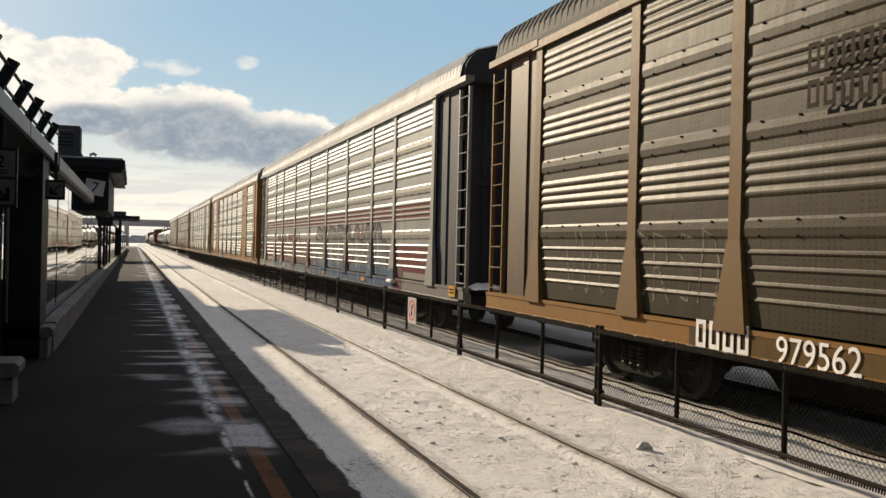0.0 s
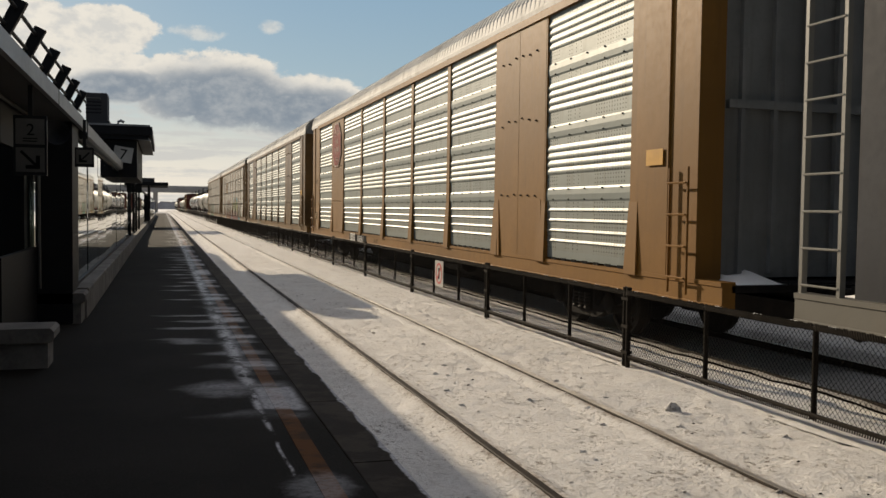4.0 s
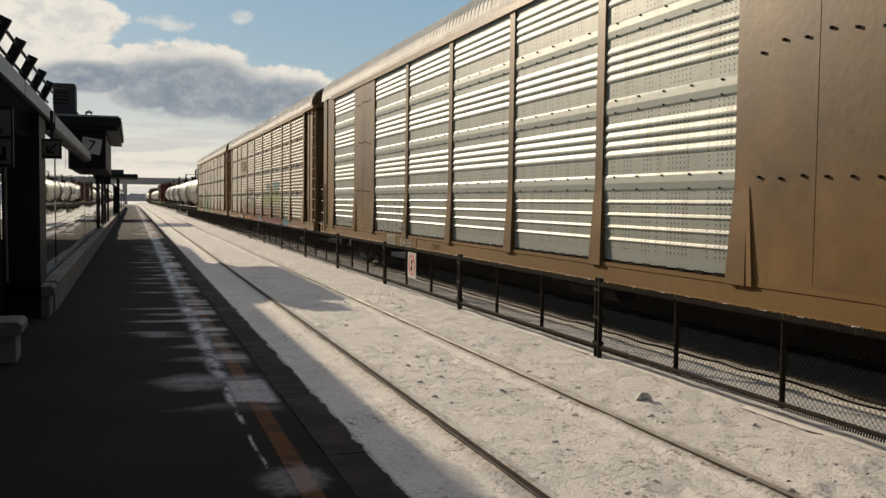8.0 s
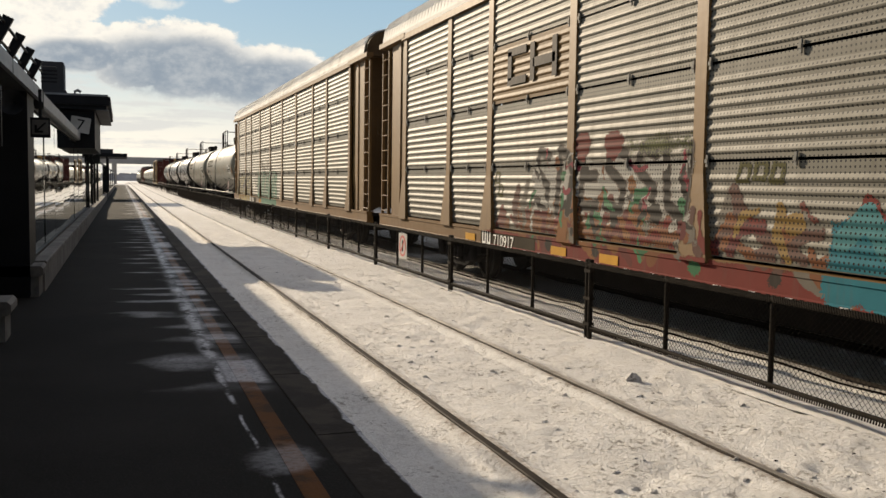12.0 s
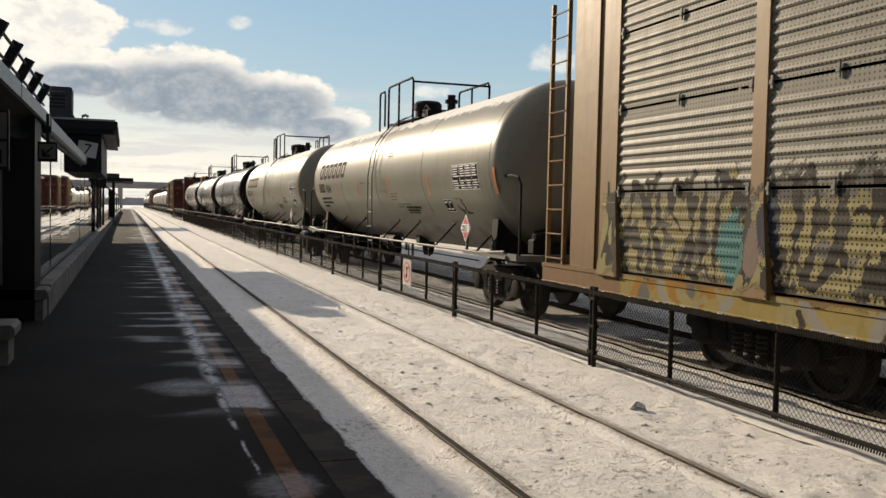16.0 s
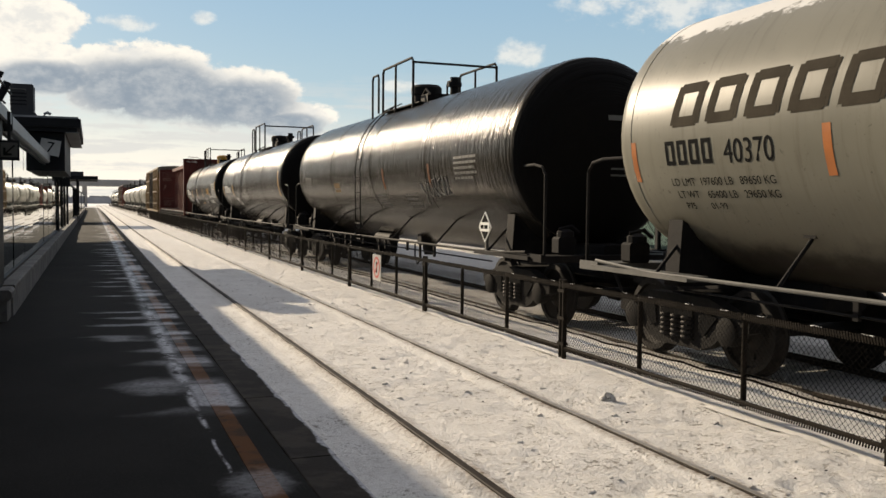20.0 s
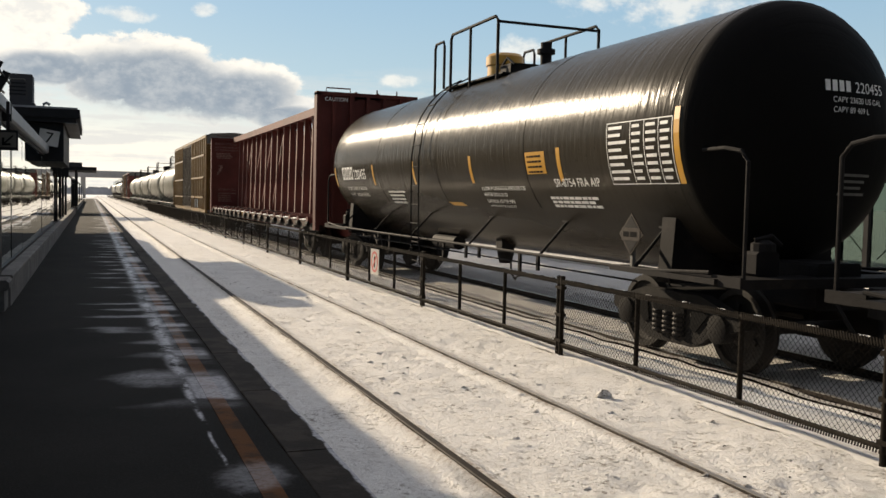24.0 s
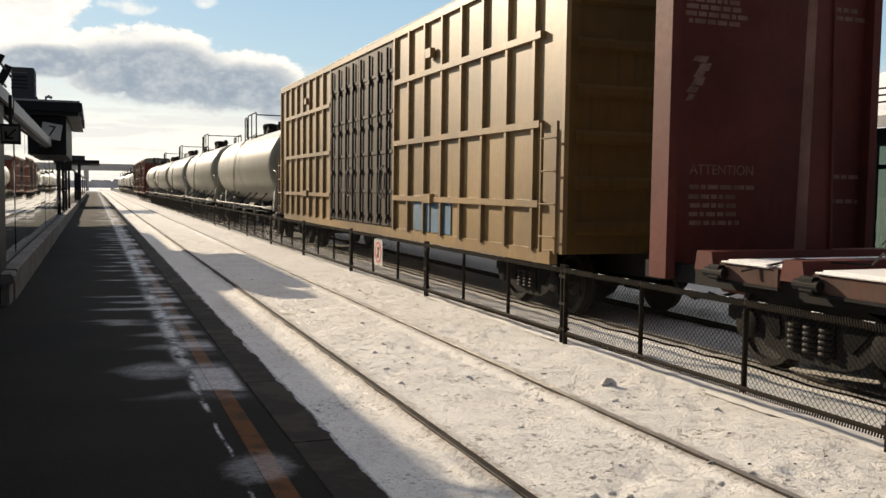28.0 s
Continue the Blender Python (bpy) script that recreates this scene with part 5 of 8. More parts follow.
def panel_mesh(kind, w, z0, z1):
    """A side panel w wide, its outer face towards -x, with y from 0 to w."""
    g = G()
    prof = [(-x, z) for x, z in ribbed(kind, z0, z1)]
    g.sheet(prof, 0.0, w)
    g.box(0.012, 0.03, 0.0, w, z0, z1, 1)
    # closed rib ends
    for y in (0.0, w):
        b = len(g.v)
        g.v += [(x, y, z) for x, z in prof] + [(0.0, y, z) for x, z in reversed(prof)]
        m = len(prof)
        for i in range(m - 1):
            if prof[i][0] < -0.001 or prof[i + 1][0] < -0.001:
                g.face([b + i, b + i + 1, b + 2 * m - 2 - i, b + 2 * m - 1 - i])
    if kind == "wide":
        for k in range(3):
            z = BAND_Z + BAND_STEP * k
            n = max(3, int(w / 0.5))
            for i in range(n):
                y = w * (i + 0.5) / n
                for dz in (0.03, 0.19):
                    g.box(-0.029, -0.008, y - 0.012, y + 0.012, z + dz - 0.010, z + dz + 0.010, 1)
    return g


def post_mesh(mat, key, flare=0.27):
    def mk():
        g = G()
        w, x0, x1 = 0.10, 0.02, -0.036
        g.hexa([(x1, -w, 1.95), (x0, -w, 1.95), (x0, w, 1.95), (x1, w, 1.95), (x1, -w, ZE), (x0, -w, ZE), (x0, w, ZE), (x1, w, ZE)])
        if flare:
            f = flare
            g.hexa([(-0.085, -f, 1.0), (x0, -f, 1.0), (x0, f, 1.0), (-0.085, f, 1.0), (-0.042, -w - 0.01, 1.95), (x0, -w - 0.01, 1.95),
                    (x0, w + 0.01, 1.95), (-0.042, w + 0.01, 1.95)])
        g.box(-0.06, 0.02, -0.17, 0.17, ZE - 0.07, ZE + 0.03)
        return g.mesh("side_post", mat)
    return shared(("post", key), mk)


def roof_mesh(mat):
    g = G()
    half = [(-1.56, ZE - 0.02), (-1.56, ZE + 0.10), (-1.52, ZE + 0.30), (-1.42, ZE + 0.47), (-1.22, ZE + 0.62), (-0.85, ZE + 0.73), (-0.4, ZE + 0.79)]
    prof = half + [(-x, z) for x, z in reversed(half)]
    n = len(prof)
    ys = []
    y = 0.95
    while y < RL - 1.0:
        ys += [(y, 0.0), (y + 0.05, 0.0), (y + 0.075, 0.035), (y + 0.125, 0.035), (y + 0.15, 0.0)]
        y += 0.2
    b = len(g.v)
    for y, h in ys:
        for i, (x, z) in enumerate(prof):
            up = h if 1 < i < n - 2 else 0.0
            g.v.append((x * (1 + up * 0.15), y, z + up))
    for r in range(len(ys) - 1):
        for i in range(n - 1):
            g.face([b + r * n + i, b + r * n + i + 1, b + (r + 1) * n + i + 1, b + (r + 1) * n + i])
    return g.mesh("roof", mat)


def autorack(at, label, kind, post, sill, end, panel, plates=None, seed=0, snowy=True, roof=M_ROOFP):
    """kind: wide (full-height ribbed panels), plated (ribbed panels and plain plates), rows (four rows of perforated panels)."""
    root = car("autorack_car", label, "railway car", at)
    pm = panel(root)
    post = post(root) if callable(post) else post
    sill = sill(root) if callable(sill) else sill
    part("roof", shared(("roof", roof.name), lambda: roof_mesh(roof)), None, root, "corrugated steel roof")
    # underframe
    for s in (-1, 1):
        g = G().prism([(s * 1.36, ZS), (s * 1.545, ZS), (s * 1.545, ZS - 0.05), (s * 1.53, ZS - 0.06), (s * 1.53, 0.80), (s * 1.545, 0.79), (s * 1.545, 0.74), (s * 1.36, 0.74)], 0.60, RL - 0.60)
        part("side_sill", g, sill, root)
        g = G().box(min(s * 1.57, s * 1.47), max(s * 1.57, s * 1.47), 2.4, RL - 2.4, ZE - 0.10, ZE + 0.02)
        part("top_rail", g, post, root)
    part("deck", G().box(-1.40, 1.40, 0.60, RL - 0.60, ZS - 0.12, ZS - 0.04), M_DARK, root)
    g = G().box(-0.32, 0.32, 0.7, RL - 0.7, 0.62, 1.02, c=0.03)
    g.prism([(6.2, 0.66), (6.9, 0.24), (RL - 6.9, 0.24), (RL - 6.2, 0.66)], -0.34, 0.34, axis="x")
    g.box(-0.45, 0.45, 0.75, 3.6, 0.50, 0.80).box(-0.45, 0.45, RL - 3.6, RL - 0.75, 0.50, 0.80)
    for y in range(7, 24, 3):
        g.box(-1.4, 1.4, y - 0.06, y + 0.06, 0.82, 1.06)
    part("centre_sill", g, M_DARK, root)
    g = G().tube([(-0.9, 11.0, 0.62), (-0.9, 12.4, 0.62)], 0.19, 12).tube([(-0.75, 13.0, 0.66), (-0.75, 13.5, 0.66)], 0.15, 10)
    g.tube([(-0.6, 8.0, 0.72), (-0.6, 21.0, 0.72)], 0.03)
    part("brake_reservoir", g, M_DARK, root)
    # sides
    pmesh = post_mesh(post, post.name, 0.16 if kind == "plated" else 0.27)
    for s in (-1, 1):
        for i, y in enumerate(BAYS):
            part("side_post", pmesh, None, root, at=pose(s * -SIDE, y, 0, 0, 0, 0 if s < 0 else 180))
    for i in range(9):
        y0, w = BAYS[i] + 0.10, BAYS[i + 1] - BAYS[i] - 0.20
        wide_plate = kind == "plated" and i in (1, 7)
        for s in (-1, 1):
            turn = pose(SIDE, y0, 0) if s < 0 else pose(-SIDE, y0 + w, 0, 0, 0, 180)
            if wide_plate:
                g = G().box(-0.040, 0.02, -0.16, w + 0.16, ZS - 0.02, ZE - 0.08)
                g.box(-0.043, -0.040, w / 2 - 0.008, w / 2 + 0.008, ZS + 0.05, ZE - 0.1)
                for q in (0.0, w):
                    d = 0.16 if q == 0 else -0.16
                    g.hexa([(-0.075, q - d * 0.9, 1.0), (0.02, q - d * 0.9, 1.0), (0.02, q + d, 1.0), (-0.075, q + d, 1.0),
                            (-0.046, q - d * 0.2, 2.0), (0.02, q - d * 0.2, 2.0), (0.02, q + d * 0.3, 2.0), (-0.046, q + d * 0.3, 2.0)])
                rnd = random.Random(5)
                for z in (2.05, 3.35, 4.45):
                    for k in range(6):
                        yy = 0.2 + (w - 0.4) * k / 5
                        zz = z + rnd.uniform(-0.05, 0.05)
                        g.box(-0.065, -0.04, yy - 0.013, yy + 0.013, zz - 0.013, zz + 0.013, 1)
                part("side_plate", g, [plates or post, M_INK], root, "plain painted steel plate", at=turn)
            elif kind == "rows":
                rows = ((ZS + 0.03, 2.07), (2.10, 3.10), (3.13, 4.06), (4.09, ZE - 0.12)) if s < 0 else ((ZS + 0.03, ZE - 0.12),)
                for z0, z1 in rows:
                    me = shared((kind, pm.name, round(w, 2), z0, z1), lambda: panel_mesh("even", w, z0, z1).mesh("side_panel", [pm, M_INK]))
                    part("side_panel", me, None, root, at=turn)
                if s < 0:
                    clip = shared("clip", lambda: G().box(-0.032, -0.012, -0.016, 0.016, -0.065, 0.065).box(-0.042, -0.032, -0.022, 0.022, -0.02, 0.02).mesh("panel_clip", M_CLIP))
                    for z in (2.085, 3.115, 4.075):
                        for yy in (0.05, w / 2, w - 0.05):
                            part("panel_clip", clip, None, root, at=(SIDE, y0 + yy, z))
            else:
                if s < 0 and kind == "plated":
                    slot = shared("drain_slot", lambda: G().box(-0.049, -0.044, 0.0, 0.17, ZS + 0.005, ZS + 0.045).mesh("drain_slot", M_INK))
                    for q in range(int(w / 0.36)):
                        part("drain_slot", slot, None, root, at=(SIDE, y0 + 0.12 + 0.36 * q, 0))
                me = shared((kind, pm.name, round(w, 2)), lambda: panel_mesh("wide", w, ZS + 0.03, ZE - 0.10).mesh("side_panel", [pm, M_INK]))
                part("side_panel", me, None, root, at=turn)
    # ends
    for e in (0, 1):
        fl = (lambda y: y) if e == 0 else (lambda y: RL - y)

        def span(a, b):
            return sorted((fl(a), fl(b)))
        y0, y1 = span(1.25, 1.33)
        a, b = span(1.18, 1.25)
        dr = part("end_door", G().box(-1.30, 1.30, y0, y1, ZS, ZE + 0.5), end, root, "folding steel end doors")
        for x in (-0.9, -0.45, 0.0, 0.45, 0.9):
            part("door_rib", G().box(x - 0.03, x + 0.03, a, b, ZS + 0.05, ZE + 0.2), end, dr)
        part("door_bar", G().box(-1.1, 1.1, a - 0.01, b + 0.01, 3.05, 3.15), end, dr)
        g = G()
        a, b = span(0.85, 1.15)
        g.prism([(-1.52, ZE), (1.52, ZE), (1.48, ZE + 0.30), (1.38, ZE + 0.46), (1.18, ZE + 0.60), (0.8, ZE + 0.71), (-0.8, ZE + 0.71), (-1.18, ZE + 0.60), (-1.38, ZE + 0.46), (-1.48, ZE + 0.30)], a, b)
        part("roof_end", g, end, root)
        for s in (-1, 1):
            if kind == "plated":
                a, b = span(1.15, 2.55)
                cp = part("corner_plate", G().box(min(s * 1.54, s * 1.44), max(s * 1.54, s * 1.44), a, b, ZS - 0.05, ZE), plates or post, root, "plain painted corner plate")
                c0, c1 = span(1.72, 1.75)
                part("plate_seam", G().box(min(s * 1.57, s * 1.54), max(s * 1.57, s * 1.54), c0, c1, ZS, ZE), plates or post, cp)
                a, b = span(1.12, 1.15)
                part("corner_return", G().box(min(s * 1.54, s * 1.2), max(s * 1.54, s * 1.2), a, b, ZS - 0.05, ZE), plates or post, cp)
                g = G()
                a, b = span(1.22, 1.62)
                ladder(g, s * 1.60, a, b, 0.86, 2.35, 4, r=0.014, side=0.02)
                part("side_ladder", g, post, root)
            else:
                a, b = span(1.30, 2.55)
                g = G().box(min(s * 1.44, s * 1.34), max(s * 1.44, s * 1.34), a, b, ZS, ZE - 0.05)
                c0, c1 = span(1.85, 2.05)
                g.box(min(s * 1.47, s * 1.4), max(s * 1.47, s * 1.4), c0, c1, ZS, ZE - 0.1)
                part("corner_plate", g, post if kind == "rows" else end, root)
                g = G()
                a, b = span(0.62, 1.14)
                ladder(g, s * 1.46, a, b, ZS - 0.1, ZE - 0.15, 11, side=0.045)
                a, b = span(0.60, 2.6)
                g.box(min(s * 1.58, s * 1.40), max(s * 1.58, s * 1.40), a, b, ZE - 0.06, ZE + 0.05)
                part("side_ladder", g, post, root, "steel side ladder")
        if snowy:
            g = G()
            a, b = span(0.7, 2.3)
            bm_heap(g, -1.25, -0.55, a, b, ZS - 0.04, 0.13, seed + e)
            part("snow_drift", g, M_SNOWC, root, "little drift of snow", smooth=True)
    couplers(root, RL)
    trucks(root, RACK_TRUCKS)
    return root


def bm_heap(g, x0, x1, y0, y1, z, h, seed):
    """A small drift with a rounded, uneven top."""
    n = 7
    rnd = random.Random(seed)
    b = len(g.v)
    for i in range(n):
        for j in range(n):
            u, v = i / (n - 1), j / (n - 1)
            e = max(0.0, (1 - (2 * u - 1) ** 2) * (1 - (2 * v - 1) ** 2))
            g.v.append((x0 + (x1 - x0) * u, y0 + (y1 - y0) * v, z + h * e ** 0.6 * rnd.uniform(0.6, 1.2)))
    for i in range(n - 1):
        for j in range(n - 1):
            a = b + i * n + j
            g.face([a, a + 1, a + n + 1, a + n])


def lettered(root, items, mat, label):
    """items: (text, y, z, size) on the near side sill or panel."""
    g = G()
    for text, y, z, size, off in items:
        side_text(g, text, y, z, size, flat_side(off), 1.0)
    part("lettering", g, mat, root, label)


TC, TR = 2.66, 1.49               # middle height and radius of a tank


def round_side(r=TR + 0.006, c=TC):
    """Wraps height onto the barrel of a tank on the side that faces the platform."""
    return lambda y, z: (-r * math.cos((z - c) / r), y, c + r * math.sin((z - c) / r))


def tank_car(at, length, label, tank, frame_mat, stripes, stripe_mat, snow=False, seed=0, spun=True, manway=M_DARK, belly=0.0, ladder_at=0.3):
    """belly: how far the bottom hangs below a round barrel between the bolsters; ladder_at: the ladder's way past the middle."""
    root = car("tank_car", label, "tank car", at)
    tm = tank(root)
    e0, e1 = 1.0, length - 1.0
    rings = [(e0 + 0.62 * (1 - math.cos(math.pi / 2 * i / 8)), max(0.001, TR * math.sin(math.pi / 2 * i / 8))) for i in range(9)]
    body = rings + [(length - t, r) for t, r in reversed(rings)]
    if belly:
        body = rings + [(2.7, TR), (length - 2.7, TR)] + [(length - t, r) for t, r in reversed(rings)]
    g = G().lathe(body, 56, cz=TC)
    if belly:
        low = TC - 0.95
        g.v = [(x, y, z - belly * min(1.0, max(0.0, (low - z) / (low - TC + TR))) * min(1.0, max(0.0, min(y, length - y) - 1.62) / 1.0)) for x, y, z in g.v]
    part("tank", g, tm, root, smooth=True)
    # weld seams
    n = 5
    for i in range(n):
        y = e0 + 0.75 + (e1 - e0 - 1.5) * i / (n - 1)
        part("weld_seam", G().lathe([(y - 0.012, TR - 0.004), (y - 0.006, TR + 0.005), (y + 0.006, TR + 0.005), (y + 0.012, TR - 0.004)], 56, cz=TC), tm, root)
    # stub sills and bolsters
    for a, b in ((0.75, 3.6), (length - 3.6, length - 0.75)):
        g = G().box(-0.3, 0.3, a, b, 0.72, 1.22, c=0.03)
        y = a + 1.45 if a < 3 else b - 1.45
        g.prism([(-1.2, 0.9), (1.2, 0.9), (1.15, 1.66), (0.95, 1.55), (0.5, 1.28), (-0.5, 1.28), (-0.95, 1.55), (-1.15, 1.66)], y - 0.13, y + 0.13)
        part("stub_sill", g, frame_mat, root)
        g = G()
        yp = 0.55 if a < 3 else length - 1.0
        g.box(-1.42, 1.42, yp, yp + 0.45, 0.98, 1.08)
        g.box(-1.46, -1.42, yp, yp + 0.45, 0.99, 1.10)
        part("end_platform", g, M_STEEL if snow else frame_mat, root, "steel end platform")
        yb = 0.95 if a < 3 else length - 0.95
        part("hand_brake", G().box(-1.02, -0.72, yb - 0.10, yb + 0.10, 1.08, 1.34, c=0.03).tube([(-0.95, yb, 1.34), (-0.95, yb, 1.46), (-0.75, yb, 1.50), (-0.62, yb, 1.40)], 0.03)
             .lathe([(1.34, 0.13), (1.42, 0.13), (1.46, 0.06)], 12, cx=-0.85, cz=yb, axis="z"), frame_mat, root, "small brake gear on the end platform")
        for x in (-1.38, 1.38):
            yy = 0.6 if a < 3 else length - 0.6
            d = 0.35 if a < 3 else -0.35
            part("end_handrail", G().tube([(x, yy, 1.08), (x, yy, 2.25), (x, yy + d * 0.3, 2.36), (x, yy + d, 2.4), (x * 0.95, yy + d * 2.6, 2.4)], 0.022, 8), frame_mat, root)
        for s in (-1, 1):
            ya2, yb2 = (0.9, 2.9) if a < 3 else (length - 2.9, length - 0.9)
            part("side_step", G().box(min(s * 1.5, s * 1.22), max(s * 1.5, s * 1.22), ya2, yb2, 1.0, 1.06), M_STEEL if snow else frame_mat, root)
    # running handrail low along the side, with slanted stays up to the barrel
    for s in (-1, 1):
        g = G().tube([(s * 1.48, 1.0, 1.12), (s * 1.48, 2.2, 1.05), (s * 1.48, length - 2.2, 1.05), (s * 1.48, length - 1.0, 1.12)], 0.022, 8)
        hr = part("side_handrail", g, M_STEEL if snow else frame_mat, root, "steel side handrail")
        for y in ((2.3, 4.64, 7.0, 8.65, 12.04, 14.4, length - 2.3) if snow else (2.4, 4.8, 7.4, 10.4, 12.9, length - 2.4)):
            part("handrail_stay", G().tube([(s * 1.48, y, 1.05), (s * 0.985, y + 0.08, 1.535)], 0.021, 6).box(min(s * 1.04, s * 0.93), max(s * 1.04, s * 0.93), y + 0.0, y + 0.16, 1.52, 1.57), M_DARK, hr)
    g = G().tube([(-1.30, 2.6, 0.88), (-1.30, length - 2.6, 0.88)], 0.014, 6)
    for i in range(9):
        y = length / 2 - 4 + i + 0.3 * math.sin(2.4 * i + seed)
        g.box(-1.325, -1.285, y - 0.03, y + 0.03, (0.80, 0.66, 0.84)[i % 3], 1.02)
        if i % 3 == 1:
            g.tube([(-1.30, y, 0.70), (-1.30, y + 0.16, 0.60), (-1.30, y + 0.32, 0.70), (-1.30, y + 0.32, 1.0)], 0.016)
    part("brake_rod", g, frame_mat, root)
    part("brake_reservoir", G().tube([(-0.55, length / 2 + 1.0, 0.95), (-0.55, length / 2 + 2.2, 0.95)], 0.14, 14), M_DARK, root)
    part("brake_valve", G().box(-0.62, -0.38, length / 2 - 1.15, length / 2 - 0.9, 0.9, 1.15, c=0.03), M_DARK, root)
    part("bottom_outlet", G().lathe([(0.62, 0.0), (0.62, 0.12), (0.8, 0.16), (1.2, 0.18)], 12, cx=0.0, cz=length / 2, axis="z"), M_DARK, root)
    # ladder over the barrel to the top platform
    g = G()
    yl = length / 2 + ladder_at
    for y in (yl, yl + 0.42):
        pts = [(-1.56, y, 0.55), (-1.60, y, 1.2), (-1.62, y, 2.6)]
        for i in range(1, 7):
            a = math.radians(8 + i * 10)
            pts.append((-(TR + 0.13) * math.cos(a), y, TC + (TR + 0.13) * math.sin(a)))
        g.tube(pts, 0.014, 6)
    for i in range(6):
        z = 0.62 + i * 0.36
        g.tube([(-1.61 if z > 1.2 else -1.585, yl, z), (-1.61 if z > 1.2 else -1.585, yl + 0.42, z)], 0.012, 6)
    for i in range(4):
        a = math.radians(6 + i * 15)
        p = (-(TR + 0.13) * math.cos(a), TC + (TR + 0.13) * math.sin(a))
        g.tube([(p[0], yl, p[1]), (p[0], yl + 0.42, p[1])], 0.012, 6)
    part("side_ladder", g, frame_mat if not snow else M_STEEL, root, "curved steel ladder")
    # top platform: gratings, railing, manway and valves
    ya, yb, zt = length / 2 - 1.55, length / 2 + 1.45, TC + TR + 0.02
    g = G()
    for x in (-0.60, 0.60):
        g.box(x - 0.14, x + 0.14, ya + 0.3, yb, zt - 0.14, zt - 0.115)
    g.box(-0.74, 0.74, yb - 0.3, yb, zt - 0.11, zt - 0.09)
    part("top_grating", g, frame_mat, root)
    g = G()
    zr = zt + 0.78
    for x in (-0.98, 0.98):
        g.tube([(x, yb - 0.85, zt - 0.3), (x, yb - 0.85, zr - 0.08), (x, yb - 0.92, zr), (x, ya + 0.1, zr), (x, ya, zr - 0.08), (x, ya, zt - 0.3)], 0.028, 8)
        g.tube([(x, yb, zt - 0.3), (x, yb, zr - 0.15), (x, yb - 0.06, zr - 0.06), (x, yb - 0.45, zr - 0.06), (x, yb - 0.5, zr - 0.15), (x, yb - 0.5, zt - 0.2)], 0.026, 8)
        g.tube([(x, (ya + yb) / 2 - 0.3, zt - 0.3), (x, (ya + yb) / 2 - 0.3, zr)], 0.026, 8)
    g.tube([(-0.98, ya, zr - 0.1), (0.98, ya, zr - 0.1)], 0.026, 8)
    part("top_railing", g, M_DARK, root, "dark pipe railing")
    g = G().lathe([(zt - 0.15, 0.33), (zt + 0.18, 0.33), (zt + 0.20, 0.36), (zt + 0.36, 0.36), (zt + 0.42, 0.30), (zt + 0.46, 0.0)], 20, cx=-0.05, cz=length / 2 + 0.15, axis="z")
    part("manway", g, manway, root, smooth=True)
    g = G().lathe([(zt - 0.15, 0.1), (zt + 0.25, 0.1), (zt + 0.25, 0.16), (zt + 0.33, 0.16), (zt + 0.33, 0.1), (zt + 0.45, 0.1), (zt + 0.45, 0.0)], 14, cx=0.1, cz=length / 2 - 1.25, axis="z")
    part("valve", g, M_DARK, root, smooth=True)
    part("valve_box", G().box(-0.35, 0.3, length / 2 - 0.75, length / 2 - 0.3, zt - 0.1, zt + 0.14, c=0.03), M_DARK, root)
    part("valve_handle", G().tube([(-0.3, length / 2 - 0.8, zt + 0.1), (-0.3, length / 2 - 0.5, zt + 0.26), (-0.3, length / 2 - 0.2, zt + 0.1)], 0.025), M_DARK, root)
    # upright reflective strips on the barrel
    w = round_side(TR + 0.0035)
    for y in stripes:
        g = G()
        b = len(g.v)
        tall = stripe_mat is M_YELLOW and y < 2.1
        for i in range(7):
            z = (2.02 + 0.86 * i / 6) if tall else (2.08 + 0.47 * i / 6)
            g.v += [w(y, z), w(y - 0.10, z)]
        for i in range(6):
            g.face([b + 2 * i, b + 2 * i + 1, b + 2 * i + 3, b + 2 * i + 2])
        part("reflective_strip", g, stripe_mat, root)
    couplers(root, length)
    trucks(root, (2.2, length - 2.2), spun)
    return root


def end_text(root, rows, mat):
    """Lettering that follows the dished end facing the platform. rows: (text or bar length, x, z above the middle, size)."""
    def lay(x, z):
        r2 = min(0.99, (x * x + z * z) / (TR * TR))
        return (x, 1.0 + 0.62 * (1 - math.sqrt(1 - r2)) - 0.008, TC + z)
    for text, x, z, size in rows:
        g = G()
        if isinstance(text, str):
            vs, fs = glyph_mesh(text)
            g.v += [lay(x + v[0] * size, z + v[1] * size) for v in vs]
            for f in fs:
                g.face(list(f))
        else:
            n = 6
            for i in range(n + 1):
                g.v += [lay(x + text * i / n, z), lay(x + text * i / n, z + size)]
            for i in range(n):
                g.face([2 * i, 2 * i + 2, 2 * i + 3, 2 * i + 1])
        part("end_lettering", g, mat, root)


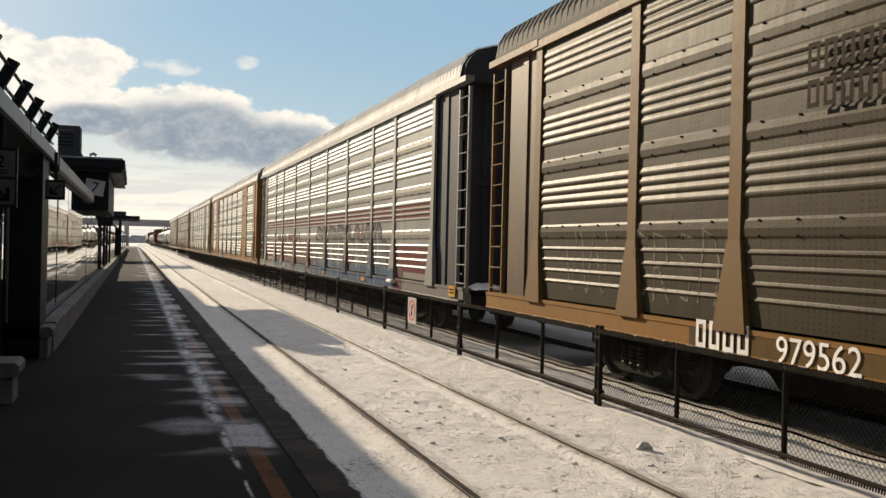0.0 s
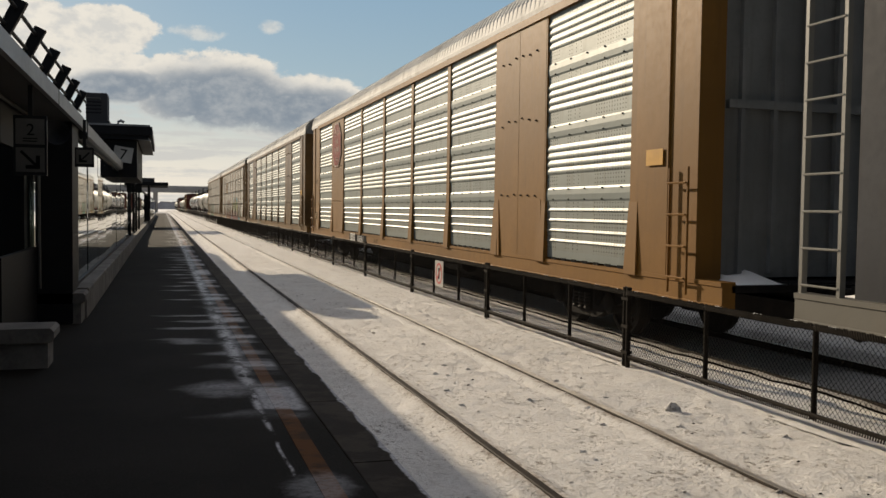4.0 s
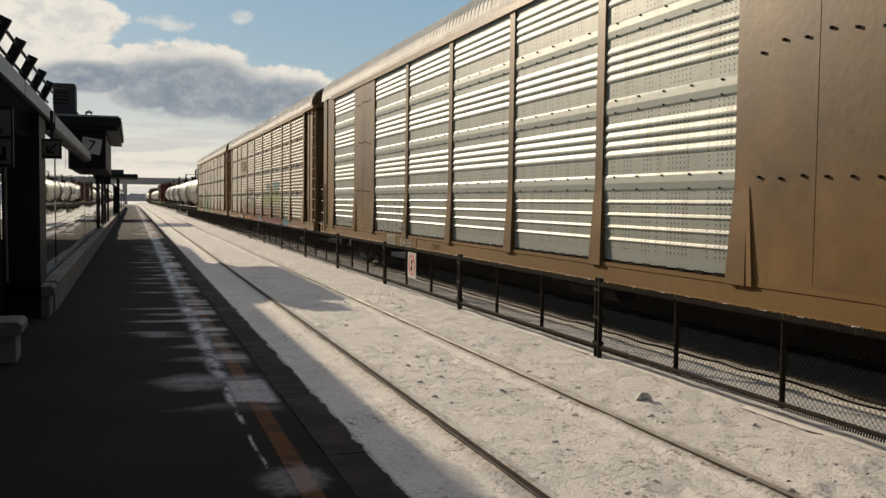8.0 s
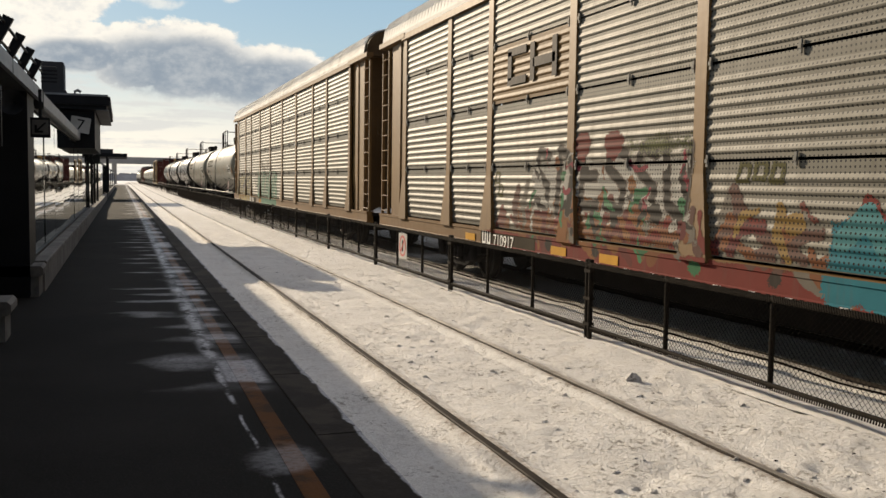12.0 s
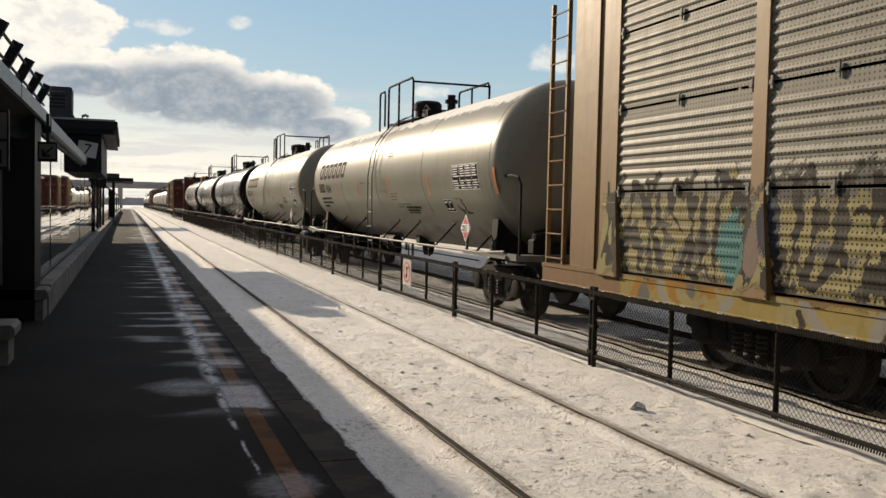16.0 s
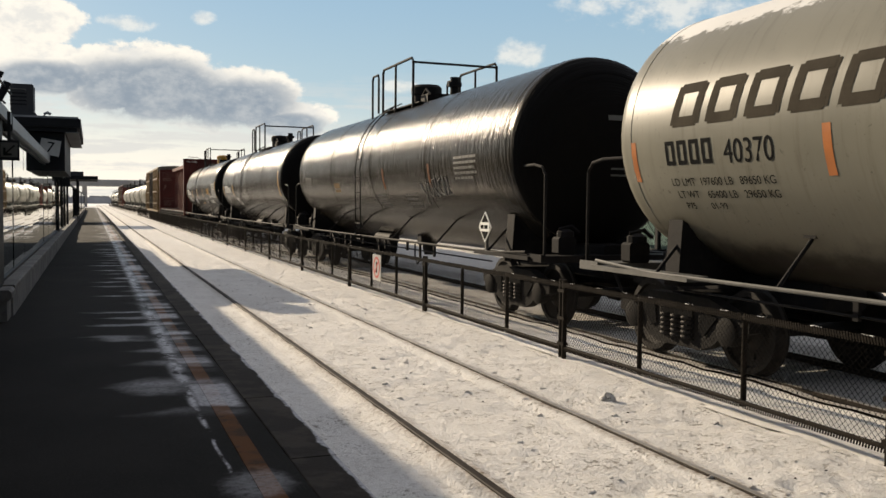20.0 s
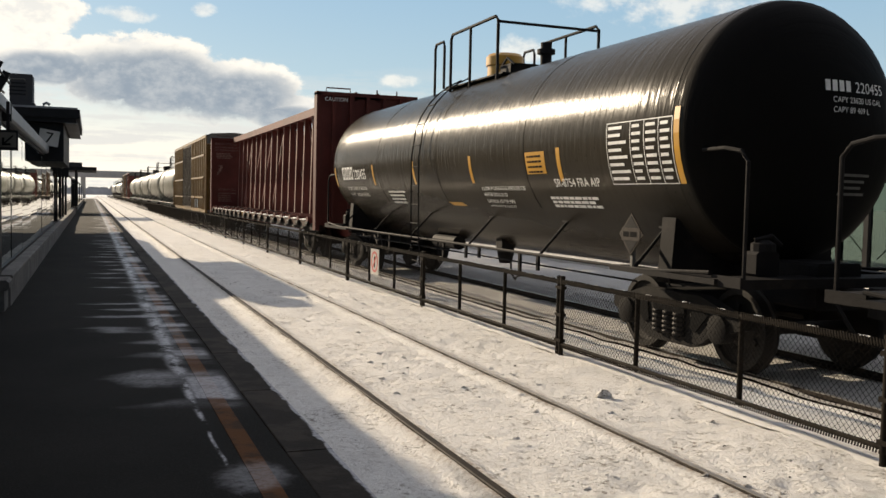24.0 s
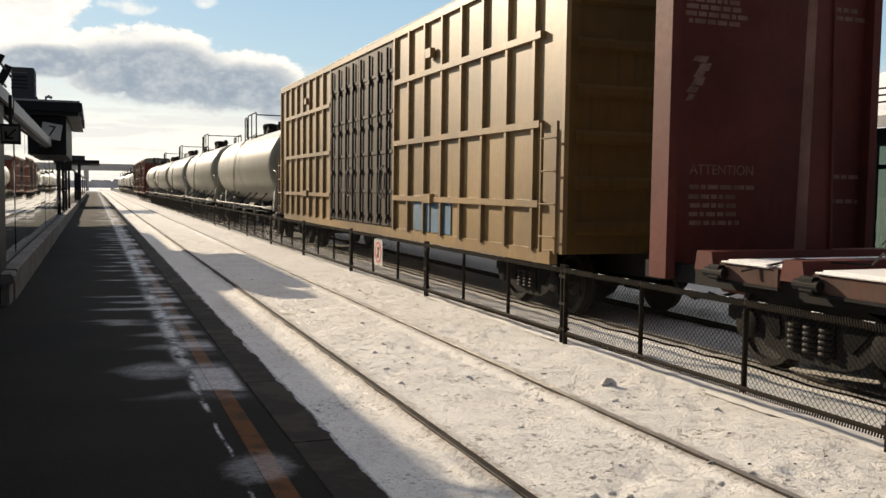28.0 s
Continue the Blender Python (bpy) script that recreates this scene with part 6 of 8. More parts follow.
def placard(root, y, z, text, mat, rim=None):
    """A diamond hazard board on a short post at the end platform."""
    x = -1.50
    s = 0.25
    g = G().prism([(y, z - s), (y + s, z), (y, z + s), (y - s, z)], x, x + 0.015, axis="x")
    b = part("hazard_placard", g, rim or M_WHITE, root, "diamond hazard placard on a bracket")
    s -= 0.035
    part("placard_face", G().prism([(y, z - s), (y + s, z), (y, z + s), (y - s, z)], x - 0.004, x, axis="x"), mat, b)
    part("placard_band", G().box(x - 0.007, x - 0.004, y - 0.19, y + 0.19, z - 0.075, z + 0.075), rim or M_WHITE, b)
    g = G()
    if text:
        side_text(g, text, y + 0.165, z - 0.062, 0.17, flat_side(0.010), 0.85)
    else:
        side_bars(g, y + 0.15, z - 0.03, [0.28], 0.06, flat_side(0.010))
    part("placard_number", g, M_INK, b)
    part("placard_bracket", G().box(x + 0.015, x + 0.06, y - 0.025, y + 0.025, 1.0, z - 0.1), M_STEEL, b)


def centre_beam(at):
    L = 25.45
    root = car("centrebeam_car", "empty oxide-red centrebeam lumber car with snow on its deck", "railway car", at)
    for s in (-1, 1):
        g = G().box(min(s * 1.36, s * 1.24), max(s * 1.36, s * 1.24), 0.6, L - 0.6, 0.82, 1.02)
        part("side_sill", g, M_DARK, root)
    g = G().box(-0.35, 0.35, 0.7, L - 0.7, 0.62, 1.1, c=0.03)
    part("centre_sill", g, M_MAROON, root)
    n = 18
    ys = [1.71 + 1.29 * i for i in range(n)]
    def i_post():
        g = G()
        for z, hx, hy in ((1.12, 0.19, 0.085), (4.62, 0.115, 0.065)):
            t, wb = hx - 0.025, 0.04
            g.v += [(x, y, z) for x, y in ((-hx, -hy), (-t, -hy), (-t, -wb), (t, -wb), (t, -hy), (hx, -hy), (hx, hy), (t, hy), (t, wb), (-t, wb), (-t, hy), (-hx, hy))]
        for i in range(12):
            j = (i + 1) % 12
            # the outer flange towards the sun gets the lit copy of the paint
            g.face([i, j, 12 + j, 12 + i], 1 if i == 11 else 0)
        for ring in ((0, 11, 10, 1), (1, 10, 9, 2), (2, 9, 8, 3), (3, 8, 7, 4), (4, 7, 6, 5)):
            g.face([12 + q for q in reversed(ring)])
        return g.mesh("centre_post", [M_MAROON, M_LITOXIDE])
    up = shared("cb_post", i_post)
    cross = shared("cb_cross", lambda: G().hexa([(-1.45, -0.16, 1.0), (1.45, -0.16, 1.0), (1.45, 0.16, 1.0), (-1.45, 0.16, 1.0),
                   (-1.45, -0.12, 1.20), (1.45, -0.12, 1.20), (1.45, 0.12, 1.20), (-1.45, 0.12, 1.20)]).mesh("cross_bearer", M_MAROON))
    winch = shared("cb_winch", lambda: G().box(-1.54, -1.44, -0.14, 0.02, 0.93, 1.08, c=0.02).tube([(-1.50, -0.2, 1.0), (-1.50, 0.10, 1.0)], 0.05, 12)
                   .mesh("strap_winch", M_DARK))
    floor_mat = M_SNOWC
    for i, y in enumerate(ys):
        part("centre_post", up, None, root, at=(0, y, 0))
        part("cross_bearer", cross, None, root, at=(0, y, 0))
        part("strap_winch", winch, None, root, at=(0, y - 0.2, 0))
        if i < n - 1:
            y1 = ys[i + 1]
            part("deck_plate", G().box(-1.40, 1.40, y + 0.17, y1 - 0.17, 1.06, 1.10), M_MAROON, root)
            part("deck_snow", G().box(-1.38, 1.38, y + 0.2, y1 - 0.3, 1.10, 1.135, c=0.01), floor_mat, root, "thin snow on the deck")
            part("deck_fascia", G().box(-1.44, -1.40, y + 0.20, y1 - 0.25, 0.92, 1.10), M_FASCIA[1 if i == 9 else 2 * (i * 5 // 4 % 2)], root)
            part("fascia_snow", G().box(-1.47, -1.38, y + 0.22 + 0.1 * (i % 3), y1 - 0.3, 1.10, 1.122, c=0.008), floor_mat, root)
            part("fascia_lip", G().box(-1.455, -1.44, y + 0.18, y1 - 0.22, 0.90, 0.93), M_DARK, root)
    ch = part("top_chord", G().box(-0.30, 0.30, 0.5, L - 1.2, 4.62, 4.70), M_MAROON, root)
    for x in (-0.33, 0.33):
        part("chord_flange", G().box(x - 0.03, x + 0.03, 0.5, L - 1.2, 4.56, 4.82), M_MAROON, ch)
    # braces fall away from the middle on both sides and cross in the middle bay; some posts have a long slot
    for hi, lo in ((9, 7), (7, 5), (5, 3), (3, 1), (8, 10), (10, 12), (12, 14), (14, 16)):
        x = 0.06 if hi > lo else -0.06
        part("diagonal_brace", G().beam((x, ys[hi], 4.52), (x, ys[lo], 1.2), 0.11, 0.07, up=(1, 0, 0)), M_MAROON, root)
    part("gusset_plate", G().box(-0.10, -0.09, (ys[8] + ys[9]) / 2 - 0.12, (ys[8] + ys[9]) / 2 + 0.12, 3.5, 3.85, c=0.03), M_MAROON, root)
    # slack straps along the deck
    for i in range(3, n - 2, 2):
        rnd = random.Random(i)
        g = G()
        y = ys[i]
        g.tube([(-1.5, y, 1.15), (-1.2, y + 0.5, 1.22 + rnd.uniform(0, .1)), (-0.9, y + 0.9, 1.18), (-1.3, y + 1.4, 1.2 + rnd.uniform(0, .12)), (-1.52, y + 1.9, 1.05)], 0.012, 5)
        g.tube([(-0.16, y, 2.75), (-0.24, y + 0.05, 2.6), (-0.17, y + 0.1, 2.45), (-0.12, y + 0.02, 2.2)], 0.010, 5)
        part("tie_down_strap", g, M_DARK, root)
    for e in (0, 1):
        fl = (lambda y: y - 0.75) if e == 0 else (lambda y: L + 0.29 - y)
        a, b = sorted((fl(1.25), fl(1.35)))
        bk = part("bulkhead", G().box(-1.47, 1.47, a, b, 1.0, 4.72), M_BULK, root, "dark red steel bulkhead")
        g = G()
        for s in (-1, 1):
            a2, b2 = sorted((fl(1.17), fl(1.49)))
            g.box(min(s * 1.50, s * 1.38), max(s * 1.50, s * 1.38), a2, b2, 0.85, 4.75)
        a2, b2 = sorted((fl(1.17), fl(1.49)))
        g.box(-1.5, 1.5, a2, b2, 4.68, 4.78)
        part("bulkhead_frame", g, M_BULK, bk)
        g = G()
        for x in (-1.0, -0.5, 0.0, 0.5, 1.0):
            a2, b2 = sorted((fl(1.15), fl(1.25)))
            g.box(x - 0.05, x + 0.05, a2, b2, 1.0, 4.68)
        part("bulkhead_rib", g, M_BULK, bk)
        g = G().tube([(-1.2, fl(1.3), 4.78), (-1.2, fl(1.3), 4.9), (-0.5, fl(1.3), 4.9), (-0.5, fl(1.3), 4.78)], 0.02)
        g.tube([(0.3, fl(1.3), 4.78), (0.3, fl(1.3), 4.92)], 0.02).tube([(0.9, fl(1.3), 4.78), (0.9, fl(1.3), 4.92)], 0.02)
        part("grab_iron", g, M_BULK, bk)

    # stencilled notices on the faces of the bulkheads that look back at the platform
    def notice(yf, rows, x0):
        g = G()
        for text, z, size in rows:
            vs, fs = glyph_mesh(text)
            b = len(g.v)
            g.v += [(x0 + v[0] * size, yf, z + v[1] * size) for v in vs]
            for f in fs:
                g.face([b + i for i in f])
        return g
    rnd = random.Random(3)
    for bx, zs in ((-1.25, (3.95, 3.87, 3.79, 3.71)), (0.55, (4.42, 4.0, 3.9)), (-1.2, (1.85, 1.74, 1.64, 1.54, 1.44)), (0.7, (2.0, 1.7))):
        for z in zs:
            x, end = bx + rnd.uniform(0, 0.1), bx + rnd.uniform(0.6, 0.9)
            while x < end:
                w = rnd.uniform(0.05, 0.16)
                part("notice_bar", G().box(x, x + w, L - 1.066, L - 1.061, z, z + 0.05), M_WORNMARK, root)
                x += w + 0.03
    g = notice(L - 1.066, [("INSTRUCTIONS", 4.42, 0.16), ("AU CHARGEMENT ET", 4.25, 0.14), ("AU DECHARGEMENT", 4.10, 0.14)], -1.3)
    g2 = notice(L - 1.066, [("ATTENTION", 2.02, 0.16)], -1.12)
    part("stencilled_notice", g, M_WORNMARK, root, "worn white stencilled notice")
    part("stencilled_notice", g2, M_WORNMARK, root)
    for x, z in ((-1.0, 3.35), (0.75, 3.3)):
        rnd = random.Random(int(z * 100))
        for q in range(6):
            zz = z - 0.085 * q
            x0 = x - 0.02 * q + rnd.uniform(-0.09, 0.04)
            x1 = x0 + rnd.uniform(0.06, 0.20)
            part("worn_decal", G().prism([(x0, zz), (x1, zz + rnd.uniform(-0.02, 0.02)), (x1 - 0.04, zz - 0.075), (x0 - 0.05, zz - 0.07 + rnd.uniform(-0.02, 0.02))], L - 1.068, L - 1.062), M_WORNMARK, root)
    part("caution_stencil", notice(0.395, [("CAUTION", 4.52, 0.15)], -1.28), M_PAINTW, root)
    couplers(root, L)
    trucks(root, (3.0, L - 3.0), True)
    return root


def boxcar(at, L=20.9, body=None, door=None, label="ochre yellow ribbed steel boxcar with brown doors", rich=True):
    root = car("boxcar", label, "boxcar", at)
    body, door = body or M_OCHRE, door or M_BROWN
    e0, e1, z0, z1, hx = 1.15, L - 1.05, 0.95, 5.05, 1.47
    part("body", G().box(-hx, hx, e0, e1, z0, z1), body, root)
    d0, d1 = e0 + 7.4, e0 + 12.9
    for s in (-1, 1):
        part("side_sill", G().box(min(s * 1.5, s * 1.38), max(s * 1.5, s * 1.38), e0 + 0.4, e1 - 0.4, 0.78, 0.98), body, root)
        part("top_rail", G().box(min(s * 1.53, s * 1.4), max(s * 1.53, s * 1.4), e0, e1, z1 - 0.12, z1 + 0.02), body, root)
        rib = shared(("rib", body.name, s), lambda: G().prism([(min(s * hx, s * 1.54), -0.05), (max(s * hx, s * 1.54), -0.05 if s < 0 else -0.03),
                     (max(s * hx, s * 1.54), 0.05 if s < 0 else 0.03), (min(s * hx, s * 1.54), 0.05 if s > 0 else 0.03)], z0, z1 - 0.1, axis="z").mesh("side_rib", body))
        ribs = [e0 + 0.02 + (d0 - e0) * i / 8 for i in range(9)] + [d1 + (e1 - d1) * i / 8 for i in range(9)]
        for y in ribs:
            part("side_rib", rib, None, root, at=(0, y, 0))
        for a, b in ((e0 + 0.7, d0), (d1, e1 - 0.7)):
            for z in (1.62, 2.75, 4.0):
                part("side_rail", G().box(min(s * 1.555, s * hx), max(s * 1.555, s * hx), a, b, z - 0.05, z + 0.05), body, root)
        for a, b in ((d0 + 0.05, (d0 + d1) / 2 - 0.02), ((d0 + d1) / 2 + 0.02, d1 - 0.05)):
            dr = part("sliding_door", G().box(min(s * 1.53, s * hx), max(s * 1.53, s * hx), a, b, z0 + 0.06, z1 - 0.18), door, root, "brown plug door")
            for q in (0.12, 0.36, 0.62, 0.88):
                y = a + (b - a) * q
                g = G().tube([(s * 1.57, y, z0 + 0.1), (s * 1.57, y, z1 - 0.25)], 0.028, 8)
                for z in (1.2, 2.2, 3.2, 4.2):
                    g.box(min(s * 1.6, s * 1.52), max(s * 1.6, s * 1.52), y - 0.07, y + 0.07, z - 0.05, z + 0.05)
                part("lock_rod", g, door, dr)
            g = G()
            for z in (1.75, 2.6, 3.45, 4.3):
                g.box(min(s * 1.55, s * 1.52), max(s * 1.55, s * 1.52), a, b, z - 0.035, z + 0.035)
            part("door_rail", g, door, dr)
            g = G().tube([(s * 1.58, a + 0.5, 2.3), (s * 1.60, a + 0.75, 2.2), (s * 1.60, a + 0.8, 1.7), (s * 1.58, a + 0.6, 1.6)], 0.02)
            part("door_handle", g, M_STEEL, dr)
        g = G()
        ladder(g, s * 1.60, e0 + 0.05, e0 + 0.5, 0.95, 2.75, 4)
        part("side_ladder", g, body, root)
        g = G()
        ladder(g, s * 1.60, e1 - 0.5, e1 - 0.05, 0.95, 2.75, 4)
        part("side_ladder", g, body, root)
        for y in (e0 + 5.2, e1 - 4.0):
            part("door_stop", G().box(min(s * 1.6, s * 1.5), max(s * 1.6, s * 1.5), y - 0.14, y + 0.14, 4.25, 4.42), body, root)
            part("jacking_pad", G().box(min(s * 1.6, s * 1.5), max(s * 1.6, s * 1.5), y - 0.2, y + 0.2, 1.55, 1.72), body, root)
    g = G().prism([(-1.53, z1), (1.53, z1), (1.2, z1 + 0.12), (0, z1 + 0.2), (-1.2, z1 + 0.12)], e0, e1)
    part("roof", g, M_ROOF, root)
    part("roof_rime", G().box(-1.535, -1.50, e0, e1, z1 + 0.02, z1 + 0.04), M_ROOFP, root, "pale frosted roof edge")
    for e in (0, 1):
        y = e0 if e == 0 else e1
        d = -1 if e == 0 else 1
        # the ochre car's ends carry their shade in the paint colour, besides streaks
        end_coat = M_DARKOCHRE if body is M_OCHRE else body
        en = part("corrugated_end", G().box(-hx, hx, min(y, y + d * 0.03), max(y, y + d * 0.03), z0, z1 - 0.5), end_coat, root, "corrugated steel end")
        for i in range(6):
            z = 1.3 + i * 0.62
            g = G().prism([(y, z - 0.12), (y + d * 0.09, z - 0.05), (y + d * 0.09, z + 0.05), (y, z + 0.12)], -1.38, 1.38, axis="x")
            part("end_rib", g, end_coat, en)
        part("end_top_plate", G().box(-hx, hx, min(y, y + d * 0.035), max(y, y + d * 0.035), z1 - 0.45, z1), M_STEEL, en, "pale grey top panel")
    if rich:
        vs, fs = glyph_mesh("EXCESS HEIGHT CAR")
        g = G()
        g.v += [(-1.32 + v[0] * 0.26, e0 - 0.04, z1 - 0.34 + v[1] * 0.26) for v in vs]
        for f in fs:
            g.face(list(f))
        part("height_notice", g, M_INK, root)
        g = G().box(-1.49, -1.475, d0 - 3.2, d0 - 2.2, 1.0, 1.56).box(-1.49, -1.475, d0 - 2.1, d0 - 1.2, 1.0, 1.56)
        part("spray_paint_patch", g, M_BLUEP, root, "patch of blue spray paint")
    part("centre_sill", G().box(-0.3, 0.3, 0.6, L - 0.6, 0.62, 0.95), M_DARK, root)
    couplers(root, L)
    trucks(root, (3.0, L - 3.0), rich)
    return root

class Spray:
    """A spray-painted piece on the near side of a rack car. Strokes and patches are laid over one another in (y, z) of the car;
    apply() turns them into a thin coat that follows ribs, posts and sill."""
    CELL = 0.0125

    def __init__(self, kind, y0, y1, z0, z1, seed):
        self.kind, self.rng = kind, random.Random(seed)
        c = self.CELL
        self.ys = y0 + c * (0.5 + np.arange(int((y1 - y0) / c)))
        self.zs = z0 + c * (0.5 + np.arange(int((z1 - z0) / c)))
        self.Y, self.Z = np.meshgrid(self.ys, self.zs, indexing="ij")
        self.idx = np.zeros(self.Y.shape, int)
        self.paints = [(0, 0, 0)]
        a, b = self.rng.uniform(0, 9), self.rng.uniform(0, 9)
        self.wob = 0.5 * np.sin(self.Y * 7 + a + 2 * np.sin(self.Z * 5)) + 0.3 * np.sin(self.Z * 13 + b + np.sin(self.Y * 9)) + 0.2 * np.sin(self.Y * 31 + self.Z * 23)
        self.mist = np.random.default_rng(seed).random(self.Y.shape)

    def colour(self, col):
        if col not in self.paints:
            self.paints.append(col)
        return self.paints.index(col)

    def near(self, pts):
        """Distance of every cell from a line through pts."""
        d = np.full(self.Y.shape, 9.0)
        for (ay, az), (by, bz) in zip(pts, pts[1:]):
            i0, i1 = np.searchsorted(self.ys, (min(ay, by) - 0.8, max(ay, by) + 0.8))
            if i1 <= i0:
                continue
            Y, Z = self.Y[i0:i1], self.Z[i0:i1]
            ll = max(1e-6, (by - ay) ** 2 + (bz - az) ** 2)
            h = np.clip(((Y - ay) * (by - ay) + (Z - az) * (bz - az)) / ll, 0, 1)
            d[i0:i1] = np.minimum(d[i0:i1], np.hypot(Y - ay - h * (by - ay), Z - az - h * (bz - az)))
        return d

    def lay(self, depth, col, soft=0.0):
        """Paint where depth > 0, thinning to single drops over soft metres."""
        on = depth > (self.mist * soft if soft else 0.0)
        self.idx[on] = self.colour(col)

    def stroke(self, pts, w, col, soft=0.0, ragged=0.012):
        self.lay(w / 2 - self.near(pts) + self.wob * ragged, col, soft)

    def patch(self, y, z, ry, rz, col, soft=0.03, ragged=0.25):
        self.lay((1 - np.hypot((self.Y - y) / ry, (self.Z - z) / rz) + self.wob * ragged) * min(ry, rz), col, soft)

    def area(self, y0, y1, z0, z1, col, soft=0.05, ragged=0.06):
        self.lay(np.minimum(np.minimum(self.Y - y0, y1 - self.Y), np.minimum(self.Z - z0, z1 - self.Z)) + self.wob * ragged, col, soft)

    def signs(self, y_from, y_to, z0, z1, count):
        """Lines of invented letter-like signs that run from y_from down to y_to."""
        r, out = self.rng, []
        step = (y_from - y_to) / count
        for i in range(count):
            y, w, lean = y_from - step * (i + 0.12), step * 0.74, r.uniform(-0.10, 0.10)

            def at(u, v):
                return (y - w * u - lean * v + r.uniform(-0.03, 0.03) * w, z0 + (z1 - z0) * v + r.uniform(-0.03, 0.03))
            shape = r.choice(((((0, 0), (0.05, 1)), ((0.05, 1), (0.6, 0.95), (0.95, 0.6), (0.9, 0))), (((0, 1), (0.02, 0.2), (0.4, 0), (0.85, 0.15), (0.95, 1)),),
                              (((0, 0), (0.05, 1), (0.8, 0.95), (0.85, 0.55), (0.1, 0.45)), ((0.3, 0.45), (0.95, 0))), (((0, 1), (0.05, 0.05), (0.9, 0.1)), ((0.05, 0.55), (0.7, 0.6))),
                              (((0, 1), (0.4, 0), (0.6, 0), (1, 1)),), (((0.9, 0.9), (0.3, 1), (0.05, 0.7), (0.85, 0.4), (0.7, 0.05), (0, 0.1)),)))
            out.append([[at(u, v) for u, v in line] for line in shape])
        return out

    def letters(self, y_from, y_to, z0, z1, count, w, fill, edge, rim, glint=None, halo=None, drop=(0.0, 0.0)):
        for lines in self.signs(y_from, y_to, z0, z1, count):
            if halo:
                for ln in lines:
                    self.stroke(ln, w + 2 * rim + 0.07, halo)
            for ln in lines:
                self.stroke([(a + drop[0], b + drop[1]) for a, b in ln], w + 2 * rim, edge)
            for ln in lines:
                self.stroke(ln, w, fill)
            if glint:
                self.stroke([(a + w * 0.25, b + 0.02) for a, b in lines[0][:2]], w * 0.13, glint)

    def scatter(self, y0, y1, z0, z1, count, sizes, cols):
        """Blots and short bent strokes."""
        r = self.rng
        for _ in range(count):
            a, y, z, col = r.uniform(*sizes), r.uniform(y0, y1), r.uniform(z0, z1), r.choice(cols)
            if r.random() < 0.25:
                self.patch(y, z, a, a * r.uniform(0.6, 1.5), col, 0.01, 0.4)
            else:
                q = r.uniform(0, 3.1)
                u, v = 1.6 * a * math.cos(q), 1.6 * a * math.sin(q)
                self.stroke([(y - u, z - v), (y + v * 0.4, z - u * 0.4), (y + u, z + v)], a * r.uniform(0.5, 0.9), col, 0.0, 0.04)

    def reach(self, z):
        """How far panel, post and sill stand out at the heights z; NaN where there is no surface."""
        if self.kind == "rows":
            panel = np.full(z.shape, np.nan)
            for z0, z1 in ((ZS + 0.03, 2.07), (2.10, 3.10)):
                px, pz = zip(*ribbed("even", z0, z1))
                ok = (z >= z0) & (z <= z1)
                panel[ok] = np.interp(z[ok], pz, px)
        else:
            px, pz = zip(*ribbed("wide", ZS + 0.03, ZE - 0.10))
            panel = np.where(z < ZS + 0.03, np.nan, np.interp(z, pz, px))
        post = np.where(z < 1.0, np.nan, np.interp(z, (1.0, 1.95, 1.951), (0.085, 0.042, 0.036)))
        sill = np.where((z < 0.76) | (z > ZS), np.nan, np.where((z > 0.80) & (z < ZS - 0.06), 0.03, 0.045))
        return panel, post, sill

    def apply(self, root, label):
        if self.kind == "wide":     # crests of the narrow ribs stay unpainted, standing in for their highlights
            for zr in (1.35, 1.51, 1.67, 1.83):
                rib = np.abs(self.zs - zr - 0.006) < 0.021
                flat = np.ones(len(self.ys), bool)
                for bay in BAYS:
                    flat &= np.abs(self.ys - bay) > np.interp(zr, (1.0, 1.95), (0.27, 0.11))
                self.idx[np.ix_(flat, rib)] = np.where(self.mist[np.ix_(flat, rib)] < 0.9, 0, self.idx[np.ix_(flat, rib)])
        c = self.CELL
        low, high = self.reach(self.zs - c / 2), self.reach(self.zs + c / 2)
        vs, fs, tint = [], [], []
        gap = np.min(np.abs(self.ys[:, None] - np.array(BAYS)[None]), axis=1)
        for j, z in enumerate(self.zs):
            half = np.interp(z, (1.0, 1.95, 1.951), (0.27, 0.11, 0.10))
            where = np.where((z > 1.0) & (gap < half), 1, np.where(z < ZS, 2, 0))
            key = np.where(self.idx[:, j] > 0, self.idx[:, j] * 3 + where, -1)
            cuts = np.flatnonzero(np.diff(key)) + 1
            for a, b in zip(np.r_[0, cuts], np.r_[cuts, len(key)]):
                if key[a] < 0:
                    continue
                xa, xb = low[where[a]][j], high[where[a]][j]
                if not (xa == xa and xb == xb):
                    continue
                n, y0, y1 = len(vs), self.ys[a] - c / 2, self.ys[b - 1] + c / 2
                xa, xb = SIDE - xa - 0.004, SIDE - xb - 0.004
                vs += [(xa, y0, z - c / 2), (xa, y1, z - c / 2), (xb, y1, z + c / 2), (xb, y0, z + c / 2)]
                fs.append((n, n + 3, n + 2, n + 1))
                tint += (*self.paints[self.idx[a, j]], 1.0) * 4
        me = bpy.data.meshes.new("spray_paint")
        me.from_pydata(vs, [], fs)
        me.attributes.new("paint", "FLOAT_COLOR", "POINT").data.foreach_set("color", tint)
        me.materials.append(M_COATROW if self.kind == "rows" else M_COAT)
        me.update()
        tagged(part("spray_paint", me, None, root, label), kind="stuff")


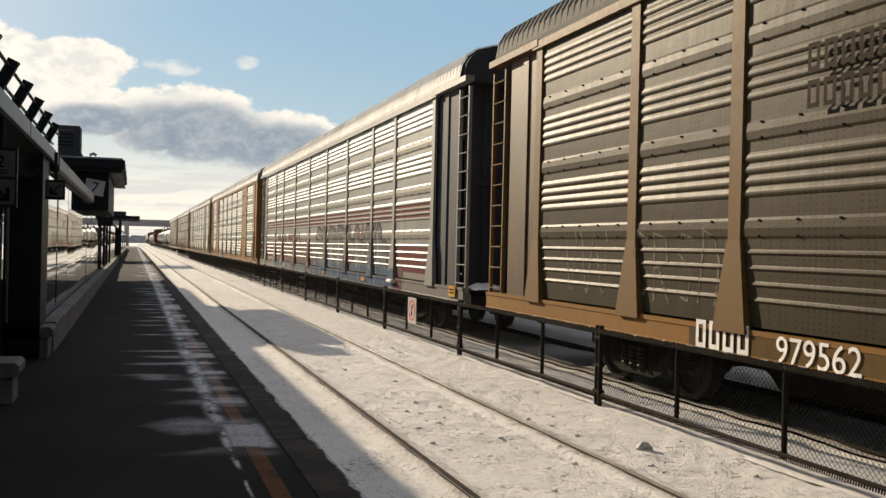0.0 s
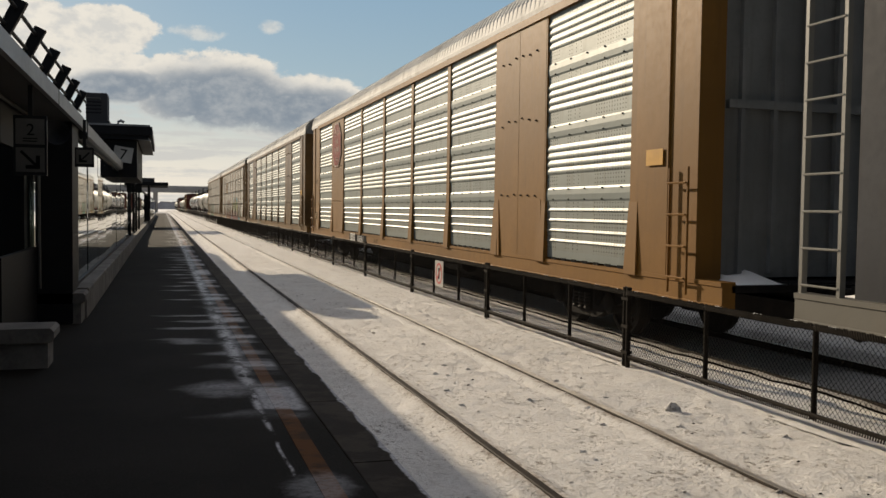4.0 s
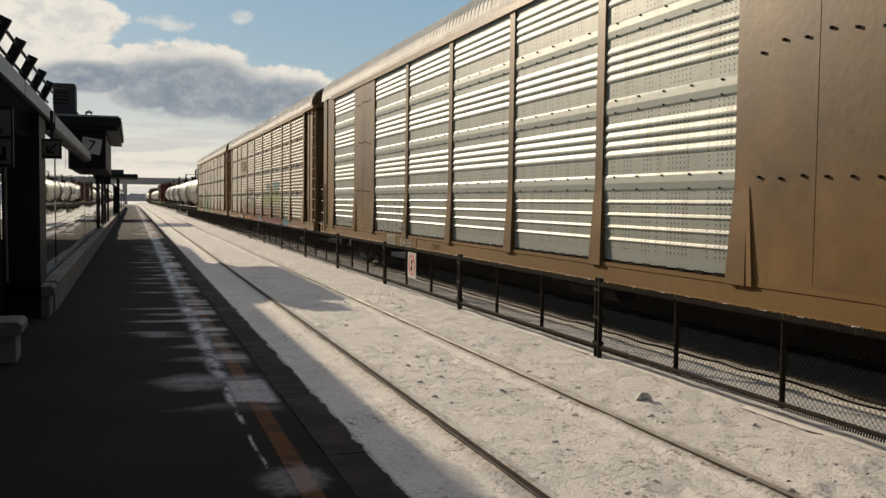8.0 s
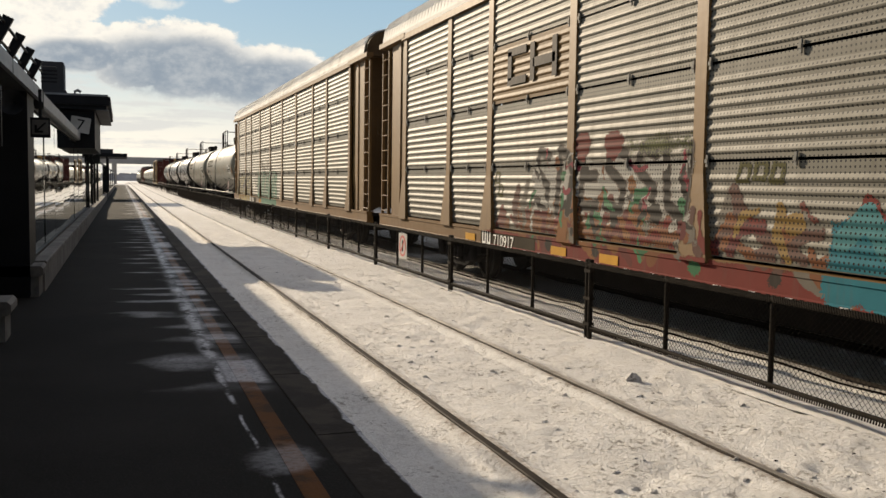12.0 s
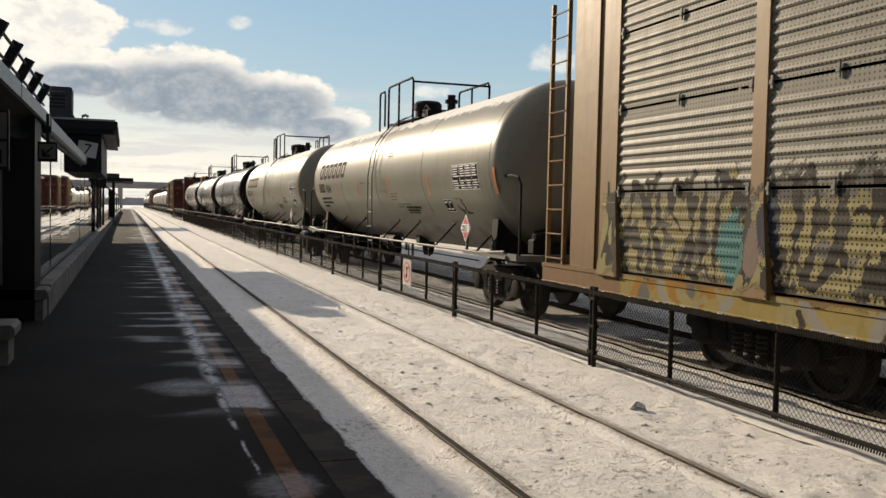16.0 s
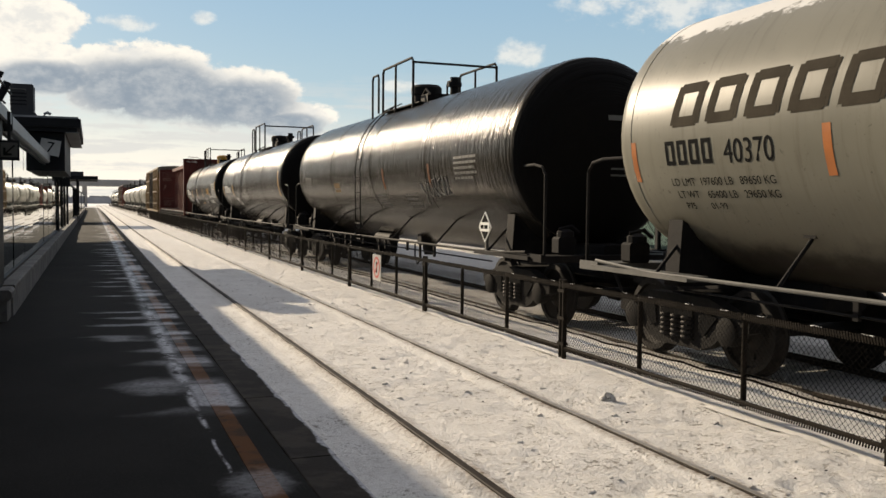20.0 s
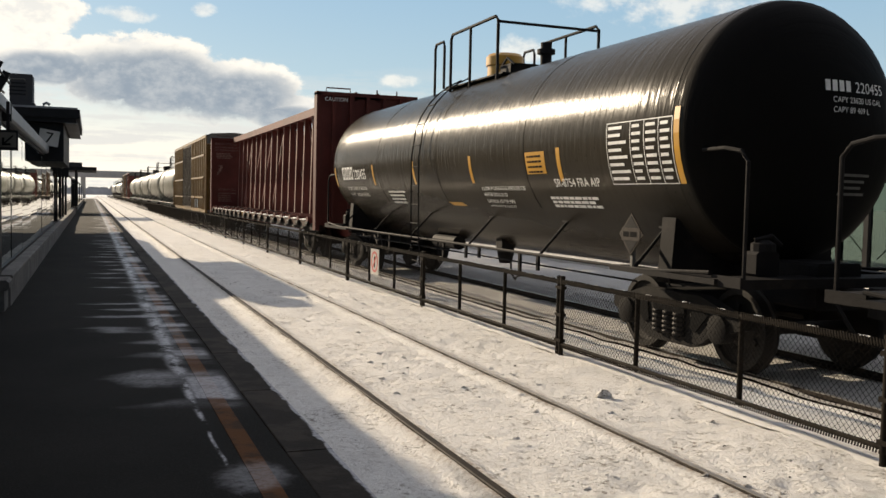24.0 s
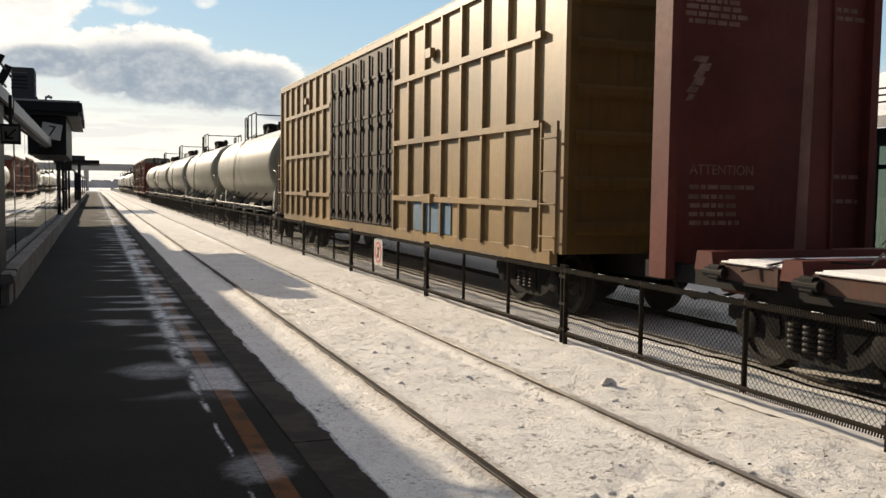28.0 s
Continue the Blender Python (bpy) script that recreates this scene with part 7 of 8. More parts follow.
def hollow_blocks(root, y, z, count, size, where, mat, name="mark_block"):
    """Open blocks in place of a company's mark: each as wide and tall as its letter was."""
    for i in range(count):
        g, t, w = G(), size * 0.17, size * 0.60
        a = y - i * size * 0.80
        for y0, y1, z0, z1, cuts in ((0, t, 0, size, 4), (w - t, w, 0, size, 4), (t, w - t, 0, t, 1), (t, w - t, size - t, size, 1)):
            for q in range(cuts):
                za, zb, b = z0 + (z1 - z0) * q / cuts, z0 + (z1 - z0) * (q + 1) / cuts, len(g.v)
                g.v += [where(a - y0, z + za), where(a - y1, z + za), where(a - y1, z + zb), where(a - y0, z + zb)]
                g.face([b, b + 1, b + 2, b + 3])
        part(name, g, mat, root)


# ---- the cars, from the one that is passing back along the train
WHITE_PANEL = (0.232, 0.256, 0.236)
DULL_BAND = (0.208, 0.232, 0.216)
G0 = 15.4
RED = (0.13, 0.030, 0.025)

r = autorack(G0 - RL, "tan two-level autorack car with dirty ribbed side panels", "wide", M_BUFF, M_TAN, M_TAND,
             lambda root: rack_panel("tan_siding", (0.048, 0.037, 0.019), root, WIDE_DOTS, rough=0.45, metal=0.05, dirt=(0.028, 0.021, 0.012), gloss=0.07), seed=1, roof=M_ROOF)
lettered(r, [("979562", 21.95, 0.78, 0.37, 0.052)], M_PAINTW, "white stencilled car number")
part("number_plate", G().box(-1.5385, -1.533, 18.4, 23.4, 0.745, 1.04), M_DARKOCHRE, r, "grimy brown number panel")
hollow_blocks(r, 23.25, 0.79, 4, 0.30, flat_side(0.052), M_PAINTW)
hollow_blocks(r, 21.55, 3.50, 7, 0.26, flat_side(0.088), M_BROWNINK, "name_block")
hollow_blocks(r, 21.55, 3.16, 8, 0.26, flat_side(0.088), M_BROWNINK, "name_block")
sp = Spray("wide", 22.6, 27.4, 1.1, 2.2, 3)
CHALK = (0.17, 0.15, 0.115)
for lines in sp.signs(26.6, 25.2, 1.25, 2.05, 3) + sp.signs(24.7, 22.9, 1.25, 2.05, 4):
    for ln in lines:
        sp.stroke(ln, 0.035, CHALK, 0.012)
sp.apply(r, "pale chalky scrawl")

r = autorack(G0, "silver autorack car with red stripes and spray-painted lower panels", "wide",
             lambda root: rack_panel("grey_post_paint", (0.23, 0.225, 0.20), root, None, metal=0.0),
             lambda root: rack_panel("grey_sill_paint", (0.14, 0.135, 0.115), root, None, metal=0.0), M_SLATE,
             lambda root: rack_panel("silver_siding_striped", (0.182, 0.188, 0.168), root, WIDE_DOTS,
                                     [(2.45, 2.525, RED), (2.57, 2.645, RED), (2.685, 2.76, RED), (1.22, 1.325, RED), (1.39, 1.485, RED), (1.55, 1.645, RED), (1.71, 1.805, RED)],
                                     band=(0.190, 0.174, 0.132)), seed=3)
GREYFILL, BLUE, INK, PINK = (0.092, 0.094, 0.086), (0.026, 0.058, 0.115), (0.016, 0.015, 0.015), (0.17, 0.075, 0.075)
sp = Spray("wide", 4.4, 25.4, 0.74, 2.5, 11)
sp.area(15.2, 24.9, 0.70, 1.16, (0.085, 0.13, 0.155), 0.10, 0.14)
sp.scatter(15.6, 24.6, 0.74, 1.05, 26, (0.08, 0.3), [(0.12, 0.16, 0.18), (0.05, 0.085, 0.11), (0.03, 0.03, 0.032), (0.09, 0.13, 0.155), (0.11, 0.055, 0.05)])
for lines in sp.signs(24.15, 18.5, 1.14, 2.03, 8):
    for ln in lines:
        sp.stroke([(a - 0.05, b + 0.05) for a, b in ln], 0.29, (0.07, 0.06, 0.055), 0.05)
    for ln in lines:
        sp.stroke([(a - 0.03, b + 0.02) for a, b in ln], 0.27, INK, 0.0, 0.03)
    for ln in lines:
        sp.stroke(ln, 0.20, (0.165, 0.058, 0.050), 0.02, 0.03)
        sp.stroke([(a + 0.05, b - 0.03) for a, b in ln[:2]], 0.05, (0.20, 0.095, 0.085), 0.02)
sp.scatter(18.6, 24.0, 1.15, 2.05, 40, (0.05, 0.13), [(0.17, 0.06, 0.05), (0.14, 0.075, 0.065), INK, (0.20, 0.055, 0.045), (0.05, 0.035, 0.035)])
sp.letters(18.4, 15.6, 1.2, 1.85, 6, 0.12, (0.155, 0.062, 0.05), (0.07, 0.05, 0.045), 0.04)
sp.scatter(15.8, 18.6, 1.2, 1.8, 16, (0.06, 0.2), [(0.15, 0.065, 0.055), (0.12, 0.11, 0.095), (0.07, 0.05, 0.05)])
for y in (14.6, 13.9, 13.2, 12.5, 11.9, 11.2, 10.2, 9.5, 8.7, 7.9):
    sp.stroke([(y + 0.25, 1.9), (y, 2.34), (y - 0.2, 1.9)], 0.22, PINK, 0.03)
sp.area(5.9, 15.2, 1.2, 1.95, (0.10, 0.098, 0.088), 0.15, 0.15)
sp.letters(15.3, 5.9, 1.02, 2.06, 8, 0.50, GREYFILL, INK, 0.105, (0.30, 0.28, 0.27), (0.24, 0.22, 0.21))
sp.area(5.2, 15.5, 0.70, 1.30, BLUE, 0.12, 0.14)
sp.scatter(5.2, 15.5, 0.76, 1.3, 22, (0.08, 0.26), [(0.035, 0.078, 0.14), (0.02, 0.042, 0.085), (0.05, 0.09, 0.14)])
for y in (14.4, 13.0, 11.6, 9.0, 7.2):
    sp.stroke([(y + 0.25, 1.45), (y, 1.1), (y + 0.1, 0.85)], 0.035, (0.25, 0.27, 0.30))
    sp.stroke([(y + 0.5, 1.3), (y + 0.2, 1.1)], 0.03, (0.24, 0.26, 0.28))
arrow_line = [(11.05, 2.02), (10.76, 2.0), (10.72, 1.55), (10.62, 1.22)]
sp.stroke(arrow_line, 0.20, (0.32, 0.29, 0.28))
sp.stroke(arrow_line, 0.13, PINK)
sp.stroke([(10.85, 1.42), (10.6, 1.16), (9.75, 1.47)], 0.20, INK)
sp.stroke([(10.5, 1.30), (10.25, 1.42), (10.05, 1.40)], 0.17, (0.15, 0.035, 0.045))
sp.stroke([(10.4, 2.12), (9.75, 1.88), (9.6, 2.25)], 0.07, INK)
sp.patch(5.0, 1.05, 0.35, 0.4, (0.10, 0.035, 0.04))
sp.patch(5.25, 1.3, 0.14, 0.11, (0.12, 0.06, 0.055))
sp.apply(r, "spray-painted grey and red letters with black edges over blue")
part("caution_notice", G().box(-1.57, -1.548, 0.95, 1.32, 0.86, 1.06), M_YELLOW, r, "yellow caution notice")
for q in range(2):
    part("notice_line", G().box(-1.573, -1.57, 1.0, 1.27, 0.92 + 0.06 * q, 0.945 + 0.06 * q), M_INK, r)
part("snow_clump", G().box(-1.66, -1.53, 5.25, 5.65, 0.93, 1.02, c=0.03), M_SNOWC, r, "clump of snow on the sill")
lettered(r, [("706804", 21.32, 0.78, 0.36, 0.052)], M_CHALK, "white stencilled car number")
hollow_blocks(r, 22.35, 0.79, 4, 0.28, flat_side(0.056), M_CHALK)
for y in (8.2, 13.6):
    part("reflector", G().box(-1.556, -1.546, y, y + 0.40, 0.86, 0.95), M_YELLOW, r)

for i, (num, oct_logo) in enumerate((("606561", True), ("604266", False))):
    r = autorack(G0 + RL * (1 + i), ("yellow autorack car with silver ribbed panels and a faded red shield" if oct_logo else
                 "brown-yellow autorack car with silver ribbed panels"), "plated", M_TAN if oct_logo else M_DUN, M_TAN if oct_logo else M_BUFF, M_ENDGREY,
                 lambda root: rack_panel("silver_siding", WHITE_PANEL, root, WIDE_DOTS, metal=0.14, band=DULL_BAND, gloss=0.23),
                 plates=M_TAN if oct_logo else M_DUN, seed=5 + 2 * i)
    if not oct_logo:
        sp = Spray("wide", 19.0, 27.6, 1.05, 2.1, 21)
        for lines in sp.signs(27.4, 25.1, 1.12, 1.88, 5) + sp.signs(22.6, 19.4, 1.12, 1.80, 6):
            for ln in lines:
                sp.stroke(ln, 0.042, (0.040, 0.062, 0.056), 0.010)
        sp.apply(r, "thin dark green scrawl")
    part("number_plate", G().box(-1.539, -1.531, 18.84, 21.4, 0.76, 1.00), M_INK if oct_logo else M_DARKOCHRE, r, "dark painted number panel")
    lettered(r, [(num, 20.05, 0.78, 0.29, 0.052)], M_PAINTW if oct_logo else M_CHALK, "white stencilled car number")
    hollow_blocks(r, 21.2, 0.785, 4, 0.235, flat_side(0.054), M_PAINTW if oct_logo else M_CHALK)
    lettered(r, [("LD LMT", 17.75, 0.84, 0.15, 0.052)], M_INK, "black stencilled load data")
    part("notice_panel", G().box(-1.565, -1.558, 1.85, 2.25, 2.4, 2.6), M_YELLOW, r)
    if oct_logo:
        lettered(r, [("G 9704", 28.37, 2.79, 0.20, 0.046)], M_INK, "dark stencilled rack number")
        nf = part("notice_frame", G().box(-1.546, -1.538, 27.90, 28.37, 1.40, 1.64), M_INK, r, "black-edged yellow notice")
        part("notice_field", G().box(-1.551, -1.546, 27.93, 28.34, 1.43, 1.61), M_NOTICE, nf)
        for z in (1.47, 1.54):
            part("notice_line", G().box(-1.554, -1.551, 28.0, 28.27, z, z + 0.03), M_INK, nf)
    else:
        leaf = part("end_panel", G().box(-0.72, -0.15, 1.155, 1.18, 1.20, 4.75), M_ENDPALE, r, "pale steel panel with small dark writing on the end door")
        for j in range(9):
            wide = 0.28 - 0.07 * (j % 3 == 1)
            part("writing_line", G().box(-0.52 - wide / 2, -0.52 + wide / 2, 1.150, 1.155, 3.02 - 0.085 * j, 3.05 - 0.085 * j), M_INK, leaf)
        for j in range(6):
            part("writing_line", G().box(-0.66, -0.30 - 0.05 * (j % 2), 1.150, 1.155, 2.14 - 0.06 * j, 2.16 - 0.06 * j), M_INK, leaf)
    if oct_logo:
        yc, zc, a, bq = 23.68, 4.05, 0.88, 0.84
        pts = [(yc + a * math.cos(k), zc + bq * math.sin(k)) for k in [math.pi / 8 + math.pi / 4 * j for j in range(8)]]
        em = part("faded_emblem", G().prism(pts, -1.572, -1.565, axis="x"), M_PALE, r, "faded red octagonal emblem")
        pts = [(yc + (p - yc) * 0.92, zc + (q - zc) * 0.92) for p, q in pts]
        part("emblem_field", G().prism(pts, -1.576, -1.572, axis="x"), M_FADED, em)
        for k, (count, wide, tall) in enumerate(((6, 0.15, 0.20), (4, 0.12, 0.17), (8, 0.135, 0.20), (5, 0.10, 0.13))):
            for j in range(count):
                y0, z0 = yc + (j - count / 2) * wide, zc + 0.34 - k * 0.31 + 0.05 * math.sin(j * 2.1)
                part("emblem_bar", G().box(-1.579, -1.576, y0, y0 + wide * (0.45 + 0.2 * math.sin(j * 3.7 + k)), z0, z0 + tall), M_PALE, em)

SIDING = (0.146, 0.137, 0.111)


def paint_first(root):
    """White, red and black letters, then lime ones over maroon, with teal between and above."""
    white, red, maroon, lime, teal = (0.29, 0.28, 0.25), (0.135, 0.030, 0.024), (0.105, 0.024, 0.028), (0.150, 0.172, 0.058), (0.022, 0.125, 0.155)
    green, dark, rust = (0.035, 0.115, 0.055), (0.028, 0.024, 0.020), (0.15, 0.062, 0.030)
    sp = Spray("rows", 5.6, 23.0, 0.74, 2.75, 31)
    sp.area(13.6, 22.6, 0.70, 1.05, red, 0.03, 0.03)
    sp.area(7.2, 13.9, 0.70, 1.06, maroon, 0.03, 0.03)
    sp.area(16.9, 21.6, 1.0, 1.50, rust, 0.2, 0.12)
    sp.scatter(14.2, 22.2, 1.1, 1.6, 46, (0.06, 0.22), [(0.12, 0.045, 0.035), rust, (0.09, 0.05, 0.04), (0.13, 0.115, 0.095)])
    sp.area(16.8, 20.9, 1.35, 2.22, white, 0.10, 0.16)
    sp.scatter(16.8, 21.0, 1.05, 1.55, 40, (0.08, 0.24), [red, rust, (0.17, 0.075, 0.03), (0.10, 0.03, 0.025)])
    sp.letters(20.9, 16.7, 1.45, 2.28, 6, 0.13, dark, (0.12, 0.10, 0.085), 0.02)
    sp.scatter(16.9, 21.0, 1.3, 2.2, 44, (0.05, 0.13), [dark, dark, dark, green, (0.17, 0.03, 0.04), (0.05, 0.14, 0.07), rust, white])
    sp.scatter(16.9, 20.8, 1.0, 1.5, 10, (0.06, 0.12), [green, (0.05, 0.16, 0.08), white, dark])
    sp.patch(19.38, 2.34, 0.22, 0.2, (0.125, 0.032, 0.026))
    sp.patch(18.57, 2.33, 0.25, 0.2, (0.125, 0.032, 0.026))
    sp.area(16.8, 18.2, 2.15, 2.42, (0.10, 0.105, 0.05), 0.15, 0.06)
    for y, z in ((15.95, 1.95), (15.7, 1.98), (15.45, 1.95), (22.3, 1.9), (22.15, 1.7)):
        sp.stroke([(y + 0.1, z - 0.08), (y + 0.06, z + 0.09), (y - 0.08, z + 0.08), (y - 0.07, z - 0.08), (y + 0.1, z - 0.08)], 0.05, (0.075, 0.07, 0.028))
    sp.scatter(13.6, 17.0, 1.1, 1.55, 16, (0.08, 0.2), [red, rust, (0.10, 0.03, 0.028), (0.19, 0.12, 0.04)])
    sp.area(14.0, 14.75, 0.72, 1.55, teal, 0.05, 0.08)
    sp.stroke([(14.6, 1.35), (14.3, 1.6), (14.1, 1.3)], 0.2, (0.05, 0.16, 0.17))
    # lime letters
    sp.area(8.1, 13.75, 1.0, 1.55, maroon, 0.12, 0.10)
    sp.area(8.2, 13.7, 1.55, 2.22, lime, 0.04, 0.14)
    for y in (13.0, 12.3, 11.4, 10.7, 10.0, 9.2, 8.7):
        sp.stroke([(y, 1.7), (y - 0.06, 1.22)], 0.20, (0.13, 0.15, 0.06), 0.05)
    for y in (11.0, 10.0, 8.9):
        sp.patch(y, 2.28, 0.42, 0.22, lime)
    for lines in sp.signs(13.6, 8.2, 1.35, 2.2, 6):
        for ln in lines:
            sp.stroke(ln, 0.055, dark)
    for y, z, q in ((13.4, 2.05, 0.1), (12.9, 2.15, 0.12), (11.7, 1.9, 0.08), (10.9, 1.7, 0.15), (10.25, 2.25, 0.14), (10.35, 1.62, 0.13), (9.4, 1.55, 0.1)):
        sp.stroke([(y + q, z - q), (y, z + q), (y - q, z)], 0.10, dark)
    sp.stroke([(12.4, 1.72), (12.3, 1.9)], 0.13, (0.20, 0.06, 0.045))
    sp.stroke([(13.35, 1.72), (13.25, 1.68)], 0.13, (0.17, 0.06, 0.04))
    sp.stroke([(11.6, 2.3), (11.35, 2.5)], 0.14, (0.16, 0.075, 0.055))
    for y0, y1 in ((12.5, 11.5), (10.1, 8.4)):
        sp.area(y1, y0, 2.30, 2.62, teal, 0.06, 0.12)
    for y in (12.0, 9.6, 8.8):
        sp.patch(y, 2.35, 0.3, 0.16, (0.03, 0.10, 0.12))
    sp.stroke([(10.95, 2.2), (10.75, 1.6), (11.0, 1.3), (10.8, 0.9)], 0.09, (0.13, 0.13, 0.10))
    sp.stroke([(10.6, 1.7), (10.3, 1.35), (9.7, 1.15)], 0.16, (0.035, 0.03, 0.028))
    sp.area(5.9, 7.4, 0.72, 1.04, teal, 0.05, 0.08)
    sp.scatter(6.0, 8.0, 1.1, 1.9, 10, (0.06, 0.18), [(0.05, 0.06, 0.055), teal, (0.11, 0.12, 0.10)])
    for y in (20.3, 18.9, 16.7, 15.4):
        sp.patch(y, 0.92, 0.12, 0.09, sp.rng.choice((white, green, (0.22, 0.13, 0.03), dark)))
    sp.apply(root, "white, red and lime-green spray-painted letters over maroon")


def paint_second(root):
    """Yellow camouflage letters, then green ones with pale edges."""
    yellow, dark, green, pale = (0.225, 0.192, 0.092), (0.030, 0.027, 0.022), (0.070, 0.155, 0.105), (0.215, 0.195, 0.165)
    sp = Spray("rows", 14.8, 28.1, 0.74, 2.8, 41)
    blot, grey = (0.052, 0.046, 0.036), (0.105, 0.098, 0.085)
    sp.area(22.5, 27.85, 1.0, 2.08, yellow, 0.10, 0.10)
    sp.area(22.5, 25.0, 1.9, 2.25, grey, 0.14, 0.16)
    sp.scatter(22.6, 27.7, 1.05, 2.05, 70, (0.05, 0.13), [grey, blot, (0.19, 0.165, 0.08)])
    for lines in sp.signs(27.7, 22.7, 1.12, 2.18, 11):
        for ln in lines:
            bent = []
            for (ya, za), (yb, zb) in zip(ln, ln[1:]):
                bent += [(ya, za), ((ya + yb) / 2 + sp.rng.uniform(-0.12, 0.12), (za + zb) / 2 + sp.rng.uniform(-0.1, 0.1))]
            bent.append(ln[-1])
            sp.stroke(bent, sp.rng.uniform(0.05, 0.10), dark, 0.0, 0.05)
    for _ in range(26):
        y, z, a = sp.rng.uniform(22.7, 27.6), sp.rng.uniform(1.08, 1.95), sp.rng.uniform(0.05, 0.13)
        sp.patch(y, z, a, a * sp.rng.uniform(1.2, 2.4), sp.rng.choice((dark, blot)), 0.01, 0.55)
    sp.scatter(22.6, 27.7, 1.08, 2.25, 40, (0.03, 0.08), [dark, dark, blot, yellow])
    for y in (27.4, 26.6, 25.9, 24.1, 23.5):
        sp.stroke([(y + 0.1, 2.0), (y - 0.12, 2.28)], 0.07, (0.05, 0.045, 0.035))
    sp.patch(25.1, 1.48, 0.26, 0.40, (0.06, 0.16, 0.155))
    sp.patch(24.72, 1.45, 0.12, 0.3, (0.16, 0.12, 0.10))
    sp.patch(24.5, 1.75, 0.16, 0.32, (0.035, 0.038, 0.05))
    sp.area(22.7, 23.2, 1.05, 1.6, dark, 0.05, 0.06)
    sp.area(22.6, 27.3, 0.72, 1.04, (0.23, 0.175, 0.06), 0.05, 0.05)
    sp.scatter(22.8, 27.3, 0.78, 1.0, 22, (0.07, 0.2), [dark, (0.20, 0.185, 0.16), (0.24, 0.12, 0.02), (0.10, 0.095, 0.085), yellow])
    # green letters
    sp.area(15.0, 20.6, 1.0, 2.02, green, 0.10, 0.14)
    sp.stroke([(21.4, 1.85), (20.9, 1.6), (20.2, 1.45)], 0.22, (0.12, 0.15, 0.12), 0.12)
    sp.area(19.9, 21.0, 1.85, 2.10, pale, 0.12, 0.12)
    for y, z in ((19.1, 2.5), (18.4, 2.35), (17.5, 2.45), (16.6, 2.3)):
        sp.patch(y, z, 0.35, 0.22, (0.185, 0.165, 0.14), 0.14)
    for lines in sp.signs(20.4, 15.2, 1.2, 2.1, 6):
        for ln in lines:
            sp.stroke(ln, 0.26, dark)
            sp.stroke(ln, 0.20, (0.085, 0.175, 0.12))
            sp.stroke([(a + 0.07, b) for a, b in ln], 0.05, pale)
    for y in (19.6, 18.3, 16.9):
        sp.stroke([(y + 0.3, 1.25), (y, 1.55), (y - 0.5, 2.05)], 0.13, pale)
        sp.stroke([(y + 0.24, 1.22), (y - 0.03, 1.48), (y - 0.5, 1.98)], 0.03, dark)
    sp.patch(19.5, 1.42, 0.18, 0.22, (0.03, 0.045, 0.06))
    sp.area(15.0, 19.2, 0.72, 1.04, (0.075, 0.165, 0.115), 0.04, 0.05)
    sp.area(20.0, 20.75, 0.74, 1.02, (0.22, 0.18, 0.14), 0.03, 0.03)
    sp.area(19.35, 19.95, 0.80, 0.94, (0.30, 0.15, 0.02), 0.02, 0.02)
    sp.apply(root, "yellow and black spray-painted letters beside large green ones")


for i, num in enumerate(("710917", "159301")):
    r = autorack(G0 + RL * (3 + i), "buff autorack car with four rows of perforated panels and graffiti", "rows",
                 lambda root: rack_panel("buff_post_paint", (0.180, 0.102, 0.034), root, None, metal=0.0, rough=0.5, dirt=(0.085, 0.05, 0.022)),
                 lambda root: rack_panel("tan_sill_paint", (0.152, 0.076, 0.0175), root, None, metal=0.0, rough=0.5, dirt=(0.085, 0.045, 0.014)), M_TAND,
                 lambda root: rack_panel("perforated_siding", SIDING, root, ROW_DOTS, metal=0.05, rough=0.52, dirt=(0.085, 0.073, 0.053), gloss=0.14), seed=9 + 2 * i)
    (paint_second if i else paint_first)(r)
    part("number_plate", G().box(-1.5385, -1.533, 20.75, 22.95, 0.76, 1.0), M_BROWNINK, r, "dark painted number panel")
    lettered(r, [(num, 22.35, 0.77, 0.28, 0.052)], M_PAINTW, "white stencilled car number")
    hollow_blocks(r, 22.83, 0.78, 2, 0.26, flat_side(0.054), M_PAINTW)
    if i == 0:
        for y in (18.3, 19.72, 23.2):
            part("reflector", G().box(-1.545, -1.541, y, y + 0.47, 0.80, 0.92), M_YELLOW, r)
        # one panel still in its old buff paint, with the strokes of a worn emblem
        part("repainted_panel", panel_mesh("even", 2.77, 3.13, 4.06), [M_BUFF, M_INK], r, "buff panel with a worn emblem", at=pose(SIDE - 0.012, 19.78, 0))
        for q0, q1, z0, z1 in ((21.9, 21.75, 4.3, 4.75), (21.9, 21.2, 4.68, 4.8), (21.9, 21.2, 4.22, 4.34), (21.05, 20.9, 4.22, 4.8), (20.3, 20.15, 4.22, 4.8), (20.95, 20.2, 4.42, 4.56)):
            part("emblem_stroke", G().box(-1.545, -1.535, q1, q0, z0 - 0.84, z1 - 0.84), M_BROWN, r)

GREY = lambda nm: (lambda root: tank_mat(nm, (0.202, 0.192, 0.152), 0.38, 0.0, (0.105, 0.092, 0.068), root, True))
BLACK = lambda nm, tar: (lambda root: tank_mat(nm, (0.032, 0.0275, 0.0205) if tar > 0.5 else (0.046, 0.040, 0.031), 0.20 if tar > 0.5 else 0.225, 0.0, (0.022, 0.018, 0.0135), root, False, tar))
T = [166.15, 185.1, 203.75, 221.9, 239.5, 257.6]
grey_part = plain("grey_green_steel", (0.20, 0.20, 0.18), 0.5, 0.2, 0.2, 4)



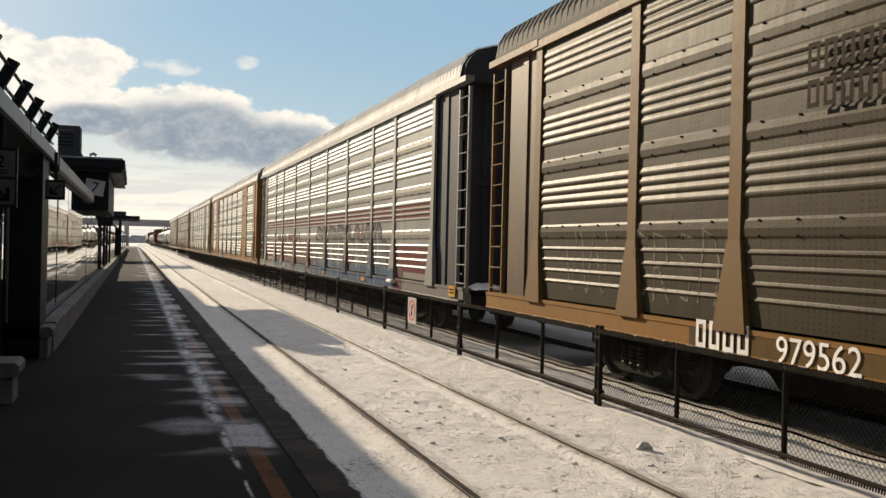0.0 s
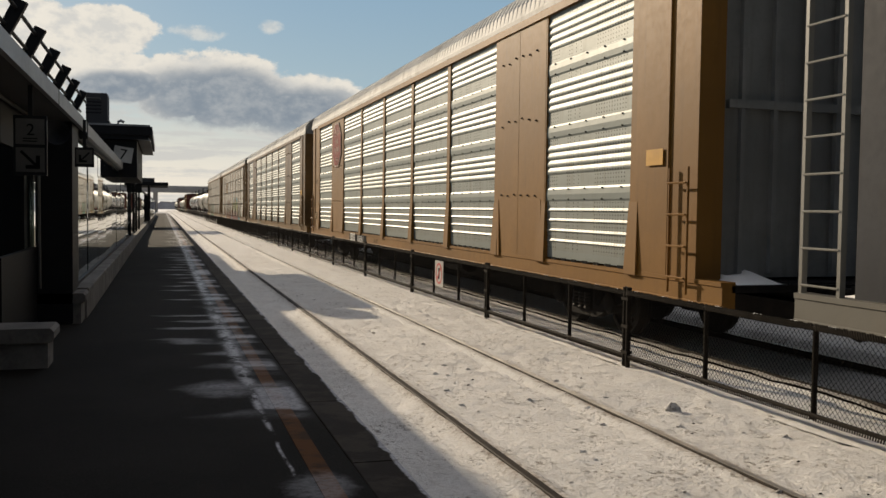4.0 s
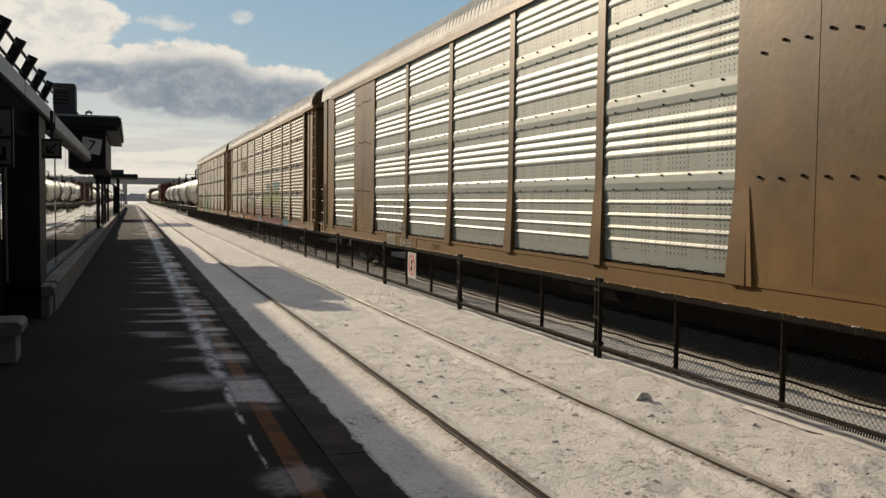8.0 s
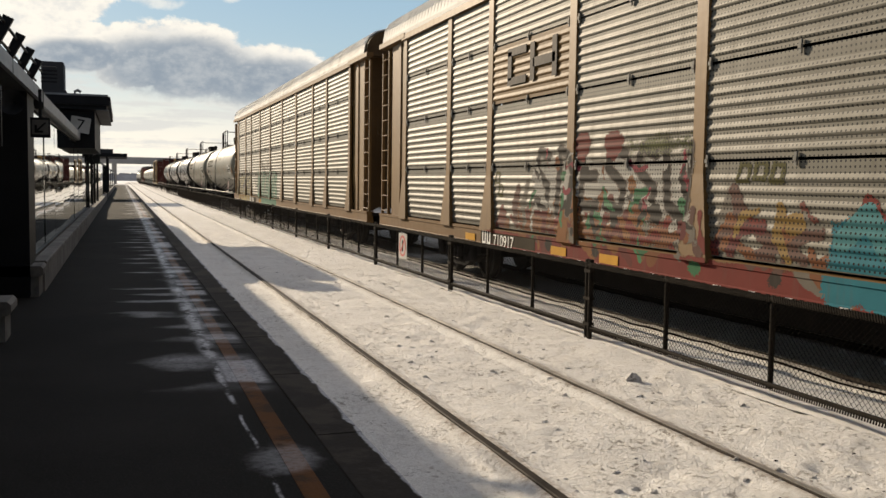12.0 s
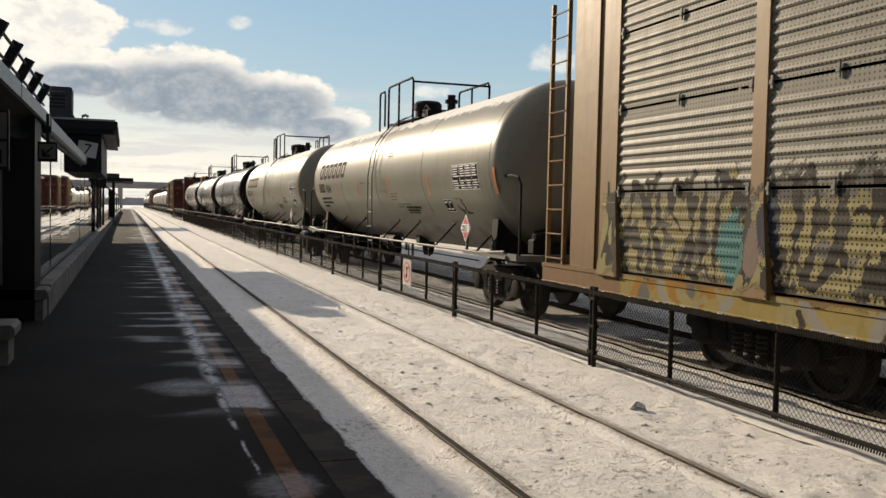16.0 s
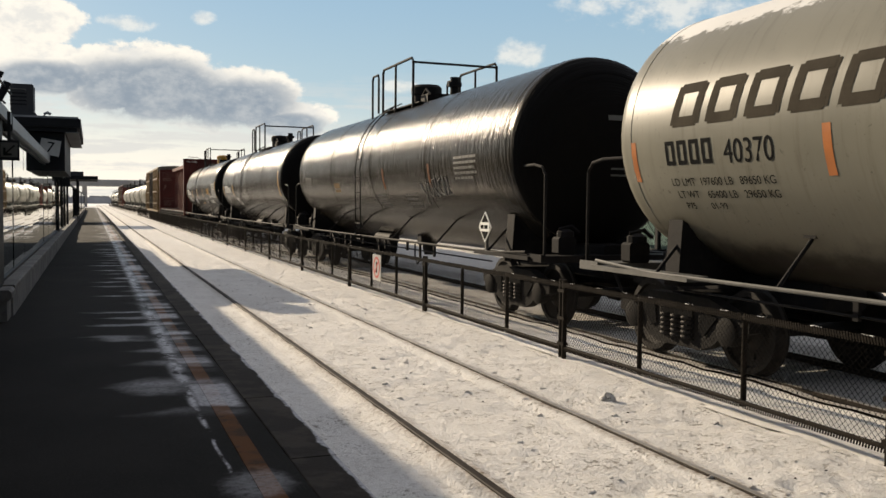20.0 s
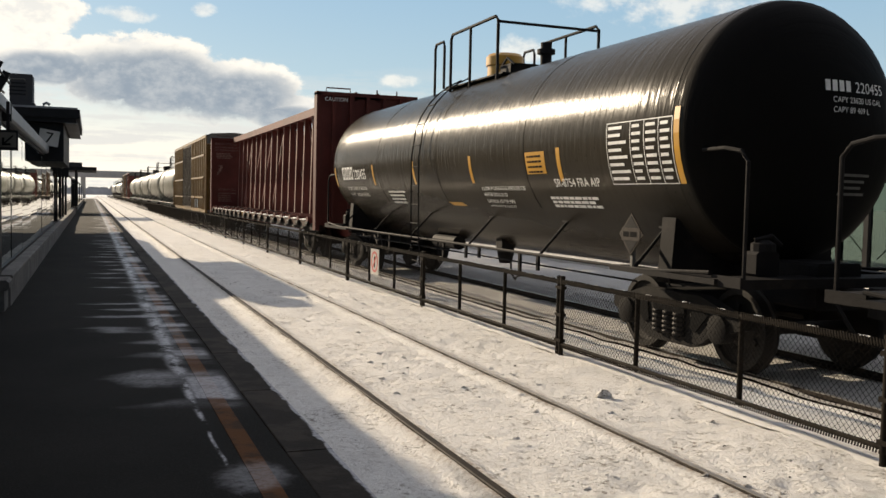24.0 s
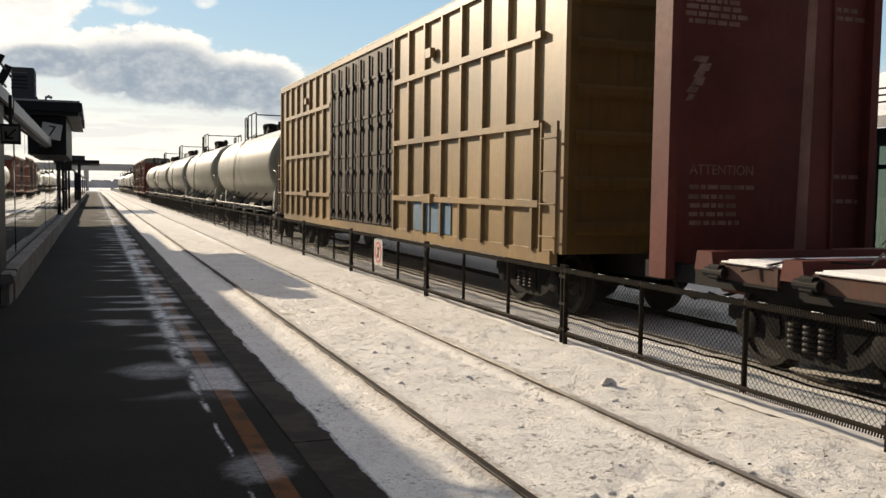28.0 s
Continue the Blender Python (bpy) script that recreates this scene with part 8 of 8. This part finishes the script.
def curved_quad(g, where, y0, y1, z0, z1, cuts=6):
    for q in range(cuts):
        za, zb, b = z0 + (z1 - z0) * q / cuts, z0 + (z1 - z0) * (q + 1) / cuts, len(g.v)
        g.v += [where(y0, za), where(y1, za), where(y1, zb), where(y0, zb)]
        g.face([b, b + 1, b + 2, b + 3])


def ruled_table(root, lift, y0, y1, z0, z1, cols, rows, field=None, seed=0):
    """A table of data on a barrel: ruled lines and rows of bars, on a dark field where it has one. cols: shares of the width."""
    w = round_side(TR + lift + 0.002)
    if field:
        g = G()
        curved_quad(g, round_side(TR + lift), y0, y1, z0, z1)
        part("data_panel", g, field, root, "black data panel with white ruling")
    t = 0.011
    lines = G()
    for za in (z0, z1 - t):
        curved_quad(lines, w, y0, y1, za, za + t, 1)
    edges = [y0 - (y0 - y1) * c for c in cols] + [y1 + t]
    for y in edges:
        curved_quad(lines, w, y, y - t, z0, z1)
    part("table_ruling", lines, M_PAINTW, root)
    rnd = random.Random(seed)
    step = (z1 - z0) / (rows + 0.6)
    for i in range(rows):
        if field and i == rows // 2:
            continue
        z = z1 - step * (i + 0.95)
        for a, b in zip(edges, edges[1:]):
            g = G()
            curved_quad(g, w, a - 0.04, max(b + 0.04, a - 0.04 - (a - b) * rnd.uniform(0.5, 0.85)), z, z + step * 0.42, 1)
            part("table_entry", g, M_PAINTW, root)


class Stencil:
    """Rows of lettering on a barrel, each row a part of its own."""

    def __init__(self, root, mat):
        self.root, self.mat = root, mat

    def text(self, *row):
        g = G()
        side_text(g, *row)
        tagged(part("stencil_line", g, self.mat, self.root), kind="stuff")

    def bars(self, y, z, lengths, size, where, step=1.5):
        for i, length in enumerate(lengths):
            g = G()
            side_bars(g, y, z - i * size * step, [length], size, where)
            tagged(part("stencil_line", g, self.mat, self.root), kind="stuff")


for k, (num, big) in enumerate((("43046", "43046"), ("40370", "40370"))):
    L = T[k + 1] - T[k]
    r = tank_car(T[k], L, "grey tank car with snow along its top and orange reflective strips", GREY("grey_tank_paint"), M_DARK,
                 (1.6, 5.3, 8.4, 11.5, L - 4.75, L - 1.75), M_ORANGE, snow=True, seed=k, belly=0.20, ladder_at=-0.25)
    w = round_side(TR + 0.0035)
    w3 = round_side(TR + 0.006)
    # slanted open blocks in place of the owner's name
    for j in range(6):
        g = G()
        y, zb, hgt = L - 2.52 - j * 0.60, 2.67, 0.47
        for q0, q1, p0, p1 in ((0.0, 0.12, 0.05, 0.95), (0.37, 0.49, 0.05, 0.95), (0.05, 0.44, 0.77, 1.0), (0.05, 0.44, 0.0, 0.23)):
            for st in range(3):
                a0, a1 = p0 + (p1 - p0) * st / 3, p0 + (p1 - p0) * (st + 1) / 3
                b = len(g.v)
                g.v += [w(y - q0 - 0.10 * a0, zb + a0 * hgt), w(y - q1 - 0.10 * a0, zb + a0 * hgt), w(y - q1 - 0.10 * a1, zb + a1 * hgt), w(y - q0 - 0.10 * a1, zb + a1 * hgt)]
                g.face([b, b + 1, b + 2, b + 3])
        part("name_block", g, M_BROWNINK, r, "slanted dark block shape")
    st = Stencil(r, M_INK)
    st.text(num, L - 3.40, 2.25, 0.35, w, 0.84)
    hollow_blocks(r, L - 2.42, 2.26, 4, 0.265, w, M_INK)
    if k == 1:
        st.text("LD LMT  197600 LB   89650 KG", L - 2.42, 2.02, 0.125, w)
        st.text("LT WT    65400 LB   29650 KG", L - 2.46, 1.87, 0.125, w)
        st.text("P75        01-99", L - 2.52, 1.73, 0.115, w)
    else:
        st.bars(L - 2.42, 2.02, [1.5, 1.5, 0.7], 0.07, w, step=1.9)
    st.bars(7.4, 1.76, [1.1, 0.9, 0.8], 0.055, w)
    ruled_table(r, 0.0035, *((3.42, 2.22, 2.23, 2.74) if k else (3.67, 2.3, 2.18, 2.66)), (0.0, 0.3, 0.52, 0.76), 10, M_INK, k)
    if k == 1:
        g = G()
        curved_quad(g, w, 5.66, 4.73, 1.87, 2.17)
        pl = part("emergency_notice", g, M_CREAM, r, "cream notice with black bars of writing")
        for z, h, a, b in ((2.10, 0.035, 5.58, 4.80), (2.055, 0.02, 5.50, 4.86), (2.01, 0.025, 5.45, 5.05), (1.89, 0.018, 5.6, 4.78)):
            g = G()
            curved_quad(g, w3, a, b, z, z + h, 1)
            part("notice_line", g, M_INK, pl)
        for q in range(10):
            g = G()
            curved_quad(g, w3, 5.60 - 0.085 * q, 5.54 - 0.085 * q, 1.925, 1.995, 1)
            part("notice_line", g, M_INK, pl)
    for y, z, lengths in ((8.3, 2.13, [0.62, 0.5, 0.4]), (8.0, 1.86, [1.1, 0.45]), (8.4, 3.27, [0.6, 0.5, 0.62, 0.4]), (11.1, 2.45, [0.5])):
        Stencil(r, M_FAINT).bars(y, z, lengths, 0.026, w, step=2.8)
    for pts in (((3.80, 2.02), (3.74, 1.98), (3.70, 2.0)), ((3.82, 1.86), (3.78, 1.76), (3.66, 1.72), (3.52, 1.74), (3.46, 1.82), (3.52, 1.90), (3.62, 1.92)),
                ((3.70, 1.76), (3.68, 1.66), (3.64, 1.76)), ((3.50, 1.72), (3.44, 1.66), (3.40, 1.71), (3.34, 1.66), (3.26, 1.69), (3.20, 1.67)), ((3.56, 1.98), (3.50, 2.0), (3.48, 1.95), (3.55, 1.95))):
        part("scrawled_line", G().tube([w(*p) for p in pts], 0.006, 4), M_BROWNINK, r)
    ruled_table(r, 0.0035, *((3.22, 2.55, 1.80, 2.16) if k else (4.55, 4.08, 1.70, 1.98)), (0.0, 0.5), 3, M_INK, k + 7)
    placard(r, 2.8, 1.47, "2055", M_RED)
    end_text(r, [(0.36, 0.30, 0.62, 0.10), (num, 0.73, 0.62, 0.15), (0.5, 0.45, 0.48, 0.03), (0.4, 0.5, 0.40, 0.03), (0.45, 0.48, 0.32, 0.03), (0.2, 0.55, 0.18, 0.03)], M_INK)

for k, num in ((2, "3814"), (3, "89655"), (4, "220455")):
    L = T[k + 1] - T[k]
    strips = (2.0, L - 1.75, L - 4.75) if k == 3 else (1.7, 4.4, 7.5, 10.4, 13.15, 16.45) if k == 4 else ()
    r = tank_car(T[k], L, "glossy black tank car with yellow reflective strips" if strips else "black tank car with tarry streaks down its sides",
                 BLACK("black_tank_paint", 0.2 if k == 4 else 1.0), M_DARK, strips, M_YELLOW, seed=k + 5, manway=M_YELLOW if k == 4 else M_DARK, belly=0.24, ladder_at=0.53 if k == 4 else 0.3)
    w = round_side(TR + 0.0035)
    st = Stencil(r, M_PAINTW if k > 2 else M_STEEL)
    if k == 2:
        st.text(num, L - 3.3, 2.3, 0.26, w)
        hollow_blocks(r, L - 2.4, 2.3, 4, 0.24, w, M_STEEL)
        st.bars(3.9, 2.6, [1.0, 1.0, 0.9, 1.0, 0.8], 0.045, w, step=2.0)
    else:
        st.text(num, L - 3.4, 2.24, 0.34, w)
        hollow_blocks(r, L - 2.38, 2.24, 4, 0.31, w, M_PAINTW)
        st.text("LD LMT  211800 LB  96050 KG" if k == 4 else "LD LMT", L - 2.55, 1.97, 0.125, w)
        st.text("LT WT    74200 LB  33650 KG" if k == 4 else "LT WT", L - 2.6, 1.80, 0.125, w)
        st.bars(12.35, 1.90, [1.1, 0.95, 0.9, 0.85, 0.8], 0.045, w, step=2.0)
        if k == 4:
            st.text("SR-8754 FRA AIP", 4.6, 2.0, 0.17, w)
            st.text("MAXIMUM OPERATING PRESSURE FOR", 7.2, 1.95, 0.095, w)
            st.text("HEATER COILS 25 PSI", 7.2, 1.84, 0.095, w)
            st.text("EXTERIOR HEATER PIPES", 7.2, 1.71, 0.095, w)
            st.text("NO INLET OR OUTLET", 7.2, 1.60, 0.095, w)
            st.text("PIPE CAPS REQUIRED", 7.2, 1.49, 0.095, w)
            st.bars(4.9, 1.80, [1.3, 1.2, 1.3], 0.045, w)
            ruled_table(r, 0.0035, 3.08, 1.72, 2.02, 2.785, (0.0, 0.38, 0.59, 0.8), 8, seed=4)
    if k == 2:
        # chalk-white scrawl, two faded strips and a tan notice on the tarry barrel
        x3 = lambda y, z: round_side(TR + 0.010)(y, z)
        y0, zb = 5.75, 1.86
        for j, pts in enumerate((((0, .33), (.12, .05), (.30, .36)), ((.12, .05), (.04, -.10)), ((.38, .34), (.36, .12), (.46, .06), (.56, .16), (.57, .34)),
                                 ((.64, .05), (.66, .40), (.80, .42), (.80, .26), (.66, .22), (.84, .06)), ((1.08, .42), (.95, .36), (.96, .14), (1.10, .10)),
                                 ((1.16, .08), (1.22, .44), (1.30, .10)), ((1.38, .44), (1.40, .10), (1.55, .12)))):
            g = G().tube([x3(y0 - a, zb + b) for a, b in pts], 0.011, 5)
            part("chalk_stroke", g, M_CHALK, r)
        for y in (8.15, 5.25):
            g = G()
            for q in range(6):
                z = 2.12 + 0.45 * q / 5
                g.v += [w(y, z), w(y - 0.09, z)]
            for q in range(5):
                g.face([2 * q, 2 * q + 1, 2 * q + 3, 2 * q + 2])
            part("reflective_strip", g, M_DULLOR, r, "dull orange strip")
        g = G()
        g.v += [w(12.5, 2.08), w(11.95, 2.08), w(11.95, 2.32), w(12.5, 2.32)]
        g.face([0, 1, 2, 3])
        part("notice_panel", g, M_BUFF, r, "tan notice panel")
        for y, n_bar in ((6.9, 4), (8.9, 4)):
            for q in range(n_bar):
                g = G()
                side_bars(g, y, 1.95 - q * 0.10, [0.75 - 0.08 * (q % 2)], 0.05, w)
                part("data_line", g, M_STEEL, r)
    if k in (2, 4):
        placard(r, 2.45, 1.45, "", M_INK if k == 2 else M_DARK, M_BROWN if k == 4 else None)
    if k == 4:
        end_text(r, [(0.07, -0.04 + 0.10 * q, 0.42, 0.12) for q in range(4)] + [(num, 0.40, 0.42, 0.17), ("CAPY 23620 US GAL", 0.06, 0.30, 0.09), ("CAPY 89 409 L", 0.06, 0.19, 0.09)], M_PAINTW)
        end_text(r, [(0.5, 0.22, -0.50, 0.03), (0.4, 0.25, -0.57, 0.03), (0.35, 0.25, -0.64, 0.03), (0.45, 0.23, -0.71, 0.03)], M_STEEL)
    if k == 2:
        end_text(r, [(0.35, -0.1, 0.45, 0.08), (0.5, -0.05, -0.3, 0.03), (0.45, -0.05, -0.4, 0.03)], M_STEEL)
    if k == 4:
        g = G()
        for (ya, yb, za, zb) in ((5.35, 4.75, 2.2, 2.52),):
            b = len(g.v)
            for i in range(5):
                z = za + (zb - za) * i / 4
                g.v += [w(ya, z), w(yb, z)]
            for i in range(4):
                g.face([b + 2 * i, b + 2 * i + 1, b + 2 * i + 3, b + 2 * i + 2])
        part("yellow_notice", g, M_YELLOW, r, "yellow notice with dark lines")
        w3 = round_side(TR + 0.006)
        for q in range(4):
            g = G()
            side_bars(g, 5.29, 2.44 - 0.075 * q, [0.46], 0.03, w3)
            part("notice_line", g, M_INK, r)
        g = G()
        for q in range(5):
            z, sl = 1.38 + 0.32 * q / 4, 0.62 * q / 4
            g.v += [w(8.40 + sl, z), w(7.78 + sl, z)]
        for q in range(4):
            g.face([2 * q, 2 * q + 1, 2 * q + 3, 2 * q + 2])
        part("yellow_band", g, M_YELLOW, r, "slanted yellow painted band")

centre_beam(T[5])
boxcar(T[5] + 25.45, 21.9)
at = T[5] + 25.45 + 21.9
for k in range(5):
    L = (17.6, 17.0, 16.8, 17.2, 16.9)[k]
    tank_car(at, L, "pale grey tank car dusted with snow", GREY("pale_tank_paint"), grey_part, (), M_ORANGE, snow=True, seed=20 + k, spun=False)
    at += L
boxcar(at, 18.5, M_MAROON, M_BROWN, "oxide-red boxcar far down the train", False)
at += 18.5
boxcar(at, 18.5, M_TAND, M_BROWN, "brown boxcar far down the train", False)
at += 18.5
for k in range(6):
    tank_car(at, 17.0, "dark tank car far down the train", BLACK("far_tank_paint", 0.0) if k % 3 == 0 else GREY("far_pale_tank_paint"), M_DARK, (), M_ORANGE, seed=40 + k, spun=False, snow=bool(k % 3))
    at += 17.0


def motions():
    stops = [0, 4, 8, 12, 16, 20, 24, 28]
    for root, y in TRAIN:
        walk(root, [(t, pose(TX, y - run(t), 0)) for t in stops])
    step = 2 / 30
    times = [i * step for i in range(int(28 / step) + 1)]
    for w, y in AXLES:
        walk(w, [(t, pose(0, y, 0.46, math.degrees(run(t) / 0.46) % 360)) for t in times])


motions()
